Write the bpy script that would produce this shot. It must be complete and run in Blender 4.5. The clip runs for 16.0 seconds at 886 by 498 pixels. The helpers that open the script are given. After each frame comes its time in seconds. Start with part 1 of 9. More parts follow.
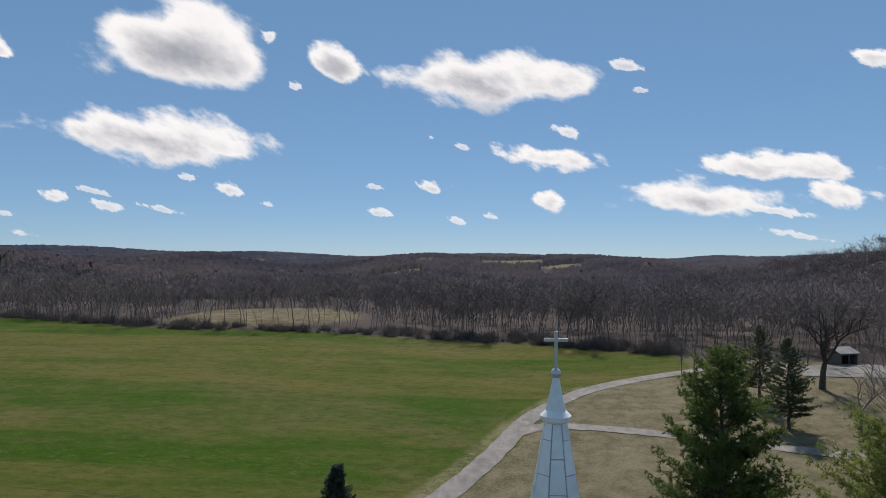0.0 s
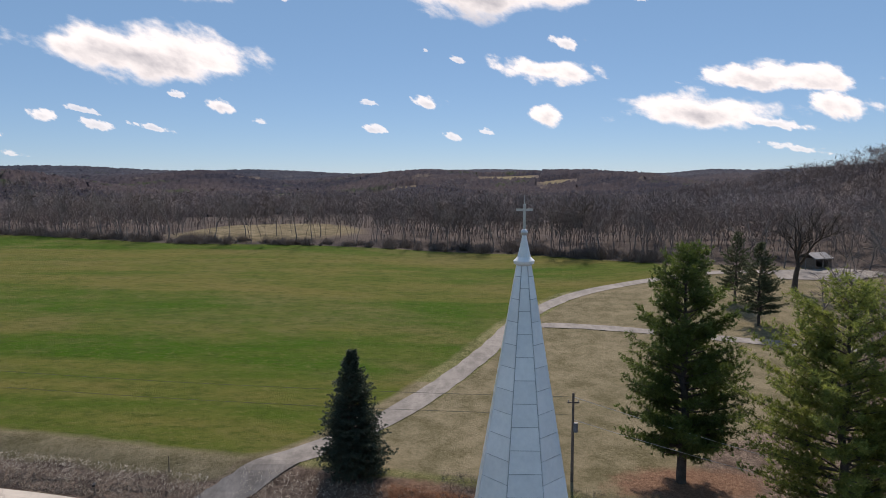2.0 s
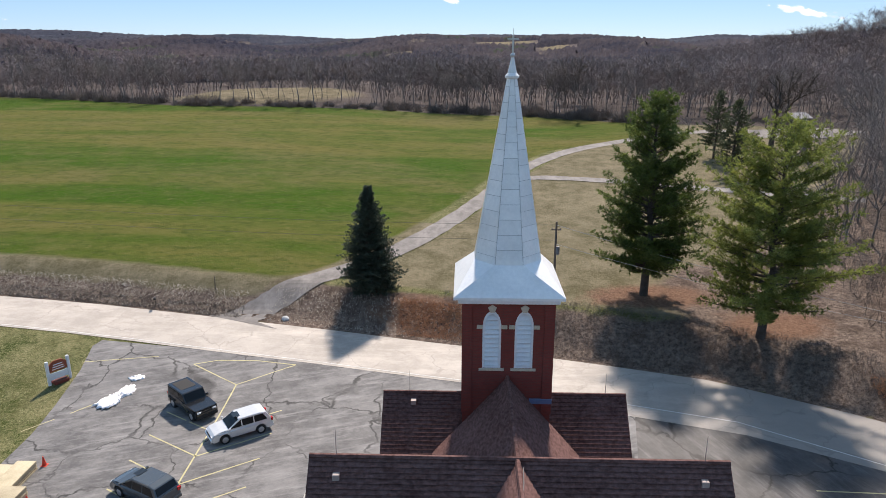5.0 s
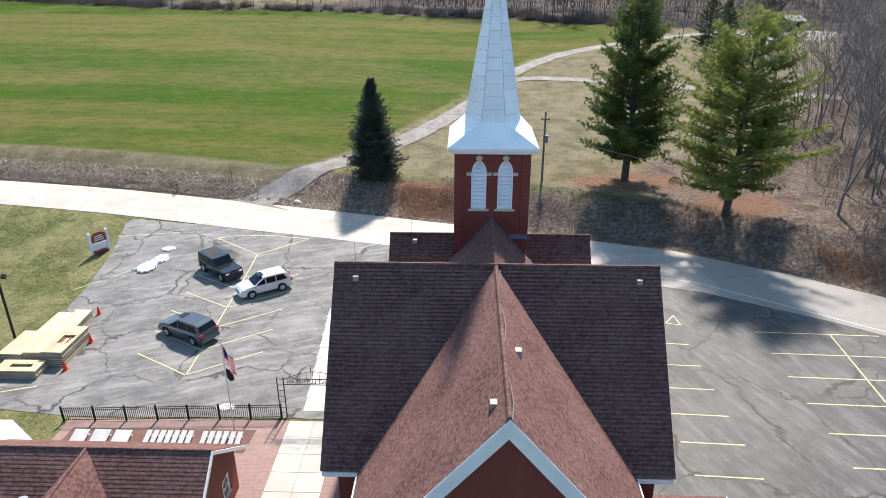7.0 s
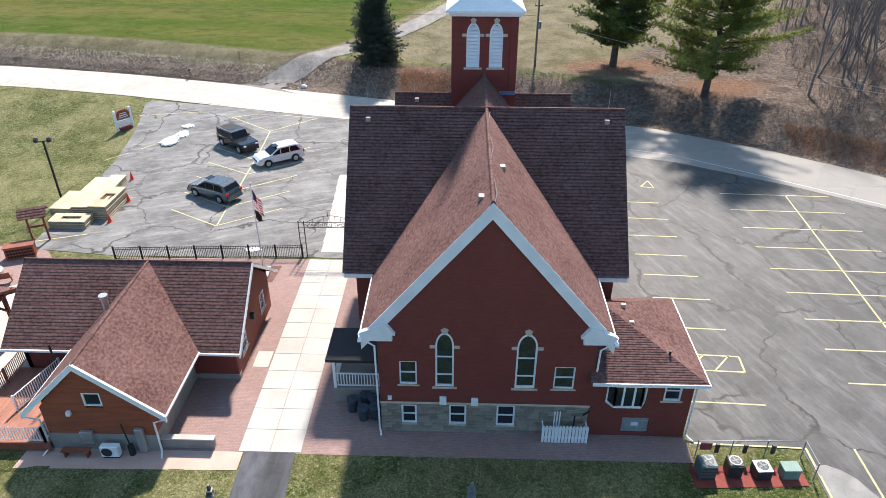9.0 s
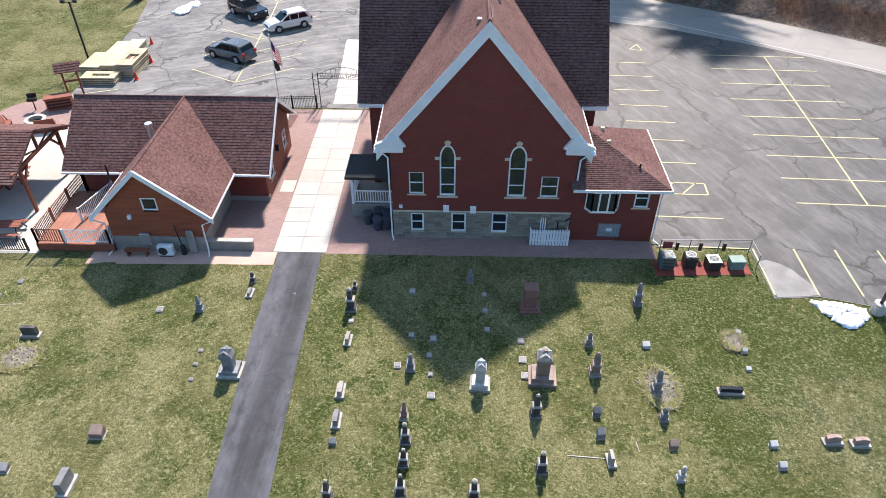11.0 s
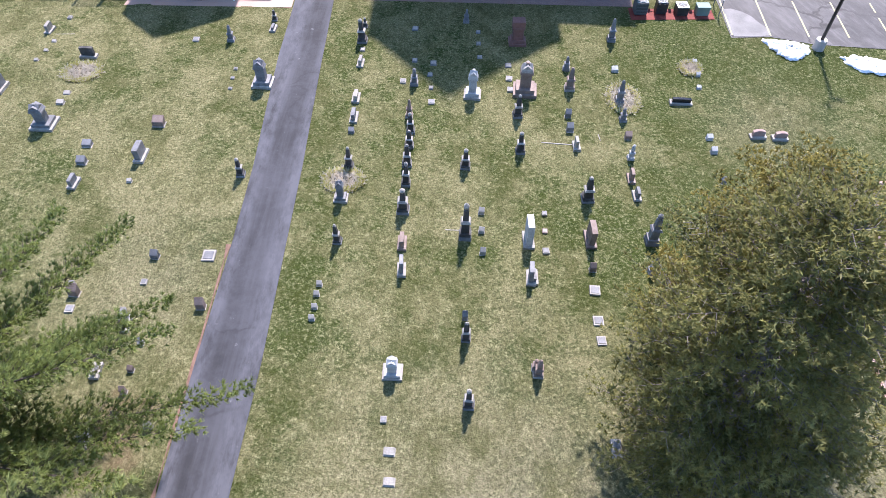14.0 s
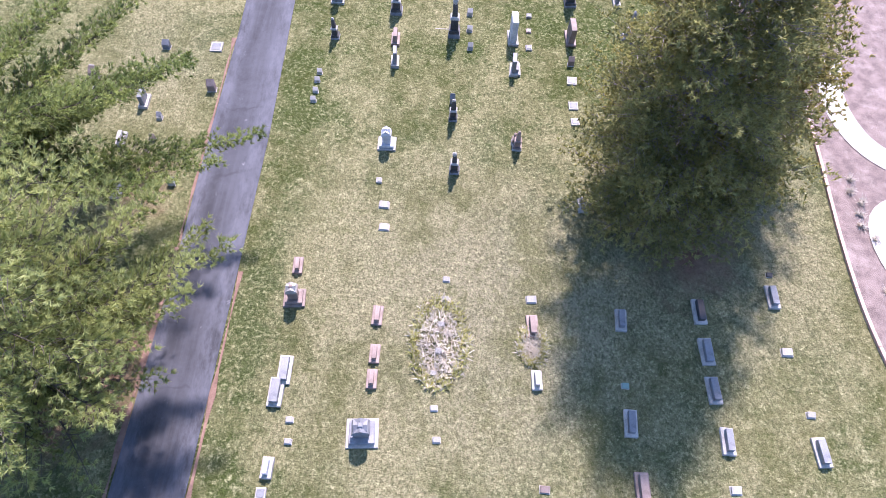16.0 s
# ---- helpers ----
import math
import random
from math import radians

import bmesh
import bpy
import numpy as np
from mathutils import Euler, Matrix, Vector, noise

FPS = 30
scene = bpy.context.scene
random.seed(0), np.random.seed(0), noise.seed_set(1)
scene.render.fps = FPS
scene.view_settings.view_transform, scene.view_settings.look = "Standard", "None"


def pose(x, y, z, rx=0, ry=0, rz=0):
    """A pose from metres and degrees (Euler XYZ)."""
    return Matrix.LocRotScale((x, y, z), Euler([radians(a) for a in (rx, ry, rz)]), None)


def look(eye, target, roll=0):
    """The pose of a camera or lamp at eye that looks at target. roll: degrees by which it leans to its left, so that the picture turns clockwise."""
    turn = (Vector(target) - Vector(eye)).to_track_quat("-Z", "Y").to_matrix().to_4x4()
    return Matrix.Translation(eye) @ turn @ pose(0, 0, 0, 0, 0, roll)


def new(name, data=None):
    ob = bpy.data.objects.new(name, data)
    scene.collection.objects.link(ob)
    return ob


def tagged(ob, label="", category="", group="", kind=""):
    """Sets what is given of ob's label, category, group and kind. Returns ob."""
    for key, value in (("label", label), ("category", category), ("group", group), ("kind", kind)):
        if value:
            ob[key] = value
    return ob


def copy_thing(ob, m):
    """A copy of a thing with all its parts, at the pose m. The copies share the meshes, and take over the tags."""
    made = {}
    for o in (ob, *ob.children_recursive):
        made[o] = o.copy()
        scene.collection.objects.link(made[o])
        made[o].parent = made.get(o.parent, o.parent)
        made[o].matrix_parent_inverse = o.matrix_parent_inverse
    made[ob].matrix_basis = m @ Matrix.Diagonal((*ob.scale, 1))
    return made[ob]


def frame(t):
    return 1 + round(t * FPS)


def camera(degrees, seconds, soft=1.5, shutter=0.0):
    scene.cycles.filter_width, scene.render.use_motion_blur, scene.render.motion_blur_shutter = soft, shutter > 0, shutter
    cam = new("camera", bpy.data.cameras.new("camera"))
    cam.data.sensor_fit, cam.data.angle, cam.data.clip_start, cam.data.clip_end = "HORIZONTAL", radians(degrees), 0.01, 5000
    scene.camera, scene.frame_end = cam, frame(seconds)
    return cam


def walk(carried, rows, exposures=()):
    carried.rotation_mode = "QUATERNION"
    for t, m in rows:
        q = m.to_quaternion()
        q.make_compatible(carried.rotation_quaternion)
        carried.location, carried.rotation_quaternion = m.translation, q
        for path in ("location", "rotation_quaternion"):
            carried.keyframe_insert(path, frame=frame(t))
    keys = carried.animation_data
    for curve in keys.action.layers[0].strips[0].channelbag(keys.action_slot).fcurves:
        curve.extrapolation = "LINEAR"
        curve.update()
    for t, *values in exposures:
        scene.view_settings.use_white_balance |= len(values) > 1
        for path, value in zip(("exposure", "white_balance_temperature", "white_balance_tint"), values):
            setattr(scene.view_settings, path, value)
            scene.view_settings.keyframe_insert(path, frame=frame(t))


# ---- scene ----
cam = camera(66.32, 16.0, 0.7)
# seconds, x, y, z, yaw, pitch, roll
PATH = [
    (0.0, -1.693, 5.978, 29.480, 2.535, 1.039, -0.438),
    (0.5, -1.624, 4.441, 29.367, 2.439, -0.672, -0.255),
    (1.0, -1.570, 2.892, 29.236, 2.338, -2.402, -0.082),
    (1.5, -1.596, 1.318, 29.047, 2.257, -4.178, 0.048),
    (2.0, -1.649, -0.296, 28.857, 2.195, -5.969, 0.130),
    (2.5, -1.764, -1.956, 28.656, 2.144, -7.830, 0.173),
    (3.0, -1.924, -3.594, 28.502, 2.088, -9.662, 0.176),
    (3.5, -2.016, -5.205, 28.353, 2.022, -11.455, 0.147),
    (4.0, -2.027, -6.794, 28.163, 1.946, -13.243, 0.108),
    (6.5, -1.728, -15.678, 27.083, 1.844, -22.133, 0.015),
    (7.0, -1.565, -17.563, 26.893, 1.834, -23.924, 0.013),
    (7.5, -1.434, -19.451, 26.661, 1.821, -25.786, 0.018),
    (8.0, -1.348, -21.278, 26.488, 1.805, -27.543, -0.026),
    (10.5, -1.415, -30.628, 25.339, 1.558, -36.820, -0.083),
    (11.0, -1.393, -32.420, 25.125, 1.556, -38.736, -0.041),
    (11.5, -1.360, -34.174, 24.941, 1.534, -40.665, -0.015),
    (12.0, -1.335, -35.884, 24.759, 1.542, -42.639, -0.052),
    (12.5, -1.299, -37.545, 24.611, 1.576, -44.654, -0.145),
    (13.0, -1.277, -39.179, 24.500, 1.633, -46.740, -0.260),
    (13.5, -1.225, -40.757, 24.418, 1.728, -48.864, -0.395),
    (14.0, -1.094, -42.295, 24.361, 1.843, -50.984, -0.533),
    (14.5, -0.907, -43.833, 24.309, 1.946, -53.081, -0.696),
    (15.0, -0.745, -45.383, 24.236, 2.013, -55.207, -0.868),
    (15.5, -0.629, -46.938, 24.131, 2.037, -57.393, -1.043),
    (16.0, -0.609, -48.432, 24.031, 2.049, -59.544, -1.198),
]
EXPOSURES = [(0.0, -0.20, 6650, 13), (2.0, 0.0, 7050, 19), (4.0, 0.18, 7050, 20), (6.3, 0.86, 6700, 14), (8.0, 0.98, 6650, 13), (10.5, 1.0, 6650, 17), (12.0, 0.95, 6400, 19), (13.0, 0.94, 6350, 22), (14.5, 1.34, 5920, 30), (16.0, 1.48, 5880, 37)]
walk(cam, [(t, pose(x, y, z, 90 + p, r, yaw)) for t, x, y, z, yaw, p, r in PATH], EXPOSURES)

# ---- sky and sun ----
SUN_EL, SUN_AZ = 48.0, 7.9
world = bpy.data.worlds.new("world")
scene.world = world
world.use_nodes = True
wn = world.node_tree.nodes
sky = wn.new("ShaderNodeTexSky")
sky.sky_type = "NISHITA"
sky.sun_disc = False
sky.sun_elevation, sky.sun_rotation = radians(SUN_EL), radians(SUN_AZ)
sky.altitude, sky.air_density, sky.dust_density, sky.ozone_density = 3500, 1.05, 0.0, 3.6
wn["Background"].inputs["Strength"].default_value = 0.090
tint = wn.new("ShaderNodeMix")
tint.data_type, tint.blend_type = "RGBA", "MIX"
# the even blue of light scattered many times over
tint.inputs["Factor"].default_value, tint.inputs["B"].default_value = 0.5, (2.15, 4.75, 7.8, 1)
world.node_tree.links.new(sky.outputs["Color"], tint.inputs["A"])
world.node_tree.links.new(tint.outputs["Result"], wn["Background"].inputs["Color"])
sun_data = bpy.data.lights.new("sun", "SUN")
sun_data.energy, sun_data.angle, sun_data.color = 5.0, radians(3.2), (1.0, 0.94, 0.845)
sun = new("sun", sun_data)
sun_dir = Vector((math.sin(radians(SUN_AZ)) * math.cos(radians(SUN_EL)), math.cos(radians(SUN_AZ)) * math.cos(radians(SUN_EL)), math.sin(radians(SUN_EL))))
sun.matrix_world = look(sun_dir * 200, (0, 0, 0))


# ---- materials ----
def nodes_of(name):
    m = bpy.data.materials.new(name)
    m.use_nodes = True
    nt = m.node_tree
    return m, nt, nt.nodes["Principled BSDF"]


def noise_fac(nt, scale, detail=4.0, rough=0.55, coord="Object", stretch=None, lo=0.35, hi=0.65, turn=0.0):
    tc = nt.nodes.new("ShaderNodeTexCoord")
    src = tc.outputs[coord]
    if stretch:
        mp = nt.nodes.new("ShaderNodeMapping")
        mp.inputs["Scale"].default_value = stretch
        if turn:
            # turn first, then stretch
            rot = nt.nodes.new("ShaderNodeMapping")
            rot.inputs["Rotation"].default_value = (0, 0, radians(turn))
            nt.links.new(src, rot.inputs["Vector"])
            src = rot.outputs["Vector"]
        nt.links.new(src, mp.inputs["Vector"])
        src = mp.outputs["Vector"]
    n = nt.nodes.new("ShaderNodeTexNoise")
    n.inputs["Scale"].default_value, n.inputs["Detail"].default_value, n.inputs["Roughness"].default_value = scale, detail, rough
    nt.links.new(src, n.inputs["Vector"])
    r = nt.nodes.new("ShaderNodeMapRange")
    r.inputs["From Min"].default_value, r.inputs["From Max"].default_value = lo, hi
    nt.links.new(n.outputs["Fac"], r.inputs["Value"])
    return r.outputs["Result"]


def mix(nt, fac, a, b, mode="MIX"):
    m = nt.nodes.new("ShaderNodeMix")
    m.data_type, m.blend_type = "RGBA", mode
    for sock, v in ((m.inputs["Factor"], fac), (m.inputs["A"], a), (m.inputs["B"], b)):
        if isinstance(v, (int, float)):
            sock.default_value = v
        elif isinstance(v, tuple):
            sock.default_value = (*v, 1) if len(v) == 3 else v
        else:
            nt.links.new(v, sock)
    return m.outputs["Result"]


def maths(nt, op, a, b=0.0):
    m = nt.nodes.new("ShaderNodeMath")
    m.operation = op
    for sock, v in zip(m.inputs, (a, b)):
        if isinstance(v, (int, float)):
            sock.default_value = v
        else:
            nt.links.new(v, sock)
    return m.outputs["Value"]


def bump(nt, bsdf, height, strength=0.3, dist=0.02):
    b = nt.nodes.new("ShaderNodeBump")
    b.inputs["Strength"].default_value, b.inputs["Distance"].default_value = strength, dist
    nt.links.new(height, b.inputs["Height"])
    nt.links.new(b.outputs["Normal"], bsdf.inputs["Normal"])


def surface(name, dark, light, scale=3.0, fine=40.0, rough=0.8, metal=0.0, relief=0.2, dist=0.01, coord="Object", per_object=0.0, stain=None, stretch=None):
    """A surface that varies between two tones at a large and a fine scale."""
    m, nt, b = nodes_of(name)
    big = noise_fac(nt, scale, coord=coord, stretch=stretch)
    small = noise_fac(nt, fine, 2.0, coord=coord, stretch=stretch, lo=0.3, hi=0.7)
    fac = maths(nt, "ADD", maths(nt, "MULTIPLY", big, 0.6), maths(nt, "MULTIPLY", small, 0.4))
    col = mix(nt, fac, dark, light)
    if stain:
        col = mix(nt, maths(nt, "MULTIPLY", noise_fac(nt, scale * 0.6, 6.0, 0.7, coord, lo=0.52, hi=0.72), 0.8), col, stain)
    if per_object:
        oi = nt.nodes.new("ShaderNodeObjectInfo")
        hsv = nt.nodes.new("ShaderNodeHueSaturation")
        v = maths(nt, "ADD", maths(nt, "MULTIPLY", oi.outputs["Random"], per_object), 1 - per_object / 2)
        nt.links.new(v, hsv.inputs["Value"])
        nt.links.new(col, hsv.inputs["Color"])
        col = hsv.outputs["Color"]
    nt.links.new(col, b.inputs["Base Color"])
    b.inputs["Roughness"].default_value, b.inputs["Metallic"].default_value = rough, metal
    if relief:
        bump(nt, b, small, relief, dist)
    return m


def plain(name, colour, rough=0.5, metal=0.0, coat=0.0):
    m, nt, b = nodes_of(name)
    f = noise_fac(nt, 6.0, 3.0)
    nt.links.new(mix(nt, f, tuple(c * 0.92 for c in colour), colour), b.inputs["Base Color"])
    b.inputs["Roughness"].default_value, b.inputs["Metallic"].default_value, b.inputs["Coat Weight"].default_value = rough, metal, coat
    return m


def brick_mat(name, a, b_, mortar, width, height, joint=0.012, rough=0.85, swap=False, noise_amt=0.35, joint_bump=0.5):
    """Running-bond masonry in metres; swap turns it for walls that run along y."""
    m, nt, b = nodes_of(name)
    tc = nt.nodes.new("ShaderNodeTexCoord")
    sep = nt.nodes.new("ShaderNodeSeparateXYZ")
    nt.links.new(tc.outputs["Object"], sep.inputs[0])
    comb = nt.nodes.new("ShaderNodeCombineXYZ")
    if swap == "flat":
        nt.links.new(sep.outputs["X"], comb.inputs["X"])
        nt.links.new(sep.outputs["Y"], comb.inputs["Y"])
    else:
        nt.links.new(maths(nt, "ADD", sep.outputs["X"], sep.outputs["Y"]), comb.inputs["X"])
        nt.links.new(sep.outputs["Z"], comb.inputs["Y"])
    t = nt.nodes.new("ShaderNodeTexBrick")
    t.inputs["Scale"].default_value = 1.0
    t.inputs["Brick Width"].default_value, t.inputs["Row Height"].default_value, t.inputs["Mortar Size"].default_value = width, height, joint
    t.inputs["Color1"].default_value, t.inputs["Color2"].default_value, t.inputs["Mortar"].default_value = (*a, 1), (*b_, 1), (*mortar, 1)
    nt.links.new(comb.outputs[0], t.inputs["Vector"])
    big = noise_fac(nt, 0.7, 5.0)
    col = mix(nt, maths(nt, "MULTIPLY", big, noise_amt), t.outputs["Color"], tuple(c * 0.6 for c in a))
    nt.links.new(col, b.inputs["Base Color"])
    b.inputs["Roughness"].default_value = rough
    inv = maths(nt, "SUBTRACT", 1.0, t.outputs["Fac"])
    bump(nt, b, inv, joint_bump, 0.006)
    return m


brick = brick_mat("red_brick", (0.225, 0.038, 0.026), (0.175, 0.031, 0.022), (0.13, 0.045, 0.035), 0.21, 0.075, 0.01)
brick_light = brick_mat("orange_brick", (0.27, 0.07, 0.045), (0.22, 0.055, 0.035), (0.17, 0.08, 0.06), 0.21, 0.075, 0.01)
paver = brick_mat("brick_paver", (0.31, 0.20, 0.18), (0.25, 0.155, 0.14), (0.17, 0.12, 0.105), 0.21, 0.105, 0.008, swap="flat")
stone_block = surface("rock_faced_stone", (0.20, 0.17, 0.13), (0.36, 0.31, 0.25), 2.0, 18.0, 0.9, relief=0.6, dist=0.03, per_object=0.5)
mortar = surface("mortar", (0.22, 0.2, 0.17), (0.3, 0.27, 0.23), 3, 30, 0.95)
limestone = surface("limestone_trim", (0.42, 0.36, 0.27), (0.58, 0.51, 0.4), 2.5, 25, 0.85)
white_paint = surface("white_paint", (0.66, 0.68, 0.70), (0.82, 0.83, 0.83), 0.8, 12.0, 0.45, relief=0.05)
metal_panel = surface("white_metal", (0.70, 0.72, 0.73), (0.86, 0.87, 0.87), 0.7, 7.0, 0.34, metal=0.0, relief=0.06, dist=0.02, per_object=0.10)
seam_mat = surface("seam_metal", (0.34, 0.36, 0.38), (0.46, 0.48, 0.50), 2, 20, 0.5)
siding = surface("stained_wood_siding", (0.20, 0.046, 0.021), (0.33, 0.085, 0.038), 0.8, 9.0, 0.7, relief=0.25, stretch=(1, 1, 8))
timber = surface("stained_timber", (0.16, 0.045, 0.026), (0.26, 0.075, 0.04), 1.5, 14.0, 0.7, relief=0.25)
deck_wood = surface("deck_boards", (0.24, 0.095, 0.06), (0.34, 0.15, 0.10), 1.2, 10.0, 0.75, per_object=0.2)
lumber = surface("pressure_treated_lumber", (0.33, 0.28, 0.18), (0.52, 0.45, 0.31), 1.0, 12.0, 0.8, per_object=0.25)
concrete = surface("pale_concrete", (0.34, 0.32, 0.292), (0.46, 0.438, 0.405), 0.5, 18.0, 0.85, relief=0.15, per_object=0.12)
found = surface("grey_concrete", (0.20, 0.185, 0.165), (0.31, 0.285, 0.255), 0.8, 15.0, 0.9)
glass, gnt, gb = nodes_of("window_glass")
gb.inputs["Base Color"].default_value = (0.02, 0.025, 0.03, 1)
gb.inputs["Roughness"].default_value, gb.inputs["IOR"].default_value = 0.06, 1.5
stained = surface("leaded_glass", (0.008, 0.014, 0.013), (0.055, 0.065, 0.042), 4.0, 14.0, 0.35, relief=0.1)
black_iron = plain("black_iron", (0.015, 0.015, 0.017), 0.45, 0.3)
chrome = plain("galvanised_steel", (0.55, 0.57, 0.6), 0.35, 0.8)
rubber = plain("black_rubber", (0.018, 0.018, 0.018), 0.85)
red_plastic = plain("red_plastic", (0.7, 0.06, 0.03), 0.5)
yellow_line = surface("yellow_road_paint", (0.36, 0.33, 0.17), (0.50, 0.46, 0.25), 1.2, 25.0, 0.75, stain=(0.2, 0.19, 0.15))
white_line = surface("white_road_paint", (0.45, 0.45, 0.43), (0.62, 0.62, 0.60), 1.2, 25.0, 0.75, stain=(0.4, 0.38, 0.35))
snow = surface("old_snow", (0.78, 0.8, 0.84), (0.92, 0.93, 0.95), 1.5, 9.0, 0.6, relief=0.5, dist=0.05)
TONES = {
    "pale": surface("weathered_marble", (0.23, 0.215, 0.19), (0.43, 0.405, 0.37), 3, 22, 0.85, per_object=0.2, stain=(0.25, 0.24, 0.2)),
    "white": surface("white_marble", (0.30, 0.305, 0.31), (0.56, 0.565, 0.565), 2.5, 20, 0.8, per_object=0.15, stain=(0.3, 0.3, 0.28)),
    "grey": surface("grey_granite", (0.105, 0.108, 0.115), (0.24, 0.245, 0.255), 2.5, 30, 0.65, per_object=0.3),
    "dark": surface("stained_dark_marble", (0.026, 0.025, 0.025), (0.085, 0.082, 0.078), 2.0, 15, 0.8, per_object=0.3, stain=(0.26, 0.25, 0.23)),
    "rust": surface("brown_granite", (0.15, 0.105, 0.085), (0.29, 0.22, 0.19), 2.5, 30, 0.7, per_object=0.25),
    "black": surface("polished_black_granite", (0.015, 0.015, 0.017), (0.03, 0.03, 0.033), 3, 40, 0.15, relief=0.0),
    "pink": surface("rough_pink_granite", (0.26, 0.18, 0.16), (0.40, 0.29, 0.25), 3, 30, 0.85, relief=0.4),
    "granite": surface("polished_red_granite", (0.15, 0.073, 0.062), (0.23, 0.12, 0.105), 4, 40, 0.55),
    "green": surface("green_utility_plastic", (0.13, 0.21, 0.175), (0.19, 0.28, 0.235), 2, 20, 0.6),
}


# ---- mesh helpers ----
def link_bm(name, bm, material, parent=None):
    me = bpy.data.meshes.new(name)
    bm.to_mesh(me)
    bm.free()
    for m in material if isinstance(material, (list, tuple)) else (material,):
        me.materials.append(m)
    ob = new(name, me)
    ob.parent = parent
    return ob


def part(name, bm, material, parent, label=""):
    ob = link_bm(name, bm, material, parent)
    return tagged(ob, label) if label else ob


def thing(name, label, category, at=(0, 0, 0), rz=0.0, group="", kind=""):
    ob = new(name)
    ob.matrix_basis = pose(*at, 0, 0, rz)
    return tagged(ob, label, category, group, kind)


def add_box(bm, x0, x1, y0, y1, z0, z1, m=None):
    vs = [bm.verts.new((x, y, z)) for z in (z0, z1) for x, y in ((x0, y0), (x1, y0), (x1, y1), (x0, y1))]
    for f in ((3, 2, 1, 0), (4, 5, 6, 7), (0, 1, 5, 4), (1, 2, 6, 5), (2, 3, 7, 6), (3, 0, 4, 7)):
        bm.faces.new([vs[i] for i in f])
    if m:
        bmesh.ops.transform(bm, matrix=m, verts=vs)
    return vs


def box(x0, x1, y0, y1, z0, z1, bevel=0.0):
    bm = bmesh.new()
    add_box(bm, x0, x1, y0, y1, z0, z1)
    if bevel:
        bmesh.ops.bevel(bm, geom=bm.edges[:], offset=bevel, segments=1, affect="EDGES")
    return bm


def add_frustum(bm, n, r0, r1, z0, z1, cx=0.0, cy=0.0, turn=0.0, cap=True):
    a = [bm.verts.new((cx + r0 * math.cos(turn + i * math.tau / n), cy + r0 * math.sin(turn + i * math.tau / n), z0)) for i in range(n)]
    b = [bm.verts.new((cx + r1 * math.cos(turn + i * math.tau / n), cy + r1 * math.sin(turn + i * math.tau / n), z1)) for i in range(n)]
    for i in range(n):
        bm.faces.new((a[i], a[(i + 1) % n], b[(i + 1) % n], b[i]))
    if cap:
        bm.faces.new(a[::-1])
        bm.faces.new(b)


def add_tube(bm, p, q, r0, r1=None, n=6):
    p, q = Vector(p), Vector(q)
    r1 = r0 if r1 is None else r1
    d = q - p
    m = Matrix.Translation(p) @ d.to_track_quat("Z", "Y").to_matrix().to_4x4()
    L = d.length
    a = [bm.verts.new(m @ Vector((r0 * math.cos(i * math.tau / n), r0 * math.sin(i * math.tau / n), 0))) for i in range(n)]
    b = [bm.verts.new(m @ Vector((r1 * math.cos(i * math.tau / n), r1 * math.sin(i * math.tau / n), L))) for i in range(n)]
    for i in range(n):
        bm.faces.new((a[i], a[(i + 1) % n], b[(i + 1) % n], b[i]))
    bm.faces.new(a[::-1])
    bm.faces.new(b)


def add_pipe(bm, pts, r, n=5):
    """A bent pipe or wire through points, as one skin."""
    pts = [Vector(p) for p in pts]
    rings = []
    for i, p in enumerate(pts):
        d = (pts[min(i + 1, len(pts) - 1)] - pts[max(i - 1, 0)]).normalized()
        u = d.cross(Vector((0, 0, 1)) if abs(d.z) < 0.9 else Vector((1, 0, 0))).normalized()
        w = d.cross(u)
        rings.append([bm.verts.new(p + (u * math.cos(k * math.tau / n) + w * math.sin(k * math.tau / n)) * r) for k in range(n)])
    for a, c in zip(rings, rings[1:]):
        for k in range(n):
            bm.faces.new((a[k], a[(k + 1) % n], c[(k + 1) % n], c[k]))
    bm.faces.new(rings[0][::-1])
    bm.faces.new(rings[-1])


def tube(p, q, r0, r1=None, n=6):
    bm = bmesh.new()
    add_tube(bm, p, q, r0, r1, n)
    return bm


def add_prism(bm, pts, off):
    """A flat outline given in 3D, pushed along off into a solid."""
    off = Vector(off)
    a = [bm.verts.new(p) for p in pts]
    b = [bm.verts.new(Vector(p) + off) for p in pts]
    n = len(pts)
    bm.faces.new(a)
    bm.faces.new(b[::-1])
    for i in range(n):
        bm.faces.new((a[i], b[i], b[(i + 1) % n], a[(i + 1) % n]))
    bmesh.ops.recalc_face_normals(bm, faces=bm.faces[:])


def prism(pts, off):
    bm = bmesh.new()
    add_prism(bm, pts, off)
    return bm


def mesh_arrays(name, verts, faces, material, parent=None):
    """faces: an array of triangles or quads."""
    me = bpy.data.meshes.new(name)
    k = faces.shape[1]
    me.vertices.add(len(verts))
    me.vertices.foreach_set("co", np.asarray(verts, np.float32).ravel())
    me.loops.add(faces.size)
    me.loops.foreach_set("vertex_index", faces.astype(np.int32).ravel())
    me.polygons.add(len(faces))
    me.polygons.foreach_set("loop_start", np.arange(0, faces.size, k, dtype=np.int32))
    me.update(calc_edges=True)
    me.materials.append(material)
    ob = new(name, me)
    ob.parent = parent
    return ob


# ---- the lie of the land ----
def smooth(a, b, x):
    u = np.clip((np.asarray(x, float) - a) / (b - a), 0, 1)
    return u * u * (3 - 2 * u)


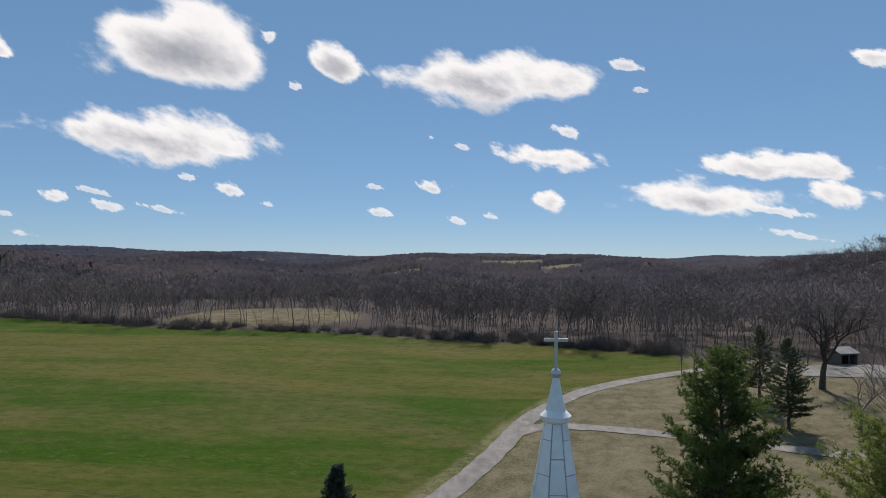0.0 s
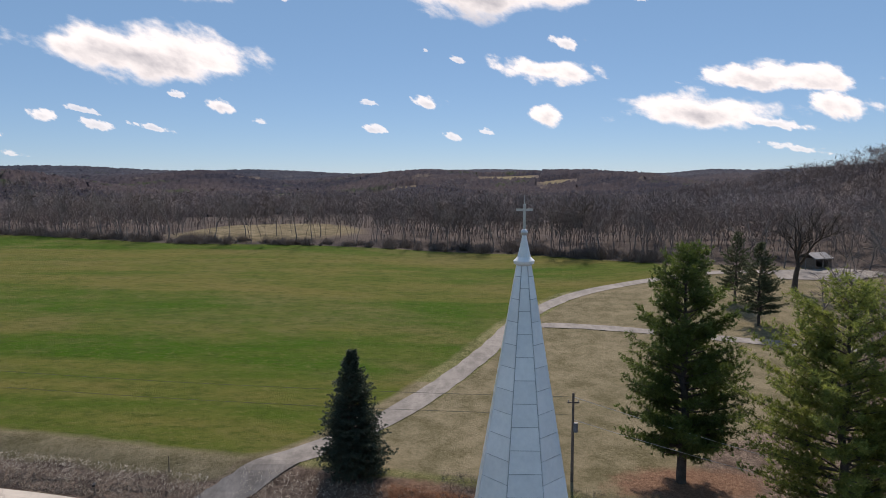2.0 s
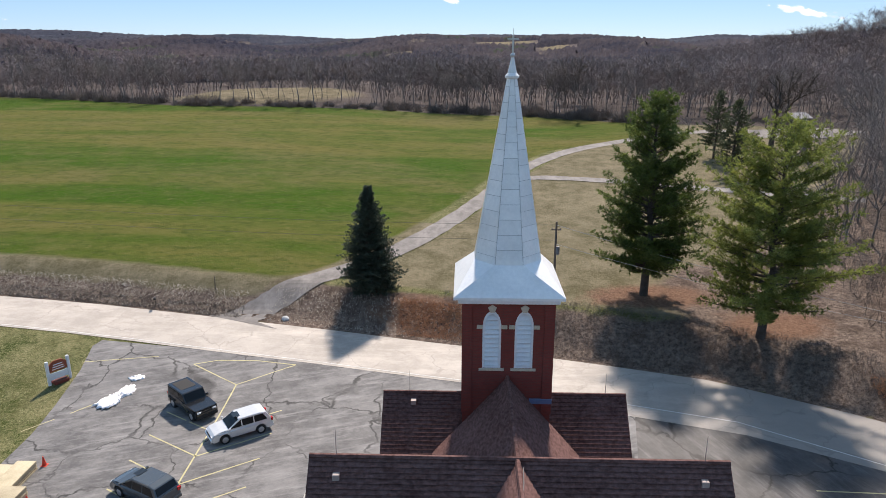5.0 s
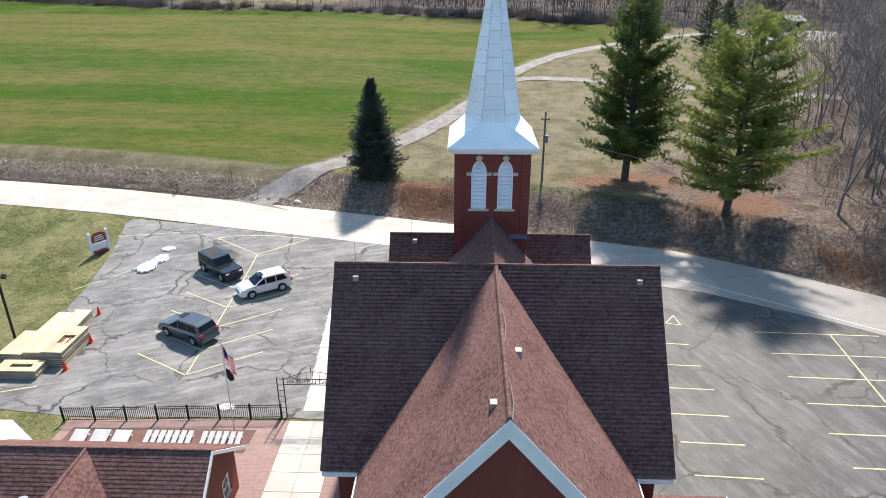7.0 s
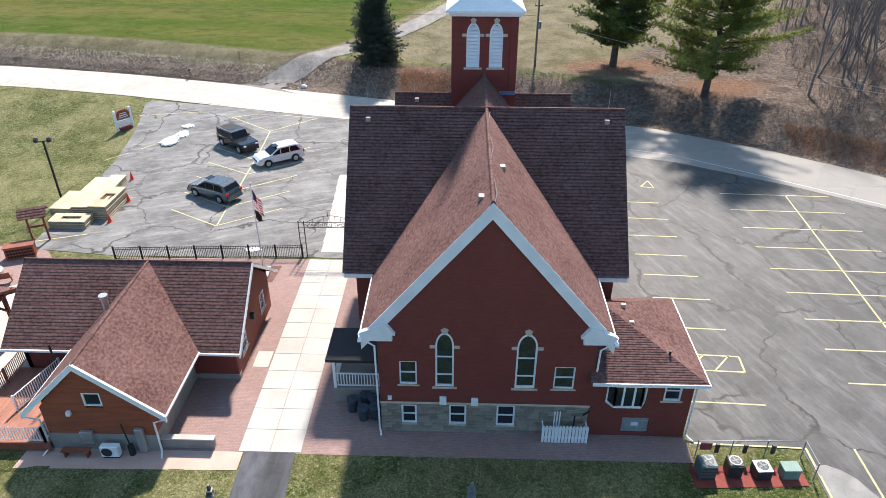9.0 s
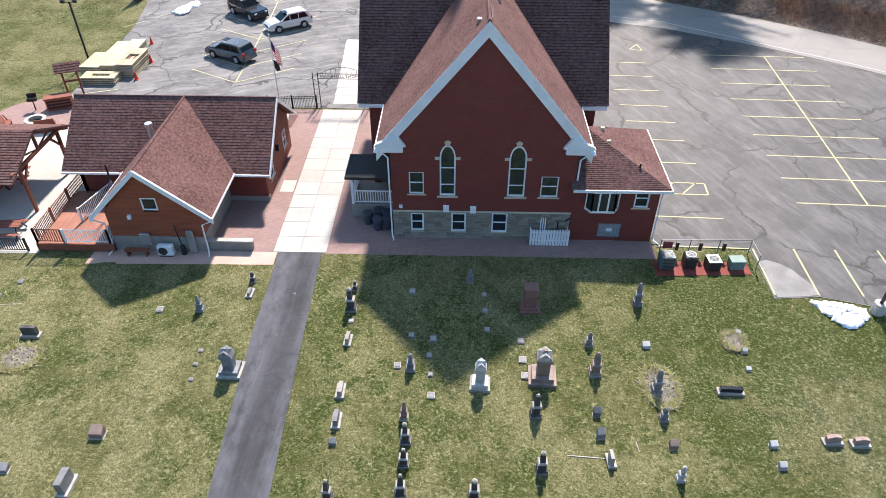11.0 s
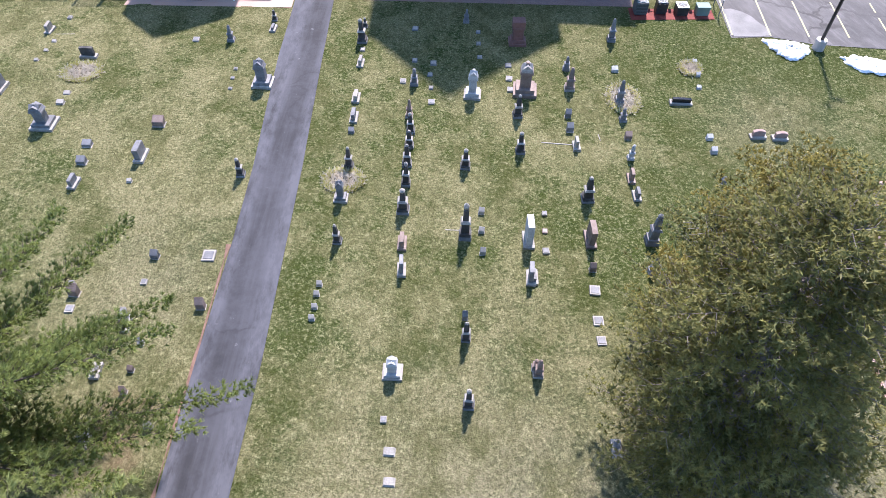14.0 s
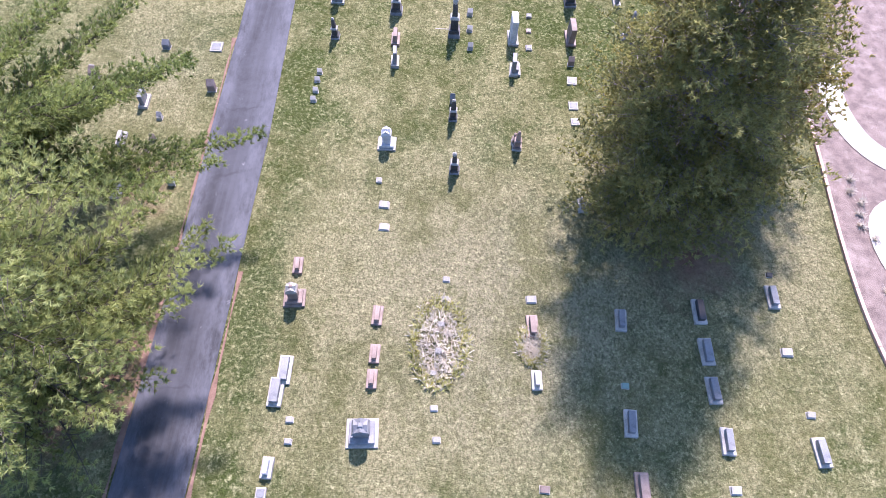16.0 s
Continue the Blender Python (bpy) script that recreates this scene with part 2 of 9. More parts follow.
ROAD_X = (-400, -60, -40, -15, 0, 11.5, 19, 28, 34, 45, 60, 90, 200)
ROAD_FAR = (64, 58, 55.5, 51.5, 48.5, 45.2, 42.9, 37.9, 33.8, 25, 12, -15, -100)


def road_far(x):
    return np.interp(x, ROAD_X, ROAD_FAR)


def far_edge(x):
    """Where the field ends and the woods begin."""
    return np.interp(x, (-400, -145, -77, -27, 13, 36, 48, 70, 110), (240, 201, 180, 178, 170, 156, 150, 140, 60))


# wooded spurs of the far hills: bearing, half width in degrees, distance, depth, rise
SPURS = ((-30, 4, 1150, 130, 16), (-21, 5, 1500, 160, 18), (-12, 4, 760, 90, 8), (-3, 5, 620, 80, 7), (9, 4, 700, 90, 6), (-26, 6, 2100, 200, 14), (-7, 6, 1900, 180, 10), (14, 5, 1000, 110, 10), (20, 6, 1700, 200, 16), (27, 5, 1300, 140, 14))


def wood_side(y):
    """Where the bare wood beside the far lawn begins."""
    return np.interp(y, (30, 36, 75, 90, 105, 128), (31, 32, 41.5, 51, 62, 78))


def height(x, y):
    x, y = np.asarray(x, float), np.asarray(y, float)
    d = -2 - y
    z = smooth(0, 10, d) * (0.012 * np.minimum(d, 80) - 0.011 * np.clip(x, -30, 25))
    z = z + 1.6 * smooth(8, -60, x) * smooth(34, 50, y)
    e = y - road_far(x)
    z = z + 2.4 * smooth(0.9, 7, e) + 0.062 * np.clip(e - 6, 0, 130)
    r = np.hypot(x, y)
    w = y - far_edge(x)
    far = np.interp(r, (0, 200, 330, 520, 800, 1200, 1900, 2600, 3400, 5000), (0, 0, -7, -8, -6, 0, 14, 27, 27, 0))
    a = np.arctan2(x, np.maximum(y, 1.0))
    far = far + smooth(300, 1200, r) * (7 * np.sin(a * 9 + 1.2) + 5 * np.sin(a * 23 + r * 0.003) + 6 * np.sin(r * 0.006 + a * 5))
    far = far + 24 * smooth(0.16, 0.55, a) * smooth(170, 420, r) * (1 - smooth(700, 1500, r))
    deg = np.degrees(a)
    far = far + 17 * np.exp(-((r - 720) / 170) ** 2) * smooth(-25, -36, deg) + 12 * np.exp(-((r - 1300) / 250) ** 2) * smooth(-17, 0, deg) * (1 - smooth(15, 25, deg))
    far = far + (15 * smooth(-10, -20, deg) + 27 * smooth(15, 20, deg)) * np.exp(-((r - 2650) / 380) ** 2) + 7 * smooth(27, 31, deg) * np.exp(-((r - 400) / 120) ** 2)
    for c_, w_, r_, k_, up_ in SPURS:
        far = far + up_ * np.exp(-((deg - c_) / w_) ** 2 - ((r - r_) / k_) ** 2)
    z = z + far * smooth(0, 40, w) * (y > 0) + 3.2 * np.exp(-((np.degrees(a) + 16) / 7.5) ** 4 - ((r - 250) / 38) ** 2) * (y > 0)
    return z


def h1(x, y):
    return float(height(x, y))


def spread(lo, near0, near1, hi, step, grow=1.13):
    mid = list(np.arange(near0, near1 + 0.01, step))
    out, s = [], step
    p = near1
    while p < hi:
        s *= grow
        p += s
        out.append(p)
    left, s, p = [], step, near0
    while p > lo:
        s *= grow
        p -= s
        left.append(p)
    return np.array(left[::-1] + mid + out)


gx, gy = spread(-4500, -62, 62, 4500, 1.3), spread(-400, -62, 190, 4900, 1.3, 1.09)
X, Y = np.meshgrid(gx, gy)
Z = height(X, Y)
rng = np.random.default_rng(5)
Z = Z + 0.03 * np.sin(X * 0.9 + np.sin(Y * 0.7)) * np.cos(Y * 0.8) * (((Y < -3) & (X < 14)) | (Y > road_far(X) + 3)) * (np.abs(X + 10) > 2.2)
nx, ny = len(gx), len(gy)
ij = (np.arange(ny - 1)[:, None] * nx + np.arange(nx - 1)[None]).ravel()
quads = np.stack([ij, ij + 1, ij + 1 + nx, ij + nx], 1)


def drive_x(y):
    """Centre line of the gravel drive that climbs past the field."""
    return np.interp(y, (50, 56, 65, 76, 88, 97, 106, 118, 127, 133), (-24.5, -20.5, -13.0, -6.5, -1.0, 2.5, 6.0, 12.5, 19.0, 29.0))


E_ = Y - road_far(X)
field = smooth(5, 9.5, E_) * smooth(1.4, 6.0, drive_x(Y) - X) * smooth(2, -3, Y - far_edge(X)) * (Y < 400)
field = np.where(Y > 133, smooth(4, 8, E_) * smooth(2, -3, Y - far_edge(X)) * smooth(48, 36, X), field)
west = smooth(-20, -26, X)
bank = smooth(-0.6, 0.3, E_) * (west * smooth(4.8, 3.0, E_) + (1 - west) * smooth(8.5, 5, E_)) + smooth(3, 10, E_) * smooth(14, 24, X) * smooth(82, 70, Y) * smooth(4, -4, Y - 62 - 0.5 * (X - 20)) + smooth(1, 8, E_) * smooth(-2, 3, X - wood_side(Y)) * smooth(150, 128, Y)
woods = smooth(-4, 3, Y - far_edge(X)) * (Y > 20)
dry = (smooth(6, 10, E_) * smooth(-1.0, -3.0, drive_x(Y) - X) + smooth(2.5, 3.5, E_) * smooth(10, 6, E_) * west + 0.9 * smooth(4.6, 2.6, np.abs(drive_x(Y) - X - 3.6)) * smooth(5, 8, E_) * (Y < 80)) * (1 - woods)
leaf = np.exp(-((X - 17) ** 2 / 60 + (Y - 56) ** 2 / 10)) + np.exp(-((X - 27) ** 2 / 30 + (Y - 49) ** 2 / 10)) + 0.55 * np.exp(-((X + 13.2) ** 2 + (Y + 32) ** 2) / 5) + 0.8 * np.exp(-((X + 14) ** 2 + (Y + 40) ** 2) / 18) + np.exp(-((X + 7) ** 2 / 28 + (Y - 54.5) ** 2 / 5)) + 0.62 * np.exp(-((X - 9.5) ** 2 + (Y + 34) ** 2) / 12)

straw_ = np.exp(-((X - 2) ** 2 / 60 + (Y + 37) ** 2 / 50)) + 0.5 * np.exp(-((X - 16.5) ** 2 / 10 + (Y + 13.5) ** 2 / 14)) + 0.8 * np.exp(-((X - 13) ** 2 / 6 + (Y + 30) ** 2 / 60)) + 0.5 * np.exp(-((X + 14) ** 2 / 10 + (Y + 25) ** 2 / 16))
lush = 0.75 * smooth(5, 11, X) * smooth(-25, -19, Y) * (Y < -2) + np.exp(-((X + 7.8) / 0.9) ** 2) * (Y < -6) + 0.8 * np.exp(-((X - 7) ** 2 / 40 + (Y + 24) ** 2 / 30)) + 0.7 * np.exp(-((X - 14) ** 2 / 50 + (Y + 7.5) ** 2 / 4))
RR, AZ = np.hypot(X, Y), np.degrees(np.arctan2(X, np.maximum(Y, 1.0)))
hills_ = smooth(350, 900, RR) * (Y > 0)
pasture = np.exp(-(((AZ - 3.2) / 2.9) ** 2 + ((RR - 1205) / 85) ** 2) ** 2) + np.exp(-(((AZ - 7.2) / 1.8) ** 2 + ((RR - 1050) / 55) ** 2) ** 2) + np.exp(-(((AZ + 6.6) / 2.4) ** 2 + ((RR - 1005) / 45) ** 2) ** 2) + np.exp(-(((AZ + 17) / 8.5) ** 2 + ((RR - 224) / 36) ** 2) ** 2)
gm, nt, b = nodes_of("open_ground")


def attr(nt, name):
    a = nt.nodes.new("ShaderNodeAttribute")
    a.attribute_name = name
    return a.outputs["Fac"]


def ragged(nt, name, scale=0.6, amount=0.5):
    """A region's mask with a ragged edge."""
    n = noise_fac(nt, scale, 6.0, 0.65, lo=0.0, hi=1.0)
    v = maths(nt, "ADD", attr(nt, name), maths(nt, "MULTIPLY", maths(nt, "SUBTRACT", n, 0.5), amount))
    r = nt.nodes.new("ShaderNodeMapRange")
    r.inputs["From Min"].default_value, r.inputs["From Max"].default_value = 0.35, 0.65
    nt.links.new(v, r.inputs["Value"])
    return r.outputs["Result"]


def weigh(nt, *terms):
    out = None
    for v, k in terms:
        t_ = maths(nt, "MULTIPLY", v, k)
        out = t_ if out is None else maths(nt, "ADD", out, t_)
    return out


straw = weigh(nt, (noise_fac(nt, 0.16, 5.0, 0.6, lo=0.43, hi=0.57), 0.5), (noise_fac(nt, 0.55, 7.0, 0.72, lo=0.44, hi=0.56), 0.46), (noise_fac(nt, 2.2, 7.0, 0.78, lo=0.42, hi=0.58), 0.40), (attr(nt, "straw"), 0.55), (attr(nt, "lush"), -0.75), (noise_fac(nt, 0.9, 2.0), -0.12))
straw = maths(nt, "MINIMUM", maths(nt, "MAXIMUM", straw, 0.0), 1.0)
lawn = mix(nt, straw, (0.046, 0.066, 0.013), (0.228, 0.208, 0.104))
lawn = mix(nt, maths(nt, "MULTIPLY", attr(nt, "straw"), 0.5), lawn, (0.20, 0.178, 0.135))
lawn = mix(nt, maths(nt, "MULTIPLY", noise_fac(nt, 7.5, 6.0, 0.75, lo=0.50, hi=0.65), 0.56), lawn, (0.45, 0.44, 0.235))
lawn = mix(nt, maths(nt, "MULTIPLY", noise_fac(nt, 9.0, 7.0, 0.8, stretch=(1.1, 0.85, 1), lo=0.46, hi=0.61), 0.66), lawn, (0.020, 0.030, 0.008))
lawn = mix(nt, maths(nt, "MULTIPLY", noise_fac(nt, 1.1, 8.0, 0.8, lo=0.52, hi=0.66), 0.5), lawn, (0.042, 0.062, 0.010))
lawn = mix(nt, maths(nt, "MULTIPLY", noise_fac(nt, 0.3, 9.0, 0.8, stretch=(1.0, 0.7, 1), lo=0.47, hi=0.60), 0.55), lawn, (0.052, 0.060, 0.013))
lawn = mix(nt, maths(nt, "MULTIPLY", noise_fac(nt, 4.0, 8.0, 0.85, lo=0.55, hi=0.68), 0.7), lawn, (0.50, 0.47, 0.26))
lawn = mix(nt, maths(nt, "MULTIPLY", noise_fac(nt, 26.0, 3.0, 0.8, lo=0.52, hi=0.66), 0.45), lawn, (0.036, 0.044, 0.018))
drygrass = mix(nt, weigh(nt, (noise_fac(nt, 0.3, 6.0, 0.7, lo=0.38, hi=0.62), 0.6), (noise_fac(nt, 3.0, 8.0, 0.8, lo=0.4, hi=0.6), 0.4)), (0.086, 0.080, 0.040), (0.228, 0.194, 0.130))
bands = weigh(nt, (noise_fac(nt, 0.055, 3.0, 0.55, stretch=(0.09, 1.0, 1.0), lo=0.43, hi=0.57), 0.66), (noise_fac(nt, 0.16, 6.0, 0.68, stretch=(0.3, 1.0, 1.0), lo=0.40, hi=0.60), 0.42))
green = mix(nt, bands, (0.118, 0.108, 0.028), (0.032, 0.080, 0.001))
green = mix(nt, maths(nt, "MULTIPLY", noise_fac(nt, 0.06, 9.0, 0.75, stretch=(0.5, 1.0, 1.0), lo=0.49, hi=0.64), 0.6), green, (0.128, 0.110, 0.044))
green = mix(nt, maths(nt, "MULTIPLY", noise_fac(nt, 1.6, 7.0, 0.8, stretch=(0.6, 1.0, 1.0), lo=0.53, hi=0.64), 0.5), green, (0.145, 0.132, 0.048))
green = mix(nt, maths(nt, "MULTIPLY", noise_fac(nt, 0.8, 9.0, 0.82, stretch=(0.5, 1.0, 1.0), lo=0.48, hi=0.62), 0.65), green, (0.024, 0.044, 0.003))
litter = mix(nt, noise_fac(nt, 2.6, 8.0, 0.8, lo=0.38, hi=0.62), (0.055, 0.040, 0.033), (0.25, 0.195, 0.158))
litter = mix(nt, maths(nt, "MULTIPLY", noise_fac(nt, 0.35, 6.0, 0.7, lo=0.48, hi=0.62), 0.7), litter, (0.060, 0.042, 0.034))
brown = mix(nt, noise_fac(nt, 3.0, 8.0, 0.8), (0.10, 0.055, 0.038), (0.25, 0.155, 0.105))
floor_c = mix(nt, noise_fac(nt, 0.08, 6.0, 0.65), (0.055, 0.045, 0.042), (0.10, 0.082, 0.075))
hills = mix(nt, noise_fac(nt, 0.012, 8.0, 0.7), (0.05, 0.043, 0.046), (0.11, 0.09, 0.088))
col = mix(nt, ragged(nt, "dry", 0.4, 0.4), lawn, drygrass)
col = mix(nt, ragged(nt, "field", 0.3, 0.5), col, green)
col = mix(nt, ragged(nt, "bank", 0.5, 0.7), col, litter)
col = mix(nt, ragged(nt, "leaf", 0.8, 0.6), col, brown)
col = mix(nt, ragged(nt, "woods", 0.1, 0.5), col, floor_c)
col = mix(nt, attr(nt, "hills"), col, hills)
col = mix(nt, ragged(nt, "pasture", 0.12, 0.6), col, mix(nt, noise_fac(nt, 0.35, 7.0, 0.75, lo=0.42, hi=0.6), (0.085, 0.072, 0.040), (0.20, 0.168, 0.110)))
nt.links.new(col, b.inputs["Base Color"])
b.inputs["Roughness"].default_value = 1.0
b.inputs["Specular IOR Level"].default_value = 0.1
bump(nt, b, maths(nt, "ADD", noise_fac(nt, 7.0, 6.0, 0.8), noise_fac(nt, 0.9, 5.0, 0.7)), 0.6, 0.09)
ground = mesh_arrays("ground", np.stack([X.ravel(), Y.ravel(), Z.ravel()], 1), quads, gm)
for nm, v in (("field", field), ("bank", np.clip(bank, 0, 1)), ("woods", woods), ("dry", dry), ("leaf", leaf), ("hills", hills_), ("pasture", pasture), ("straw", straw_), ("lush", lush)):
    ground.data.attributes.new(nm, "FLOAT", "POINT").data.foreach_set("value", v.ravel().astype(np.float32))
ground.data.polygons.foreach_set("use_smooth", np.ones(len(quads), bool))
tagged(ground, "patchy early spring grass, a green field and brown wooded hills", "ground", kind="structure")


def sheet(name, outline, material, lift, label, category, step=3.0, kind="structure", parent=None, thick=0.0):
    """A paved area that follows the land, slightly above it."""
    bm = bmesh.new()
    bm.faces.new([bm.verts.new((x, y, 0)) for x, y in outline])
    xs, ys = [p[0] for p in outline], [p[1] for p in outline]
    for axis, lo, hi in ((0, min(xs), max(xs)), (1, min(ys), max(ys))):
        c = lo + step
        while c < hi:
            co, no = ((c, 0, 0), (1, 0, 0)) if axis == 0 else ((0, c, 0), (0, 1, 0))
            bmesh.ops.bisect_plane(bm, geom=bm.verts[:] + bm.edges[:] + bm.faces[:], plane_co=co, plane_no=no)
            c += step
    for v in bm.verts:
        v.co.z = h1(v.co.x, v.co.y) + lift
    bmesh.ops.recalc_face_normals(bm, faces=bm.faces[:])
    if sum(f.normal.z for f in bm.faces) < 0:
        bmesh.ops.reverse_faces(bm, faces=bm.faces[:])
    ob = link_bm(name, bm, material, parent)
    return tagged(ob, label, category, kind=kind)


def ribbon(line, width, wobble=0.0):
    """Outline of a strip along a line of points."""
    left, right = [], []
    for i, p in enumerate(line):
        a, c = Vector(line[max(i - 1, 0)]), Vector(line[min(i + 1, len(line) - 1)])
        d = (c - a).normalized()
        n = Vector((-d.y, d.x))
        k = (width(i) if callable(width) else width) / 2 + random.uniform(-wobble, wobble)
        left.append((p[0] + n.x * k, p[1] + n.y * k))
        right.append((p[0] - n.x * k, p[1] - n.y * k))
    return left + right[::-1]


def curve(pts, n=6):
    """A smooth line through points (Catmull-Rom)."""
    p = [pts[0], *pts, pts[-1]]
    out = []
    for i in range(1, len(p) - 2):
        for k in range(n):
            t = k / n
            a, b_, c, d = (Vector(q) for q in p[i - 1:i + 3])
            out.append(tuple(0.5 * ((2 * b_) + (c - a) * t + (2 * a - 5 * b_ + 4 * c - d) * t * t + (3 * b_ - a - 3 * c + d) * t ** 3)))
    return out + [tuple(pts[-1])]


def asphalt_mat(name, dark, light, crack, streak, run=(1.5, 0.45, 1), edge=None, rough=0.88, turn=0.0, sweep=0.0, cells=0.19, fade=None):
    m, nt, b = nodes_of(name)
    base = mix(nt, noise_fac(nt, 0.3, 8.0, 0.78, lo=0.41, hi=0.60), dark, light)
    base = mix(nt, maths(nt, "MULTIPLY", noise_fac(nt, 60.0, 2.0, lo=0.3, hi=0.8), 0.35), base, tuple(c * 0.6 for c in dark))
    base = mix(nt, maths(nt, "MULTIPLY", noise_fac(nt, 0.5, 5.0, 0.7, stretch=run, lo=0.47, hi=0.68, turn=turn), streak), base, tuple(min(1, c * 1.5) for c in light))
    if sweep:
        # fine pale scuffs and dark tyre sweeps along one direction
        base = mix(nt, maths(nt, "MULTIPLY", noise_fac(nt, 1.6, 7.0, 0.75, stretch=(1.0, 0.14, 1), lo=0.50, hi=0.66, turn=turn), sweep), base, tuple(min(1, c * 2.2) for c in light))
        base = mix(nt, maths(nt, "MULTIPLY", noise_fac(nt, 0.9, 6.0, 0.7, stretch=(1.0, 0.2, 1), lo=0.50, hi=0.64, turn=turn - 6), sweep), base, tuple(c * 0.75 for c in dark))
    if fade:
        # mixed towards a given grey past one x of the road, with a noisy edge
        tcx = nt.nodes.new("ShaderNodeTexCoord")
        sx = nt.nodes.new("ShaderNodeSeparateXYZ")
        nt.links.new(tcx.outputs["Object"], sx.inputs[0])
        go = nt.nodes.new("ShaderNodeMapRange")
        go.inputs["From Min"].default_value, go.inputs["From Max"].default_value = fade[0], fade[1]
        nt.links.new(maths(nt, "ADD", sx.outputs["X"], maths(nt, "MULTIPLY", noise_fac(nt, 0.2, 4.0, lo=0.0, hi=1.0), 6.0)), go.inputs["Value"])
        base = mix(nt, maths(nt, "MULTIPLY", go.outputs["Result"], 0.85), base, fade[2])
    tc = nt.nodes.new("ShaderNodeTexCoord")
    wob = nt.nodes.new("ShaderNodeTexNoise")
    wob.inputs["Scale"].default_value, wob.inputs["Detail"].default_value = 0.5, 5.0
    nt.links.new(tc.outputs["Object"], wob.inputs["Vector"])
    add = nt.nodes.new("ShaderNodeVectorMath")
    add.operation = "MULTIPLY_ADD"
    nt.links.new(wob.outputs["Color"], add.inputs[0])
    add.inputs[1].default_value = (3.2, 3.2, 0)
    nt.links.new(tc.outputs["Object"], add.inputs[2])
    v = nt.nodes.new("ShaderNodeTexVoronoi")
    v.feature = "DISTANCE_TO_EDGE"
    v.inputs["Scale"].default_value = cells
    nt.links.new(add.outputs[0], v.inputs["Vector"])
    r = nt.nodes.new("ShaderNodeMapRange")
    r.inputs["From Min"].default_value, r.inputs["From Max"].default_value = 0.004, 0.018
    r.inputs["To Min"].default_value, r.inputs["To Max"].default_value = crack, 0.0
    nt.links.new(v.outputs["Distance"], r.inputs["Value"])
    base = mix(nt, maths(nt, "MULTIPLY", r.outputs["Result"], noise_fac(nt, 0.3, 3.0, lo=0.35, hi=0.55)), base, tuple(c * 0.22 for c in dark))
    if edge is not None:
        # worn pale margins on both sides of a strip that runs along y
        sep = nt.nodes.new("ShaderNodeSeparateXYZ")
        nt.links.new(tc.outputs["Object"], sep.inputs[0])
        off_ = maths(nt, "ABSOLUTE", maths(nt, "SUBTRACT", sep.outputs["X"], edge))
        worn = maths(nt, "MULTIPLY", maths(nt, "MINIMUM", maths(nt, "MAXIMUM", maths(nt, "MULTIPLY", maths(nt, "SUBTRACT", off_, 0.42), 2.4), 0.0), 1.0), noise_fac(nt, 1.2, 6.0, 0.75, stretch=(1.6, 0.5, 1), lo=0.34, hi=0.6))
        base = mix(nt, maths(nt, "MULTIPLY", worn, 0.85), base, tuple(min(1, c * 1.8) for c in light))
        base = mix(nt, maths(nt, "MULTIPLY", noise_fac(nt, 2.5, 5.0, 0.7, lo=0.66, hi=0.74), 0.35), base, (0.36, 0.36, 0.38))
    nt.links.new(base, b.inputs["Base Color"])
    b.inputs["Roughness"].default_value = rough
    bump(nt, b, noise_fac(nt, 70.0, 2.0), 0.3, 0.006)
    return m


asphalt = asphalt_mat("worn_asphalt", (0.080, 0.079, 0.080), (0.175, 0.172, 0.168), 0.9, 0.5, (1.1, 0.3, 1), rough=0.8, turn=70, sweep=0.35, cells=0.15)
asphalt_drive = asphalt_mat("dark_asphalt", (0.024, 0.025, 0.029), (0.050, 0.052, 0.060), 0.3, 0.5, (2.0, 0.14, 1), -10.0)
road_mat = asphalt_mat("pale_chipseal", (0.33, 0.30, 0.262), (0.44, 0.40, 0.352), 0.25, 0.3, (0.25, 1.2, 1), rough=0.78, fade=(10.0, 26.0, (0.20, 0.19, 0.178)))
gravel = asphalt_mat("pale_gravel", (0.22, 0.2, 0.18), (0.32, 0.30, 0.275), 0.1, 0.4)
gravel_drive_mat = asphalt_mat("grey_packed_gravel", (0.13, 0.12, 0.112), (0.215, 0.20, 0.187), 0.15, 0.4)

lot_edge = [(-36.3, 46.2), (-35.3, 42.2), (-34.0, 33.0), (-33.6, 24), (-33.5, 17.2), (-26.0, 16.35), (-12.3, 16.6), (-9.1, 16.5), (-6.2, 16.5), (-6.2, 9.0), (6.0, 9.0), (10.4, 8.0), (10.4, -0.6), (15.9, -0.6), (15.9, -4.9), (18.4, -4.7), (20.9, -5.35), (26, -5.7), (34, -6.5), (52, -8)]
road_near = [(x, float(road_far(x)) - w) for x, w in ((60, 9.5), (45, 9.0), (34, 8.2), (28, 8.0), (19, 7.8), (11.5, 7.6), (0, 7.0), (-15, 6.6), (-25, 6.8), (-36, 7.5))]
sheet("parking_lot", lot_edge + road_near, asphalt, 0.025, "cracked grey asphalt parking lot with faded yellow lines", "parking lot")
asphalt_east = asphalt_mat("dark_worn_asphalt", (0.031, 0.031, 0.032), (0.074, 0.072, 0.072), 1.0, 0.5, (1.0, 0.3, 1), rough=0.68, turn=-22, sweep=0.5, cells=0.13)
sheet("east_lot", [(5.9, 9.05), (10.45, 8.05), (10.45, -0.55), (15.95, -0.55), (15.95, -4.85), (18.4, -4.65), (20.9, -5.3), (26, -5.65), (34, -6.45), (52, -7.9)] + [p for p in road_near if p[0] > 5], asphalt_east, 0.029, "dark cracked asphalt lot with faded yellow lines", "parking lot")
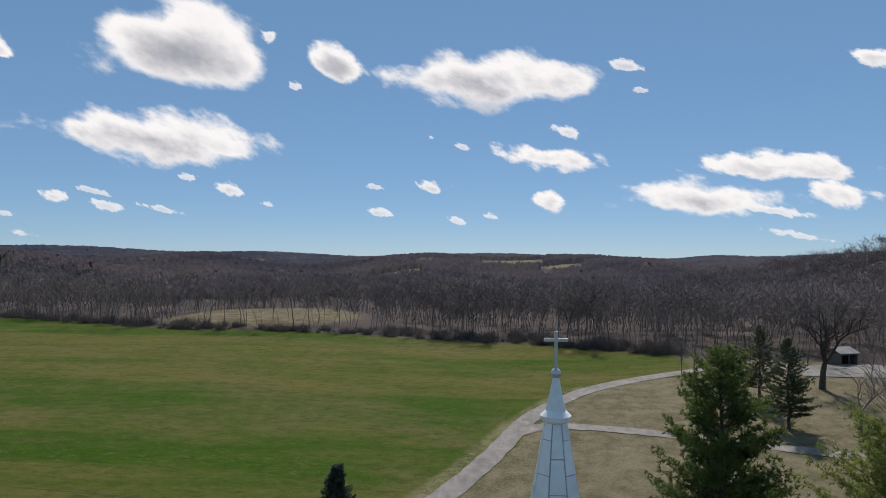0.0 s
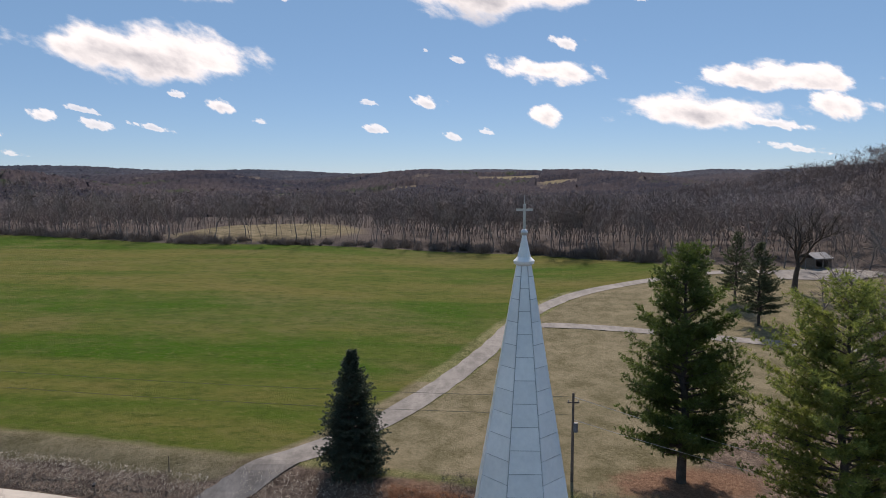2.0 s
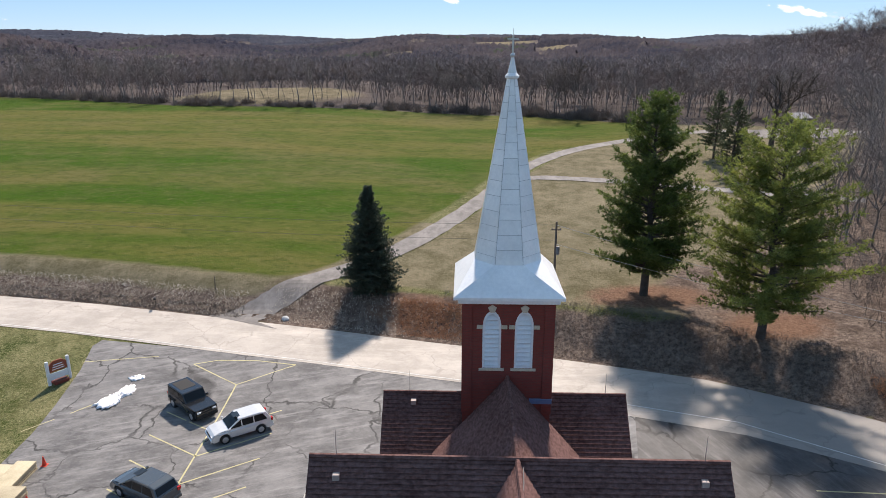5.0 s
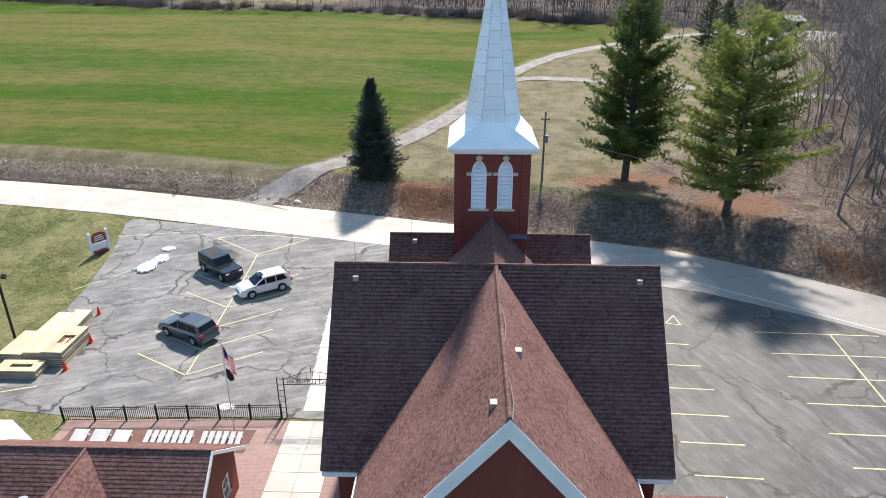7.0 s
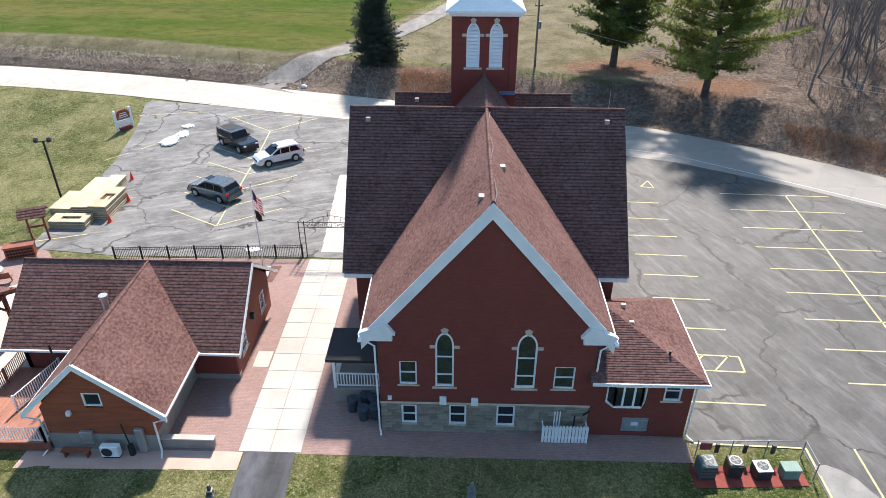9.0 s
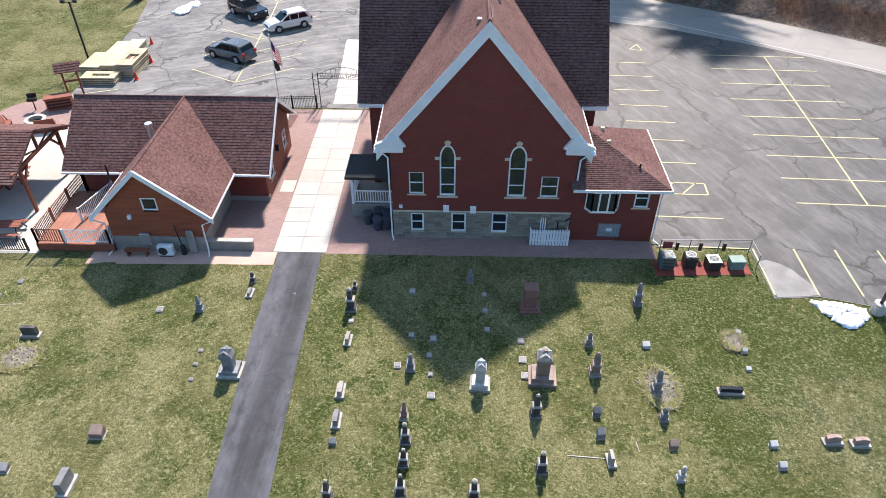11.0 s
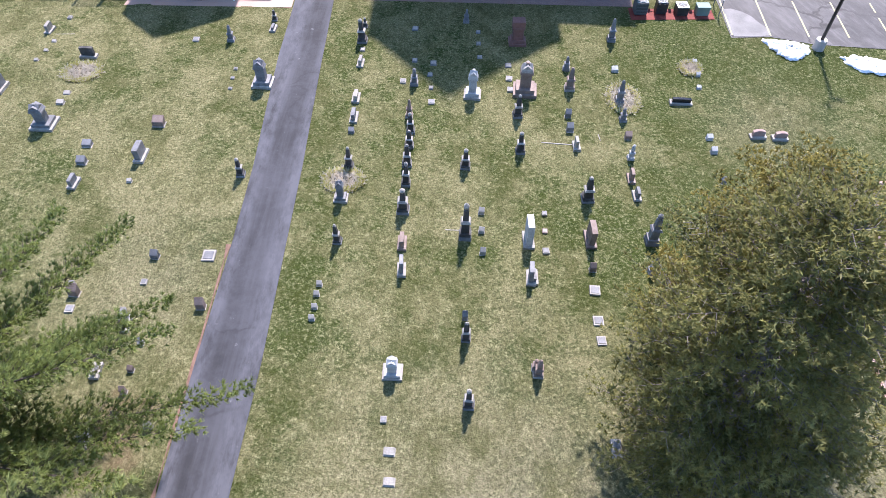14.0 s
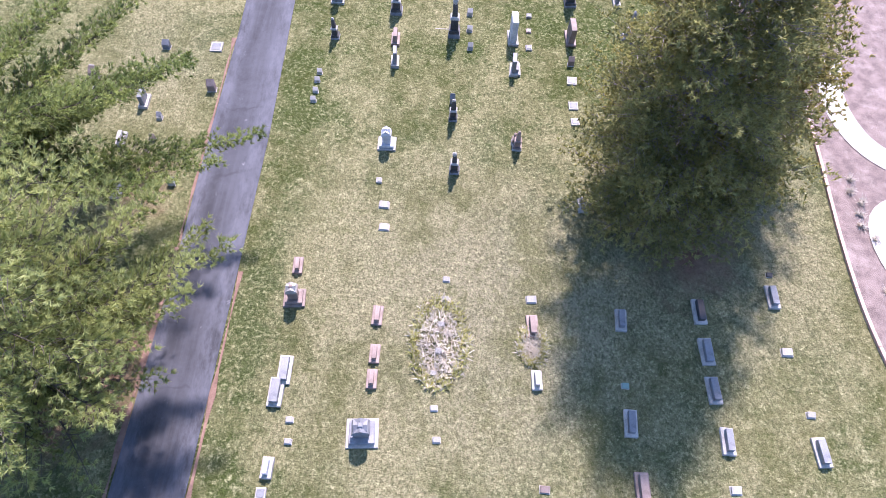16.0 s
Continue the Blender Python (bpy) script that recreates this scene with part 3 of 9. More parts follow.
road_xs = [-380, -250, -160, -100, -60, -50, -40, -32, -25, -15, -8, 0, 6, 11.5, 15, 19, 23, 28, 34, 40, 45, 52, 60, 75, 90, 120]
sheet("road", [(x, float(road_far(x)) + 0.2) for x in road_xs] + [(x, float(road_far(x)) - (7.0 if x < 3 else 8.4)) for x in road_xs[::-1]], road_mat, 0.045, "pale worn chip-sealed country road", "road")
drive_line = curve([(-25.0, 52.9), (-24.5, 54.1), (-23.0, 55.6), (-20.2, 58.0), (-13.0, 65.2), (-6.5, 76), (-1.0, 88), (2.5, 97), (6.5, 108), (13.0, 119), (20, 127), (30, 133.5), (42, 138.5), (52, 140), (64, 136)])
sheet("gravel_drive", ribbon(drive_line, lambda i: 3.0 + 6.5 * math.exp(-i / 3.0), 0.12), gravel_drive_mat, 0.06, "pale gravel drive curving past the green field", "drive", 0.65)
side_line = curve([(3.5, 101), (9, 105), (16, 104.2), (23, 101.8), (32, 97.5), (42, 92.5), (55, 86)])
sheet("side_drive", ribbon(side_line, 2.6, 0.15), gravel_drive_mat, 0.075, "narrow gravel side drive on the dry lawn", "drive", 1.3)
walk_line = [(-10.6, -1.7), (-10.45, -8), (-10.0, -17.7), (-9.9, -23), (-9.85, -29), (-9.85, -36), (-9.95, -44), (-10.1, -60), (-10.2, -110)]
sheet("cemetery_lane", ribbon(walk_line, 2.55, 0.04), asphalt_drive, 0.04, "smooth dark asphalt lane through the cemetery lawn", "lane", 2.5)

leaf_edge = surface("fallen_red_leaves", (0.12, 0.068, 0.048), (0.23, 0.14, 0.10), 2.5, 18.0, 0.95, relief=0.5, dist=0.02)
for side_, ya, yb in ((-1, -23, -62), (1, -36, -62)):
    pts_ = [(float(np.interp(-y_, [-p[1] for p in walk_line], [p[0] for p in walk_line])) + side_ * 1.36, y_) for y_ in np.arange(ya, yb, -1.0)]
    sheet("leaf_edge", ribbon(pts_, 0.14, 0.06), leaf_edge, 0.03, "reddish fallen leaves along the lane's edge", "leaf litter", 2.5)


# ---- building helpers ----
def wall_bm(u0, u1, z0, z1, d0, d1, holes, along="x"):
    """A wall with rectangular openings that go through it. Along x its thickness runs d0..d1 in y; along y, in x."""
    bm = bmesh.new()
    holes = [(max(h[0], u0), min(h[1], u1), max(h[2], z0), min(h[3], z1)) for h in holes if h[2] < z1 and h[3] > z0]
    us = sorted({u0, u1, *(h[0] for h in holes), *(h[1] for h in holes)})
    zs = sorted({z0, z1, *(h[2] for h in holes), *(h[3] for h in holes)})
    for ua, ub in zip(us, us[1:]):
        for a, c in zip(zs, zs[1:]):
            cu, cz = (ua + ub) / 2, (a + c) / 2
            if any(h[0] < cu < h[1] and h[2] < cz < h[3] for h in holes):
                continue
            if along == "x":
                add_box(bm, ua, ub, d0, d1, a, c)
            else:
                add_box(bm, d0, d1, ua, ub, a, c)
    seen = {}
    for f in bm.faces:
        seen.setdefault(tuple(round(v, 4) for v in f.calc_center_median()), []).append(f)
    bmesh.ops.delete(bm, geom=[f for fs in seen.values() if len(fs) > 1 for f in fs], context="FACES_ONLY")
    bmesh.ops.remove_doubles(bm, verts=bm.verts[:], dist=0.0005)
    return bm


def roof_bm(e0, e1, r1, r0, thick=0.12, course=0.19, lip=0.03):
    """A shingled slope from an eave line e0-e1 up to a ridge line r0-r1, laid in lapped courses."""
    e0, e1, r0, r1 = (Vector(v) for v in (e0, e1, r0, r1))
    n = (e1 - e0).cross(r0 - e0).normalized()
    if n.z < 0:
        n = -n
    L = max((r0 - e0).length, (r1 - e1).length)
    k = max(2, int(L / course))
    bm = bmesh.new()
    prev = None
    for i in range(k):
        a, c = i / k, (i + 1) / k
        p0, p1, q1, q0 = e0.lerp(r0, a), e1.lerp(r1, a), e1.lerp(r1, c), e0.lerp(r0, c)
        lo = [bm.verts.new(p + n * lip) for p in (p0, p1)]
        hi = [bm.verts.new(p) for p in (q1, q0)]
        bm.faces.new((lo[0], lo[1], hi[0], hi[1]))
        if prev:
            bm.faces.new((prev[1], prev[0], lo[1], lo[0]))
        else:
            low = [bm.verts.new(p - n * thick) for p in (p0, p1)]
            bm.faces.new((low[0], low[1], lo[1], lo[0]))
        prev = hi
    under = [bm.verts.new(p - n * thick) for p in (e0, e1, r1, r0)]
    bm.faces.new(under[::-1])
    for a, c in ((e0, r0), (e1, r1)):
        bm.faces.new([bm.verts.new(v) for v in (a, c, c - n * thick, a - n * thick)])
    bmesh.ops.recalc_face_normals(bm, faces=bm.faces[:])
    return bm


def rake_bm(p, q, width, y0, y1, drop=0.0):
    """A board under a sloping roof edge, in a plane of constant y."""
    (xa, za), (xb, zb) = p, q
    return prism([(xa, y0, za - drop), (xb, y0, zb - drop), (xb, y0, zb - drop - width), (xa, y0, za - drop - width)], (0, y1 - y0, 0))


def sash(parent, x0, x1, z0, z1, y, glass_mat, mid=True, frame=0.07, depth=0.1, sill=limestone, name="window", facing="y", lite=0):
    """A framed window set in an opening whose outside face lies at y (facing -y), or at x = y when facing is 'x' (+x) or '-x'."""
    if facing == "y":
        m = Matrix.Identity(4)
    elif facing == "x":
        m = Matrix(((0, -1, 0, 0), (1, 0, 0, 0), (0, 0, 1, 0), (0, 0, 0, 1)))
    else:
        m = Matrix(((0, 1, 0, 0), (-1, 0, 0, 0), (0, 0, 1, 0), (0, 0, 0, 1)))
        x0, x1 = -x1, -x0
    s = -y if facing == "x" else y
    bm = bmesh.new()
    a, c = s - 0.02, s + depth
    add_box(bm, x0, x1, a, c, z0, z0 + frame)
    add_box(bm, x0, x1, a, c, z1 - frame, z1)
    add_box(bm, x0, x0 + frame, a, c, z0 + frame, z1 - frame)
    add_box(bm, x1 - frame, x1, a, c, z0 + frame, z1 - frame)
    if mid:
        zm = (z0 + z1) / 2
        add_box(bm, x0 + frame, x1 - frame, a + 0.02, c, zm - 0.03, zm + 0.03)
    for i in range(lite):
        u = x0 + (x1 - x0) * (i + 1) / (lite + 1)
        add_box(bm, u - 0.015, u + 0.015, a + 0.03, c, z0 + frame, z1 - frame)
    bm.transform(m)
    w = part(name, bm, white_paint, parent)
    g = box(x0 + frame, x1 - frame, s + 0.05, s + 0.065, z0 + frame, z1 - frame)
    g.transform(m)
    part("pane", g, glass_mat, w)
    if sill:
        g = box(x0 - 0.12, x1 + 0.12, s - 0.07, s + 0.06, z0 - 0.11, z0 - 0.003, 0.01)
        g.transform(m)
        part("sill", g, sill, w)
    return w


def pointed(x0, x1, z0, zs, z1, n=5):
    """Outline (x, z) of a pointed arch window."""
    xm = (x0 + x1) / 2
    pts = [(x0, z0), (x1, z0)]
    for i in range(n + 1):
        t = i / n
        pts.append((x1 + (xm - x1) * (1 - math.cos(t * math.pi / 2)), zs + (z1 - zs) * math.sin(t * math.pi / 2)))
    for i in range(n - 1, -1, -1):
        t = i / n
        pts.append((x0 + (xm - x0) * (1 - math.cos(t * math.pi / 2)), zs + (z1 - zs) * math.sin(t * math.pi / 2)))
    return pts


def add_ring(bm, outer, inner, y0, y1):
    """The solid between two outlines with as many points each, in a plane of constant y."""
    n = len(outer)
    V = [[bm.verts.new((x, y, z)) for x, z in o] for o in (outer, inner) for y in (y0, y1)]
    of, ob, nf, nb = V
    for i in range(n):
        j = (i + 1) % n
        bm.faces.new((of[i], of[j], nf[j], nf[i]))
        bm.faces.new((ob[j], ob[i], nb[i], nb[j]))
        bm.faces.new((of[j], of[i], ob[i], ob[j]))
        bm.faces.new((nf[i], nf[j], nb[j], nb[i]))


def spandrels(bm, x0, x1, zs, z1, y0, y1):
    """Masonry that closes a square-headed opening down to a pointed arch."""
    p = pointed(x0, x1, zs - 0.1, zs, z1)
    for corner, pts in (((x1, z1), p[2:8]), ((x0, z1), p[7:13])):
        add_prism(bm, [(corner[0], y0, corner[1])] + [(x, y0, z) for x, z in pts], (0, y1 - y0, 0))


def arch_window(parent, x0, x1, z0, zs, z1, y, louvre=False):
    outer = pointed(x0, x1, z0, zs, z1)
    inner = pointed(x0 + 0.09, x1 - 0.09, z0 + 0.1, zs, z1 - 0.14)
    bm = bmesh.new()
    add_ring(bm, outer, inner, y - 0.03, y + 0.12)
    if not louvre:
        for zc in (z0 + (z1 - z0) * 0.22, z0 + (z1 - z0) * 0.55):
            add_box(bm, x0 + 0.08, x1 - 0.08, y - 0.01, y + 0.1, zc - 0.025, zc + 0.025)
    w = part("arched_window", bm, white_paint, parent)
    if louvre:
        k = 11
        for i in range(k):
            z = z0 + 0.12 + (z1 - z0 - 0.35) * i / k
            half = (x1 - x0) / 2 - 0.06
            if z > zs:
                half *= max(0.25, math.sqrt(max(0.0, 1 - ((z - zs) / (z1 - zs)) ** 1.6)))
            xm = (x0 + x1) / 2
            part("slat", prism([(xm - half, y + 0.0, z), (xm - half, y + 0.02, z - 0.02), (xm - half, y + 0.16, z + 0.22), (xm - half, y + 0.14, z + 0.24)], (2 * half, 0, 0)), white_paint, w)
    else:
        part("pane", prism([(x, y + 0.05, z) for x, z in inner], (0, 0.02, 0)), stained, w, "leaded stained glass")
    xm = (x0 + x1) / 2
    part("keystone", prism([(xm - 0.10, y - 0.1, z1 - 0.05), (xm + 0.10, y - 0.1, z1 - 0.05), (xm + 0.19, y - 0.1, z1 + 0.18), (xm, y - 0.1, z1 + 0.30), (xm - 0.19, y - 0.1, z1 + 0.18)], (0, 0.12, 0)), limestone, w)
    for s, x in ((-1, x0), (1, x1)):
        part("impost_block", box(min(x, x + s * 0.26), max(x, x + s * 0.26), y - 0.09, y + 0.03, zs - 0.09, zs + 0.09, 0.01), limestone, w)
    part("sill", box(x0 - 0.15, x1 + 0.15, y - 0.09, y + 0.06, z0 - 0.13, z0 - 0.003, 0.01), limestone, w)
    return w


def downspout(parent, pts, r=0.05):
    bm = bmesh.new()
    add_pipe(bm, pts, r, 6)
    return part("downspout", bm, white_paint, parent)


shingle, nt, b = nodes_of("brown_shingle")
tone = maths(nt, "ADD", maths(nt, "MULTIPLY", noise_fac(nt, 0.5, 4.0), 0.3), maths(nt, "MULTIPLY", noise_fac(nt, 5.0, 3.0, 0.6, stretch=(1, 1, 1.7), lo=0.36, hi=0.64), 0.7))
col = mix(nt, tone, (0.078, 0.036, 0.031), (0.222, 0.126, 0.114))
col = mix(nt, maths(nt, "MULTIPLY", noise_fac(nt, 45.0, 2.0, lo=0.35, hi=0.75), 0.5), col, (0.045, 0.027, 0.024))
nt.links.new(col, b.inputs["Base Color"])
b.inputs["Roughness"].default_value = 0.95
b.inputs["Specular IOR Level"].default_value = 0.15
bump(nt, b, noise_fac(nt, 22.0, 3.0, 0.7), 0.5, 0.012)

# ---- the church ----
church = thing("church", "red brick church with brown shingle roofs and a white metal steeple", "church")
HALF, EAVE_Z, RIDGE_Z = 5.2, 6.35, 13.3
# rear wall, its openings and gable
rear_holes = [(-4.2, -3.35, 3.15, 4.62), (3.3, 4.3, 3.05, 4.45), (-4.17, -3.4, 0.5, 1.76), (-1.77, -0.9, 0.48, 1.8), (0.62, 1.55, 0.45, 1.84), (-2.45, -1.55, 3.05, 6.4), (1.42, 2.4, 3.05, 6.4)]
part("rear_wall", wall_bm(-HALF, HALF, 1.95, 6.7, 0, 0.35, rear_holes), brick, church)
part("foundation_wall", wall_bm(-HALF, HALF, -0.3, 1.95, 0.03, 0.4, rear_holes), mortar, church)
bm = prism([(-HALF, 0, 6.7), (HALF, 0, 6.7), (HALF, 0, 6.8), (0, 0, 13.1), (-HALF, 0, 6.8)], (0, 0.35, 0))
spandrels(bm, -2.45, -1.55, 5.55, 6.4, 0.004, 0.35)
spandrels(bm, 1.42, 2.4, 5.55, 6.4, 0.004, 0.35)
part("gable_wall", bm, brick, church)
for s in (-1, 1):
    part("side_wall", wall_bm(0.41, 6.0, -0.3, 6.6, s * HALF - (0.35 if s > 0 else 0), s * HALF + (0 if s > 0 else 0.35), [], "y"), brick, church)
part("water_table", box(-HALF - 0.02, HALF + 0.02, -0.05, 0.03, 1.9, 2.0, 0.01), limestone, church)
for x0, x1, z0, z1 in rear_holes[:2]:
    sash(church, x0, x1, z0, z1, 0.06, stained)
for x0, x1, z0, z1 in rear_holes[2:5]:
    sash(church, x0, x1, z0, z1, 0.08, glass, frame=0.09)
arch_window(church, -2.45, -1.55, 3.05, 5.55, 6.4, 0.06)
arch_window(church, 1.42, 2.4, 3.05, 5.55, 6.4, 0.06)
# wings
for s in (-1, 1):
    part("transept_end_wall", prism([(s * 7.0, 5.8, -0.3), (s * 7.0, 16.6, -0.3), (s * 7.0, 16.6, 6.7), (s * 7.0, 11.2, 13.0), (s * 7.0, 5.8, 6.7)], (-s * 0.35, 0, 0)), brick, church)
    part("transept_side_wall", box(min(s * HALF, s * 6.65), max(s * HALF, s * 6.65), 5.8, 6.15, -0.3, 6.7), brick, church)
part("front_wall", box(-6.65, 6.65, 16.25, 16.6, -0.3, 6.7), brick, church)
for s in (-1, 1):
    part("vestibule_end_wall", prism([(s * 5.4, 16.6, -0.3), (s * 5.4, 22.4, -0.3), (s * 5.4, 22.4, 8.2), (s * 5.4, 19.55, 11.2), (s * 5.4, 16.6, 8.2)], (-s * 0.3, 0, 0)), brick, church)
part("vestibule_wall", box(-5.1, 5.1, 22.1, 22.4, -0.3, 8.2), brick, church)
# roofs
SL = (RIDGE_Z - 6.2) / 5.95
part("rear_roof", roof_bm((-5.95, -0.12, 6.2), (-5.95, 9.6, 6.2), (0, 11.2, RIDGE_Z), (0, -0.12, RIDGE_Z)), shingle, church)
part("rear_roof", roof_bm((5.95, 9.6, 6.2), (5.95, -0.12, 6.2), (0, -0.12, RIDGE_Z), (0, 11.2, RIDGE_Z)), shingle, church)
part("transept_roof", roof_bm((-7.6, 5.1, 6.28), (7.6, 5.1, 6.28), (7.6, 11.2, RIDGE_Z + 0.03), (-7.6, 11.2, RIDGE_Z + 0.03), lip=0.05), shingle, church)
part("transept_roof", roof_bm((7.6, 17.3, 6.28), (-7.6, 17.3, 6.28), (-7.6, 11.2, RIDGE_Z + 0.03), (7.6, 11.2, RIDGE_Z + 0.03), lip=0.05), shingle, church)
part("front_roof", roof_bm((-3.4, 11.2, 9.3), (-3.4, 17.6, 9.3), (0, 17.6, RIDGE_Z), (0, 11.2, RIDGE_Z)), shingle, church)
part("front_roof", roof_bm((3.4, 17.6, 9.3), (3.4, 11.2, 9.3), (0, 11.2, RIDGE_Z), (0, 17.6, RIDGE_Z)), shingle, church)
part("vestibule_roof", roof_bm((-5.9, 16.0, 7.7), (5.9, 16.0, 7.7), (5.9, 19.55, 11.4), (-5.9, 19.55, 11.4)), shingle, church)
part("vestibule_roof", roof_bm((5.9, 23.1, 7.7), (-5.9, 23.1, 7.7), (-5.9, 19.55, 11.4), (5.9, 19.55, 11.4)), shingle, church)
bm = bmesh.new()
add_tube(bm, (0, -0.12, RIDGE_Z + 0.0), (0, 17.6, RIDGE_Z + 0.0), 0.1, 0.1, 6)
part("ridge_cap", bm, shingle, church)
part("ridge_cap", tube((-7.6, 11.2, RIDGE_Z + 0.03), (7.6, 11.2, RIDGE_Z + 0.03), 0.1, 0.1, 6), shingle, church)
part("ridge_cap", tube((-5.9, 19.55, 11.4), (5.9, 19.55, 11.4), 0.09, 0.09, 6), shingle, church)
# white trim
for s in (-1, 1):
    part("rake_board", rake_bm((0, RIDGE_Z - 0.1), (s * 5.95, 6.1), 0.72, -0.1, -0.005), white_paint, church)
    part("rake_moulding", rake_bm((0, RIDGE_Z + 0.0), (s * 6.0, 6.16), 0.24, -0.16, -0.1), white_paint, church)
    part("eave_return", box(min(s * 4.45, s * 5.98), max(s * 4.45, s * 5.98), -0.2, 0.0, 5.95, 6.35, 0.03), white_paint, church)
    part("eave_return_cap", prism([(s * 4.3, -0.24, 6.35), (s * 6.05, -0.24, 6.35), (s * 5.9, -0.24, 6.5), (s * 4.75, -0.24, 7.0)], (0, 0.24, 0)), white_paint, church)
    part("gutter", box(min(s * 5.85, s * 6.05), max(s * 5.85, s * 6.05), -0.42, 5.2, 6.05, 6.18, 0.02), white_paint, church)
    part("transept_fascia", box(min(s * 5.3, s * 7.55), max(s * 5.3, s * 7.55), 5.12, 5.3, 5.95, 6.2, 0.02), white_paint, church)
    part("transept_soffit", box(min(s * 5.3, s * 7.5), max(s * 5.3, s * 7.5), 5.3, 5.8, 6.05, 6.15), white_paint, church)
downspout(church, [(-5.6, -0.3, 6.0), (-5.32, -0.1, 5.6), (-5.3, -0.08, 0.25), (-5.2, -0.45, 0.08)])
downspout(church, [(5.6, -0.3, 6.0), (5.32, -0.1, 5.6), (5.3, -0.08, 4.3)])
vent_metal = plain("weathered_vent_metal", (0.36, 0.29, 0.26), 0.6)
# things on the roof: vents and lightning cable
for x, y in ((-6.55, 10.75), (6.6, 10.75), (-4.4, 19.2)):
    z = 13.3 - abs(y - 11.2) * 1.15 if y < 15 else 11.05
    part("roof_vent", box(x - 0.13, x + 0.13, y - 0.16, y + 0.13, z - 0.1, z + 0.14, 0.02), vent_metal, church, "small square metal roof vent")
for y, x in ((4.9, 0.62), (1.3, -0.45)):
    z = RIDGE_Z - SL * abs(x)
    part("roof_vent", box(x - 0.14, x + 0.14, y - 0.17, y + 0.17, z - 0.1, z + 0.16, 0.02), vent_metal, church, "small square metal roof vent")
bm = bmesh.new()
pts = [(0.05 + 0.12 * math.sin(i * 1.3), -0.3 + i * 1.0, RIDGE_Z + 0.03 - 0.1 * abs(math.sin(i * 1.3)) + 0.09) for i in range(12)]
add_pipe(bm, pts, 0.018, 4)
part("lightning_cable", bm, plain("cable_metal", (0.22, 0.20, 0.19), 0.6, 0.2), church)
for x, y, z in ((-6.6, 11.2, 13.3), (6.7, 11.2, 13.3), (-4.6, 19.55, 11.4), (4.9, 19.55, 11.4)):
    part("lightning_rod", tube((x, y, z), (x, y, z + 1.15), 0.018, 0.008, 5), chrome, church)
# tower
TX0, TX1, TY0, TY1 = -2.04, 1.98, 17.58, 21.6
TC, TCY = -0.03, 19.6
lou = [(-1.16, -0.33), (0.27, 1.1)]
tower_holes = [(a, c, 13.75, 16.5) for a, c in lou]
tower = part("tower_front", wall_bm(TX0, TX1, -0.3, 16.95, TY0, TY0 + 0.35, tower_holes), brick, church)
bm = bmesh.new()
add_box(bm, TX0, TX1, TY1 - 0.35, TY1, -0.3, 16.95)
add_box(bm, TX0, TX0 + 0.35, TY0 + 0.35, TY1 - 0.35, -0.3, 16.95)
add_box(bm, TX1 - 0.35, TX1, TY0 + 0.35, TY1 - 0.35, -0.3, 16.95)
for a, c in lou:
    spandrels(bm, a, c, 15.75, 16.5, TY0 + 0.004, TY0 + 0.35)
part("tower_side", bm, brick, church)
for a, c in lou:
    arch_window(church, a, c, 13.75, 15.75, 16.5, TY0 + 0.05, True)
for s, x in ((-1, TX0), (1, TX1)):
    xo = x + s * 0.04
    part("corner_pier", box(min(xo, x - s * 0.42), max(xo, x - s * 0.42), TY0 - 0.04, TY0, 11.5, 16.9, 0.005), brick, church)
part("cornice", box(TX0 - 0.22, TX1 + 0.22, TY0 - 0.22, TY1 + 0.22, 16.9, 17.14, 0.03), white_paint, church)
part("flashing", box(1.0, TX1 + 0.05, TY0 - 0.08, TY0, 12.0, 12.25, 0.01), plain("blue_flashing", (0.10, 0.16, 0.28), 0.5), church)
# spire: a flared skirt and an eight-sided body of riveted sheets
spire = thing("spire", "", "", (TC, TCY, 0))
spire.parent = church
def octagon(apothem, z):
    r = apothem / math.cos(math.pi / 8)
    return [Vector((r * math.cos(math.pi / 8 + i * math.pi / 4), r * math.sin(math.pi / 8 + i * math.pi / 4), z)) for i in range(8)]


SP0, SP1, A0, A1 = 18.45, 26.35, 1.5, 0.22
bm = bmesh.new()
sq = [Vector((x, y, 17.14)) for x, y in ((2.42, 2.42), (-2.42, 2.42), (-2.42, -2.42), (2.42, -2.42))]
lip = [v + Vector((0, 0, 0.12)) for v in sq]
o0 = octagon(A0, SP0)
V = {}
def vv(v):
    k = tuple(round(c, 5) for c in v)
    if k not in V:
        V[k] = bm.verts.new(v)
    return V[k]


for i in range(4):
    j = (i + 1) % 4
    bm.faces.new([vv(sq[i]), vv(sq[j]), vv(lip[j]), vv(lip[i])])
    a, c = o0[(2 * i) % 8], o0[(2 * i + 1) % 8]
    d = o0[(2 * i + 2) % 8]
    bm.faces.new([vv(lip[i]), vv(c), vv(a)])
    bm.faces.new([vv(lip[i]), vv(lip[j]), vv(d), vv(c)])
bm.faces.new([vv(v) for v in sq])
bmesh.ops.recalc_face_normals(bm, faces=bm.faces[:])
part("skirt", bm, metal_panel, spire)
bm = bmesh.new()
ia, ib = octagon(A0 - 0.03, SP0), octagon(A1 - 0.03, SP1)
va, vb = [bm.verts.new(v) for v in ia], [bm.verts.new(v) for v in ib]
for i in range(8):
    bm.faces.new((va[i], va[(i + 1) % 8], vb[(i + 1) % 8], vb[i]))
part("backing", bm, seam_mat, spire)
levels = [0]
while levels[-1] < 1:
    levels.append(levels[-1] + 0.083)
levels[-1] = 1.0
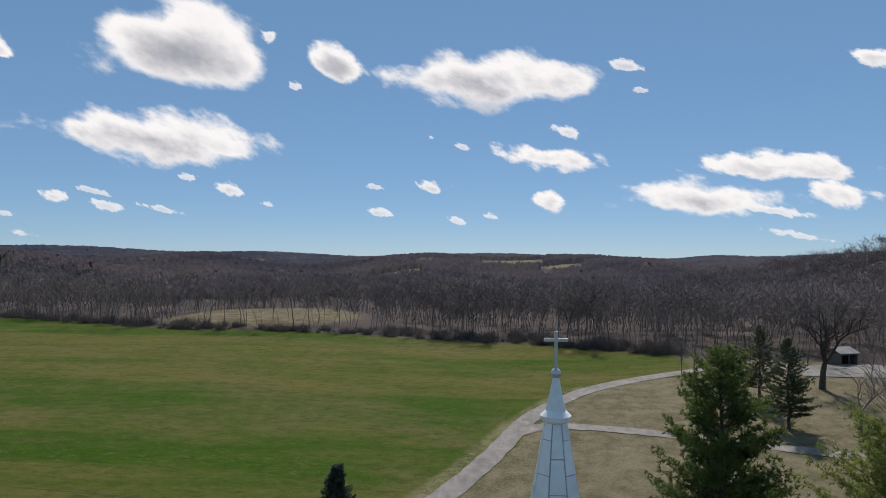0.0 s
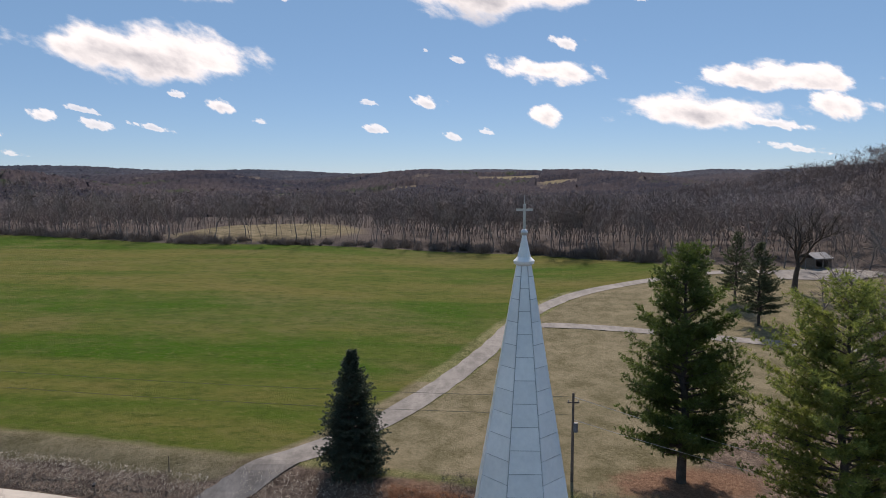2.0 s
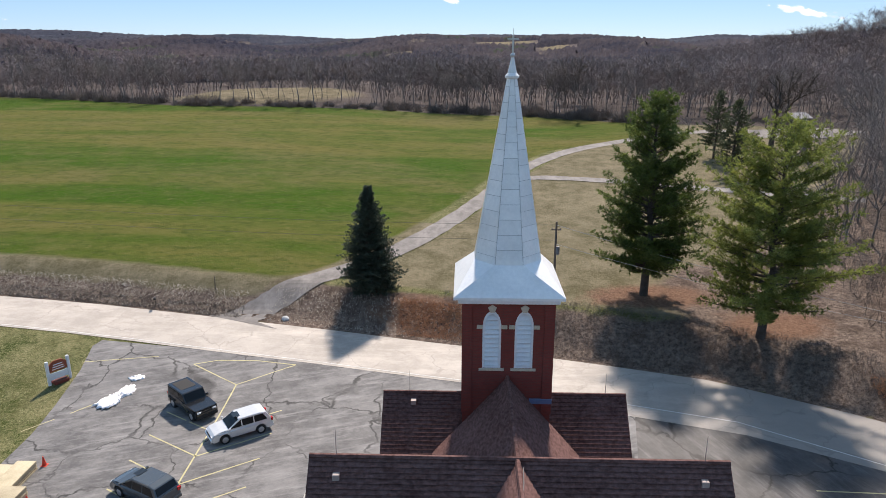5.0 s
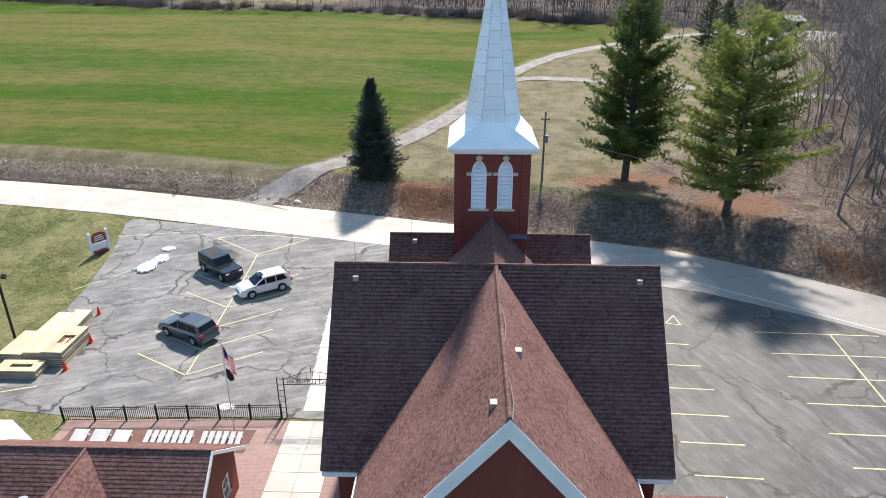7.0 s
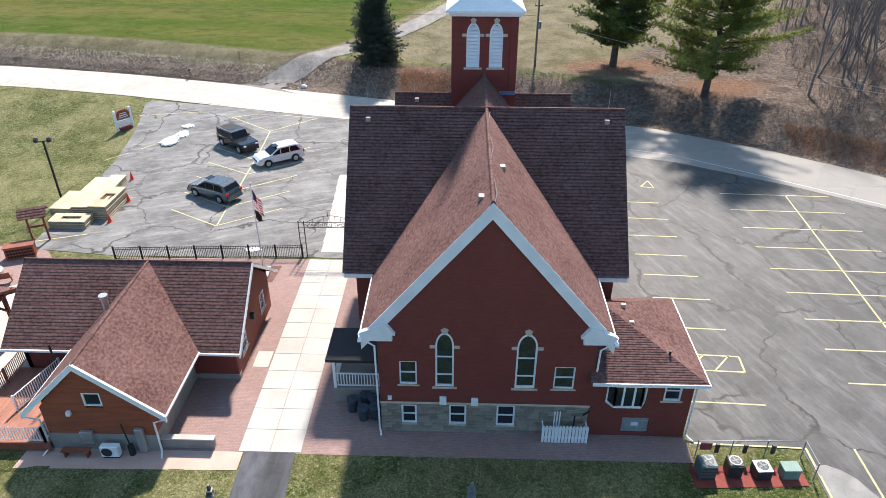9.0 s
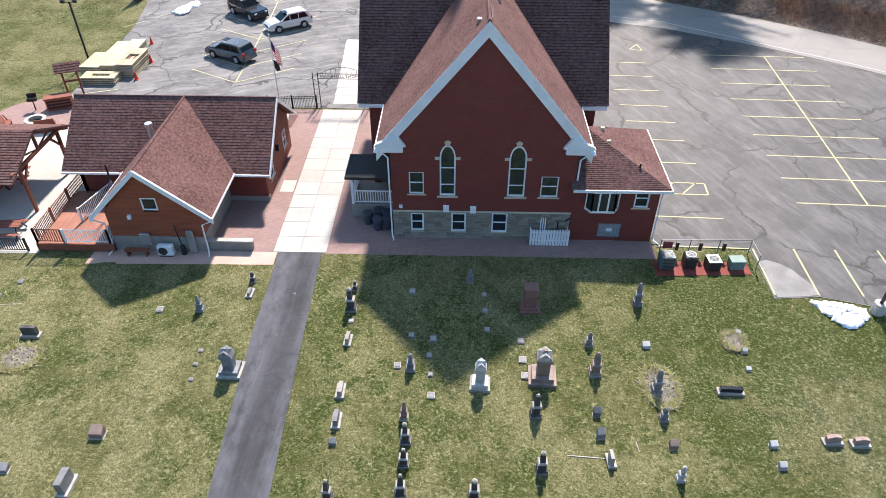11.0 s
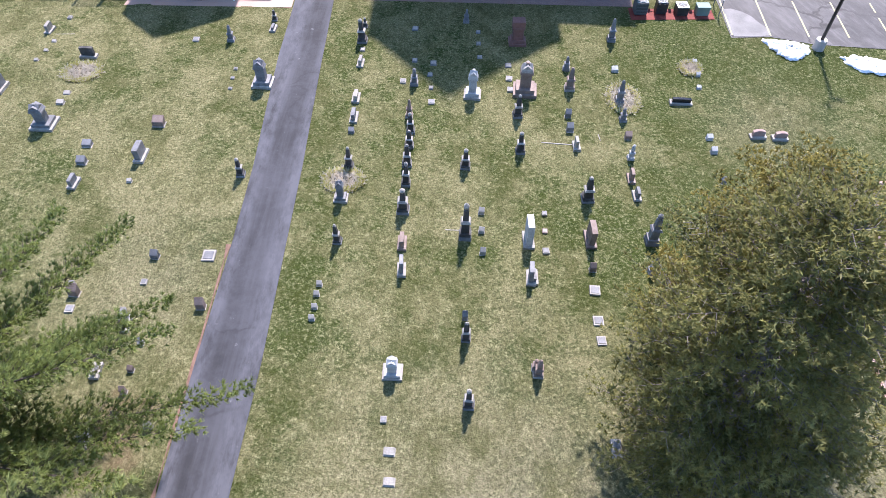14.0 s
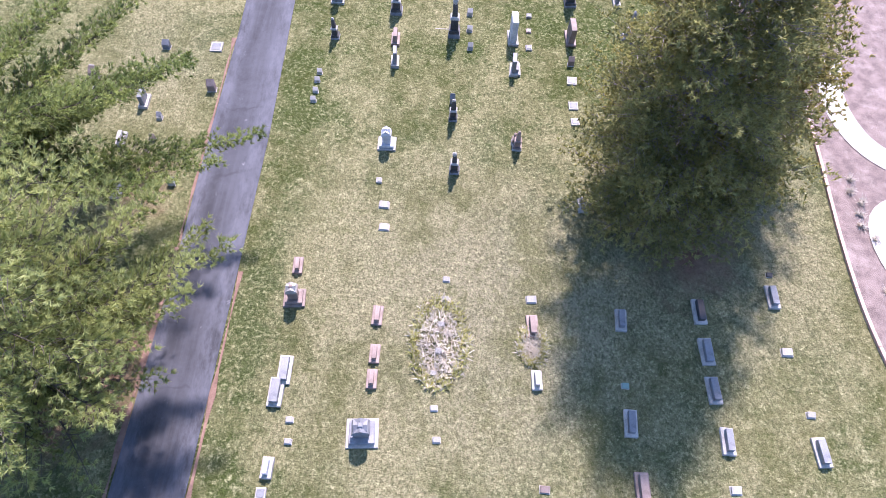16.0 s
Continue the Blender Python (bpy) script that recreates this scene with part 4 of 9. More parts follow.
for i in range(8):
    j = (i + 1) % 8
    shift = 0.0 if i % 2 else 0.04
    for k, (f0, f1) in enumerate(zip(levels, levels[1:])):
        f0, f1 = max(0, f0 - shift), (f1 - shift if f1 < 1 else 1.0)
        a, c = octagon(A0 + (A1 - A0) * f0, SP0 + (SP1 - SP0) * f0), octagon(A0 + (A1 - A0) * f1 - 0.008, SP0 + (SP1 - SP0) * f1)
        g0, g1 = 0.017 / max(0.2, (a[i] - a[j]).length), 0.017 / max(0.2, (c[i] - c[j]).length)
        pts = [a[i].lerp(a[j], g0), a[j].lerp(a[i], g0), c[j].lerp(c[i], g1), c[i].lerp(c[j], g1)]
        up = (pts[3] - pts[0]).normalized() * 0.022
        pts[3], pts[2] = pts[3] - up, pts[2] - up
        out = (pts[1] - pts[0]).cross(pts[3] - pts[0]).normalized()
        part("panel", prism([tuple(p) for p in pts], tuple(-out * 0.02)), metal_panel, spire)
bm = bmesh.new()
prof = [(0.22, 26.3), (0.30, 26.36), (0.31, 26.44), (0.25, 26.5), (0.2, 26.55), (0.13, 26.85), (0.075, 27.12), (0.06, 27.2)]
for (r0, z0), (r1, z1) in zip(prof, prof[1:]):
    add_frustum(bm, 16, r0, r1, z0, z1, cap=False)
bmesh.ops.remove_doubles(bm, verts=bm.verts[:], dist=0.001)
part("finial", bm, metal_panel, spire)
bm = bmesh.new()
bmesh.ops.create_uvsphere(bm, u_segments=16, v_segments=10, radius=0.105, matrix=Matrix.Translation((0, 0, 27.27)))
part("ball", bm, chrome, spire, "grey metal ball")
bm = bmesh.new()
add_box(bm, -0.032, 0.032, -0.032, 0.032, 27.34, 28.1)
add_box(bm, -0.24, 0.24, -0.028, 0.028, 27.9, 27.965)
add_tube(bm, (0, 0, 28.1), (0, 0, 28.35), 0.012, 0.006, 5)
part("cross", bm, plain("cross_metal", (0.5, 0.5, 0.48), 0.4, 0.4), spire, "plain pale metal cross")

# addition on the east side, with a hipped roof
part("addition_wall", wall_bm(5.2, 10.15, -0.3, 3.85, 0.0, 0.3, [(6.05, 7.8, 2.4, 3.7), (8.75, 9.6, 2.42, 3.68), (6.95, 8.3, 0.22, 1.25)]), brick, church)
part("addition_wall", box(9.85, 10.15, 0.3, 6.2, -0.3, 3.85), brick, church)
part("addition_wall", box(5.2, 9.85, 5.9, 6.2, -0.3, 3.85), brick, church)
ap1 = (5.9, 3.1, 6.0)
E0, E1, E2, E3 = (5.0, -0.45, 3.88), (10.65, -0.45, 3.88), (10.65, 6.65, 3.88), (5.0, 6.65, 3.88)
part("addition_roof", roof_bm(E0, E1, ap1, (5.0, 3.1, 6.0), lip=0.016), shingle, church)
part("addition_roof", roof_bm(E1, E2, ap1, ap1, lip=0.016), shingle, church)
part("addition_roof", roof_bm(E2, E3, (5.0, 3.1, 6.0), ap1, lip=0.016), shingle, church)
bm = bmesh.new()
add_box(bm, 5.1, 10.7, -0.5, -0.4, 3.72, 3.9)
add_box(bm, 10.6, 10.7, -0.4, 6.65, 3.72, 3.9)
part("addition_gutter", bm, white_paint, church)
part("addition_soffit", box(5.2, 10.6, -0.4, 6.6, 3.74, 3.78), white_paint, church)
# bay window
bay = part("bay_window", prism([(5.95, 0, 2.28), (6.25, -0.42, 2.28), (7.6, -0.42, 2.28), (7.9, 0, 2.28)], (0, 0, 0.14)), white_paint, church, "white three-sided bay window")
part("bay_head", prism([(5.92, 0, 3.66), (6.22, -0.46, 3.66), (7.63, -0.46, 3.66), (7.93, 0, 3.66)], (0, 0, 0.1)), white_paint, bay)
for p, q in (((6.0, 0), (6.27, -0.4)), ((6.27, -0.4), (7.58, -0.4)), ((7.58, -0.4), (7.85, 0))):
    bm = bmesh.new()
    for t in ((0, 1) if abs(p[1] - q[1]) > 0.1 else (0, 0.3, 0.7, 1)):
        x, y = p[0] + (q[0] - p[0]) * t, p[1] + (q[1] - p[1]) * t
        add_box(bm, x - 0.05, x + 0.05, y - 0.03, y + 0.03, 2.42, 3.66)
    part("mullion", bm, white_paint, bay)
    part("pane", prism([(p[0], p[1], 2.42), (q[0], q[1], 2.42), (q[0], q[1], 3.66), (p[0], p[1], 3.66)], (0, 0.02, 0)), glass, bay)
sash(church, 8.75, 9.6, 2.42, 3.68, 0.05, glass, frame=0.09)
gb_ = part("glass_block_window", box(6.95, 8.3, 0.1, 0.22, 0.22, 1.25), surface("glass_block", (0.2, 0.24, 0.25), (0.34, 0.38, 0.39), 4, 20, 0.25), church)
bm = bmesh.new()
for i in range(8):
    add_box(bm, 6.95 + i * 1.35 / 7 - 0.012, 6.95 + i * 1.35 / 7 + 0.012, 0.085, 0.11, 0.22, 1.25)
for i in range(6):
    add_box(bm, 6.95, 8.3, 0.088, 0.11, 0.22 + i * 1.03 / 5 - 0.012, 0.22 + i * 1.03 / 5 + 0.012)
part("joint_grid", bm, mortar, gb_)
part("vent_hatch", box(7.45, 7.8, 0.07, 0.09, 0.62, 0.85, 0.01), white_paint, gb_)
for x, y, z in ((7.3, 2.4, 5.45), (7.1, 3.6, 5.65)):
    part("roof_vent", box(x - 0.12, x + 0.12, y - 0.1, y + 0.1, z - 0.16, z + 0.02, 0.02), limestone, church)
part("vent_pipe", tube((8.95, 0.9, 4.3), (8.95, 0.9, 4.85), 0.06, 0.06, 8), black_iron, church)
downspout(church, [(10.6, -0.35, 3.8), (10.25, -0.08, 3.4), (10.25, -0.08, 0.2), (10.55, -0.4, 0.08)])
for x, z in ((-4.72, 2.3), (-2.07, 2.2), (-0.5, 2.15)):
    part("wall_box", box(x - 0.17, x + 0.17, -0.16, 0.0, z - 0.22, z + 0.22, 0.015) if x > -4 else box(x - 0.1, x + 0.1, -0.12, 0.0, z - 0.1, z + 0.1, 0.01), white_paint, church, "white metal box on the wall")

# side porch on the west side
porch = thing("side_porch", "small porch with black flat roof and white railing", "porch", (0, 0, 0))
part("roof", box(-8.25, -5.25, 1.85, 4.6, 2.82, 3.0, 0.02), plain("black_membrane", (0.022, 0.021, 0.022), 0.8), porch)
part("floor", box(-8.0, -5.25, 2.0, 4.5, 0.0, 0.95, 0.01), found, porch)
for y in (2.1, 4.4):
    part("post", box(-7.95, -7.8, y - 0.08, y + 0.08, 0.95, 2.82), white_paint, porch)
for x0, x1, y0, y1 in ((-7.8, -5.3, 2.08, 2.14), (-7.9, -7.84, 2.2, 4.3)):
    bm = bmesh.new()
    add_box(bm, x0, x1, y0, y1, 1.85, 1.93)
    add_box(bm, x0, x1, y0, y1, 1.05, 1.12)
    part("rail", bm, white_paint, porch)
    n = int(max(x1 - x0, y1 - y0) / 0.15)
    for i in range(n):
        t = (i + 0.5) / n
        x, y = (x0 + (x1 - x0) * t, (y0 + y1) / 2) if x1 - x0 > 1 else ((x0 + x1) / 2, y0 + (y1 - y0) * t)
        part("baluster", box(x - 0.025, x + 0.025, y - 0.025, y + 0.025, 1.12, 1.85), white_paint, porch)

# stone facing of the foundation, block by block
blk = bmesh.new()
add_box(blk, -0.5, 0.5, -0.035, 0.06, -0.5, 0.5)
bmesh.ops.bevel(blk, geom=[e for e in blk.edges if all(v.co.y < 0 for v in e.verts)], offset=0.02, segments=1, affect="EDGES")
blk_me = bpy.data.meshes.new("stone_block")
blk.to_mesh(blk_me)
blk.free()
blk_me.materials.append(stone_block)
rr = random.Random(3)
for row in range(9):
    z0 = 0.0 + row * 0.212
    x = -HALF + (0.0 if row % 2 else -0.25)
    while x < HALF - 0.05:
        w = rr.uniform(0.38, 0.62)
        a, c = max(x, -HALF), min(x + w, HALF)
        x += w
        spans = [(a, c)]
        for hx0, hx1, hz0, hz1 in rear_holes[2:5]:
            if hz0 - 0.1 < z0 + 0.1 < hz1 + 0.1:
                spans = [s for p, q in spans for s in ((p, min(q, hx0 - 0.02)), (max(p, hx1 + 0.02), q)) if s[1] - s[0] > 0.08]
        for p, q in spans:
            o = new("stone_block", blk_me)
            o.parent = church
            o.matrix_basis = Matrix.Translation(((p + q) / 2, 0.0 + rr.uniform(-0.012, 0.012), z0 + 0.106)) @ Matrix.Diagonal((q - p - 0.018, 1, 0.195, 1))

# ---- the annex ----
annex = thing("annex", "low brown-shingled annex with brick and stained wood walls", "building")
RY, RZ, EZ = 7.0, 5.62, 2.45
part("main_roof", roof_bm((-26.1, 2.85, EZ), (-13.1, 2.85, EZ), (-13.1, RY, RZ), (-26.1, RY, RZ), lip=0.013), shingle, annex)
part("main_roof", roof_bm((-13.1, 11.2, EZ), (-26.1, 11.2, EZ), (-26.1, RY, RZ), (-13.1, RY, RZ), lip=0.016), shingle, annex)
GX, GR = -18.75, -18.98
part("cross_roof", roof_bm((GX - 3.45, -1.9, 2.5), (GX - 3.45, 6.6, 2.5), (GR, RY, RZ), (GR, -1.9, RZ), lip=0.016), shingle, annex)
part("cross_roof", roof_bm((GX + 3.45, 6.6, 2.5), (GX + 3.45, -1.9, 2.5), (GR, -1.9, RZ), (GR, RY, RZ), lip=0.016), shingle, annex)
part("ridge_cap", tube((-26.1, RY, RZ), (-13.1, RY, RZ), 0.07, 0.07, 6), shingle, annex)
part("ridge_cap", tube((GR, -1.9, RZ), (GR, RY, RZ), 0.07, 0.07, 6), shingle, annex)
fw = [(GX - 0.38, GX + 0.5, 2.9, 3.72)]
part("front_wall", wall_bm(GX - 2.65, GX + 2.65, 1.05, 2.75, -1.7, -1.45, fw), siding, annex)
bm = bmesh.new()
for z0, z1, holes in ((2.75, 3.75, fw), (3.75, 5.3, [])):
    k = 3.45 / (RZ - 2.5)
    if holes:
        x0, x1 = fw[0][0], fw[0][1]
        l0, l1 = min(2.65, (RZ - 0.2 - z0) * k), min(2.65, (RZ - 0.2 - z1) * k)
        add_prism(bm, [(GX - l0, -1.7, z0), (x0, -1.7, z0), (x0, -1.7, z1), (GX - l1, -1.7, z1)], (0, 0.25, 0))
        add_prism(bm, [(x1, -1.7, z0), (GX + l0, -1.7, z0), (GX + l1, -1.7, z1), (x1, -1.7, z1)], (0, 0.25, 0))
        add_prism(bm, [(x0, -1.7, 3.72), (x1, -1.7, 3.72), (x1, -1.7, z1), (x0, -1.7, z1)], (0, 0.25, 0))
    else:
        l0 = (RZ - 0.2 - z0) * k
        add_prism(bm, [(GX - l0, -1.7, z0), (GX + l0, -1.7, z0), (GR, -1.7, 5.36)], (0, 0.25, 0))
part("front_gable", bm, siding, annex)
sash(annex, *fw[0], -1.68, glass, mid=False, sill=None)
part("front_foundation", box(GX - 2.7, GX + 2.7, -1.74, -1.4, -0.3, 1.05), found, annex)
for s in (-1, 1):
    holes = [(-0.6, 0.5, 1.3, 2.2), (1.3, 2.3, 1.3, 2.2)] if s > 0 else []
    d0 = GX + s * 2.65 - (0.25 if s > 0 else 0)
    part("side_wall", wall_bm(-1.45, 3.6, 1.05, 2.9, d0, d0 + 0.25, holes, "y"), siding, annex)
    part("side_foundation", box(d0 - 0.03, d0 + 0.28, -1.4, 3.6, -0.3, 1.05), found, annex)
    if s > 0:
        for h in holes:
            sash(annex, *h, GX + 2.63, glass, facing="x", sill=None, mid=False)
for s in (-1, 1):
    part("rake_board", rake_bm((GR, RZ + 0.05), (GX + s * 3.52, 2.53), 0.36, -1.96, -1.84), white_paint, annex)
    part("gutter", box(min(GX + s * 3.4, GX + s * 3.52), max(GX + s * 3.4, GX + s * 3.52), -1.9, 3.0, 2.36, 2.5, 0.02), white_paint, annex)
ew = [(4.6, 5.6, 0.9, 2.1), (8.6, 9.5, 0.9, 2.1)]
part("south_wall", box(-25.5, GX - 2.65, 3.6, 3.85, 0.35, 2.75), brick, annex)
part("south_wall", box(GX + 2.65, -13.6, 3.6, 3.85, 0.35, 2.75), brick, annex)
part("south_foundation", box(-25.55, -13.55, 3.56, 3.9, -0.3, 0.35), found, annex)
part("east_wall", wall_bm(3.85, 10.4, 0.0, 2.75, -13.85, -13.6, ew, "y"), brick_light, annex)
part("east_gable", prism([(-13.6, 3.6, 2.75), (-13.6, 10.4, 2.75), (-13.6, RY, RZ - 0.2)], (-0.25, 0, 0)), brick_light, annex)
part("west_wall", prism([(-25.5, 3.6, 0), (-25.5, 10.4, 0), (-25.5, 10.4, 2.75), (-25.5, RY, RZ - 0.2), (-25.5, 3.6, 2.75)], (0.25, 0, 0)), brick_light, annex)
part("north_wall", box(-25.5, -13.6, 10.4, 10.65, -0.3, 2.75), brick_light, annex)
for h in ew:
    sash(annex, *h, -13.62, glass, facing="x")
for y0, y1 in ((2.8, RY), (11.25, RY)):
    part("east_rake_board", prism([(-13.02, y0, EZ - 0.05), (-13.02, y1, RZ - 0.04), (-13.02, y1, RZ - 0.26), (-13.02, y0, EZ - 0.27)], (-0.08, 0, 0)), white_paint, annex)
part("south_gutter", box(-26.1, GX - 2.9, 2.75, 2.87, 2.32, 2.46, 0.02), white_paint, annex)
part("south_gutter", box(GX + 2.9, -13.1, 2.75, 2.87, 2.32, 2.46, 0.02), white_paint, annex)
for s in (-1, 1):
    x = GX + s * 2.8
    downspout(annex, [(GX + s * 3.46, -2.0, 2.4), (x, -1.82, 2.0), (x, -1.82, 0.2), (x + s * 0.15, -2.3, 0.06)])
part("flue", tube((-20.35, 4.1, 3.9), (-20.35, 4.1, 5.05), 0.17, 0.17, 12), chrome, annex, "shiny metal flue pipe")
part("flue_cap", tube((-20.35, 4.1, 5.1), (-20.35, 4.1, 5.25), 0.24, 0.24, 12), chrome, annex)
part("vent_pipe", tube((-22.6, 1.9, 2.6), (-22.6, 1.9, 3.6), 0.06, 0.06, 8), black_iron, annex)
part("roof_batten", tube((GX - 1.9, 1.2, 3.95), (GX - 0.35, 4.6, 5.35), 0.03, 0.03, 5), black_iron, annex)
part("wall_lamp", box(-13.6, -13.35, 6.6, 6.85, 1.9, 2.3, 0.03), black_iron, annex, "black lantern on the brick wall")
part("meter_box", box(GX - 1.0, GX - 0.4, -1.95, -1.74, 0.6, 1.35, 0.02), chrome, annex)
part("duct", box(GX + 1.75, GX + 2.15, -1.95, -1.74, 0.1, 1.6, 0.02), chrome, annex)
part("wall_lamp", box(GX - 1.35, GX - 1.15, -1.9, -1.7, 2.35, 2.6, 0.02), white_paint, annex)


# ---- paving and painted lines ----
sheet("brick_paving", [(-26.0, -1.7), (-5.3, -1.75), (10.25, -1.72), (10.25, -0.1), (5.4, 0.1), (-5.0, 0.1), (-5.3, 7.0), (-6.1, 16.4), (-26.0, 16.25)], paver, 0.012, "weathered red brick paving around the church", "paving")
pink = surface("pink_concrete", (0.42, 0.27, 0.22), (0.52, 0.35, 0.29), 0.7, 14, 0.85)
sheet("stained_concrete_walk", [(-22.8, -3.05), (-11.95, -2.85), (-11.95, -1.7), (-22.7, -1.7)], pink, 0.016, "pink tinted concrete walk beside the annex", "walk")
sheet("patio", [(-41, -2.3), (-26.0, -2.2), (-26.0, 13.2), (-29.5, 15.9), (-33.4, 15.9), (-41, 12)], concrete, 0.014, "pale concrete patio under the pavilion", "patio")
sheet("brick_circle", [(-34.2 + 3.6 * math.cos(i * math.tau / 24), 14.6 + 3.1 * math.sin(i * math.tau / 24)) for i in range(24)], paver, 0.02, "round brick paving about the fire pit", "paving")
walk_path = tagged(new("church_walk"), "pale concrete slab walk between church and annex", "walk", kind="structure")
for j in range(12):
    for i in range(2):
        x0 = -12.2 + i * 1.56
        y0 = -1.68 + j * 1.5
        part("slab", box(x0 + 0.01, x0 + 1.55, y0 + 0.01, y0 + 1.49, 0.0, 0.035, 0.006), concrete, walk_path)
for j in range(9):
    y0 = 17.3 + j * 1.5
    x0 = -11.6 - 0.09 * j
    part("slab", box(x0, x0 + 1.9, y0 + 0.01, y0 + 1.49, 0.0, 0.04, 0.006), concrete, walk_path)
part("slab", box(-13.2, -12.3, 4.6, 6.0, 0.0, 0.03, 0.006), concrete, walk_path)


def painted(pts, width, material, parent, lift=0.040):
    bm = bmesh.new()
    for p, q in zip(pts, pts[1:]):
        p, q = Vector((*p, 0)), Vector((*q, 0))
        d = (q - p).normalized()
        n = Vector((-d.y, d.x, 0)) * width / 2
        k = max(1, int((q - p).length / 2.5))
        for i in range(k):
            a, c = p.lerp(q, i / k), p.lerp(q, (i + 1) / k)
            vs = [bm.verts.new((v.x, v.y, h1(v.x, v.y) + lift)) for v in (a - n, c - n, c + n, a + n)]
            bm.faces.new(vs)
    return part("painted_line", bm, material, parent)


marks = tagged(new("parking_lines"), "faded yellow painted parking lines on the asphalt", "road marking", kind="structure")
sx0, sy0, sx1, sy1 = 25.0, 4.1, 26.4, 27.9
painted([(sx0, sy0), (sx1, sy1)], 0.13, yellow_line, marks)
for i in range(9):
    t = i / 8
    x, y = sx0 + (sx1 - sx0) * t, sy0 + (sy1 - sy0) * t
    painted([(20.5 + 0.05 * i, y + 0.15), (29.6 + 0.05 * i, y - 0.2)], 0.11, yellow_line, marks)
for i, y in enumerate((2.45, 9.0, 12.2, 15.0, 17.7, 20.5, 23.3, 26.15)):
    painted([(10.6 + (0.9 if i else 0.2), y + 0.1), (15.25, y - 0.08)], 0.11, yellow_line, marks)
painted([(11.0, 5.15), (15.05, 5.0), (15.15, 6.35), (11.4, 6.55)], 0.11, yellow_line, marks)
for x in (11.9, 13.4):
    painted([(x, 5.1), (x + 1.2, 6.45)], 0.1, yellow_line, marks)
painted([(14.4, 29.2), (15.3, 30.4), (15.5, 28.9), (14.4, 29.2)], 0.1, yellow_line, marks)
for x in (16.1, 18.5, 20.9, 23.4, 26.0):
    painted([(x, -0.6), (x - 0.08, -4.6)], 0.11, yellow_line, marks)
painted([(10.6, -0.45), (15.9, -0.62)], 0.1, yellow_line, marks)
for i in range(5):
    y = 21.0 + i * 3.2
    x = -20.55 - 0.06 * i
    painted([(x, y), (x + 4.5, y + 3.1)], 0.11, yellow_line, marks)
    painted([(x, y), (x - 4.5, y + 2.6)], 0.11, yellow_line, marks)
painted([(-20.5, 21.0), (-21.1, 40.6)], 0.12, yellow_line, marks)
painted([(-21.1, 40.6), (-25.9, 43.7), (-24.0, 44.5), (-20.5, 44.7), (-16.9, 44.2), (-21.1, 40.6)], 0.11, yellow_line, marks)
painted([(-33.4, 18.2), (-30.0, 19.4)], 0.11, yellow_line, marks)
painted([(-35.0, 33.3), (-29.5, 39.6)], 0.09, yellow_line, marks)
painted([(-35.8, 43.4), (-29.5, 44.8)], 0.09, yellow_line, marks)
edge_line = [(x, float(road_far(x)) - (6.6 if x < 20 else 7.6)) for x in (-60, -45, -34, -25, -15, 0, 11.5, 19, 28, 34, 40, 48)]
painted(edge_line, 0.1, white_line, marks, 0.06)
patch = sheet("concrete_patch", [(16.05, -1.75), (16.6, -1.65), (17.2, -1.95), (17.75, -2.5), (18.0, -3.1), (18.35, -3.7), (18.5, -4.55), (17.4, -4.7), (16.1, -4.78)], surface("worn_grey_patch", (0.15, 0.147, 0.14), (0.27, 0.262, 0.25), 0.9, 20.0, 0.9), 0.0345, "worn pale patch in the asphalt", "patch")


def snow_patch(pts, h, label="melting heap of old snow on the edge of the lot"):
    bm = bmesh.new()
    cx, cy = sum(p[0] for p in pts) / len(pts), sum(p[1] for p in pts) / len(pts)
    z0 = h1(cx, cy)
    rings, lump = [], random.Random(int(abs(cx) * 10))
    ragged_ = [lump.uniform(-0.16, 0.12) for _ in range(200)]
    line = curve([*pts, pts[0]], 9)[:-1]
    for k, (s, z) in enumerate(((1.0, 0.0), (0.96, 0.4), (0.86, 0.62), (0.7, 0.8), (0.5, 0.92), (0.28, 1.0), (0.1, 0.95))):
        ring = []
        for i, (x, y) in enumerate(line):
            j = 1 + 0.05 * math.sin(i * 1.1 + k) + ragged_[i % 200] * s + lump.uniform(-0.03, 0.03)
            ring.append(bm.verts.new((cx + (x - cx) * s * j, cy + (y - cy) * s * j, z0 + 0.02 + h * z * (0.8 + 0.25 * math.sin(i * 0.8 + k * 2) + lump.uniform(-0.34, 0.34)))))
        rings.append(ring)
    n = len(line)
    for a, c in zip(rings, rings[1:]):
        for i in range(n):
            bm.faces.new((a[i], a[(i + 1) % n], c[(i + 1) % n], c[i]))
    bm.faces.new(rings[-1])
    bmesh.ops.recalc_face_normals(bm, faces=bm.faces[:])
    for f in bm.faces:
        f.smooth = True
    ob = link_bm("snow_heap", bm, snow)
    return tagged(ob, label, "snow heap", "snow heaps")


snow_patch([(17.8, -5.0), (19.2, -5.2), (20.4, -5.7), (20.0, -6.6), (18.9, -7.1), (18.2, -6.2)], 0.3)
snow_patch([(22.0, -6.6), (23.5, -6.5), (24.8, -7.2), (24.4, -8.3), (22.9, -7.9)], 0.3)
snow_patch([(-31.4, 36.9), (-30.9, 38.0), (-30.3, 38.9), (-30.3, 39.9), (-29.4, 40.3), (-29.1, 39.0), (-29.7, 38.2), (-29.6, 37.2), (-30.5, 36.5)], 0.35)
snow_patch([(-30.6, 41.2), (-29.7, 41.7), (-29.2, 41.2), (-30.0, 40.7)], 0.2)
snow_patch([(-17.4, 17.6), (-16.5, 17.9), (-16.0, 17.5), (-16.8, 17.2)], 0.1)


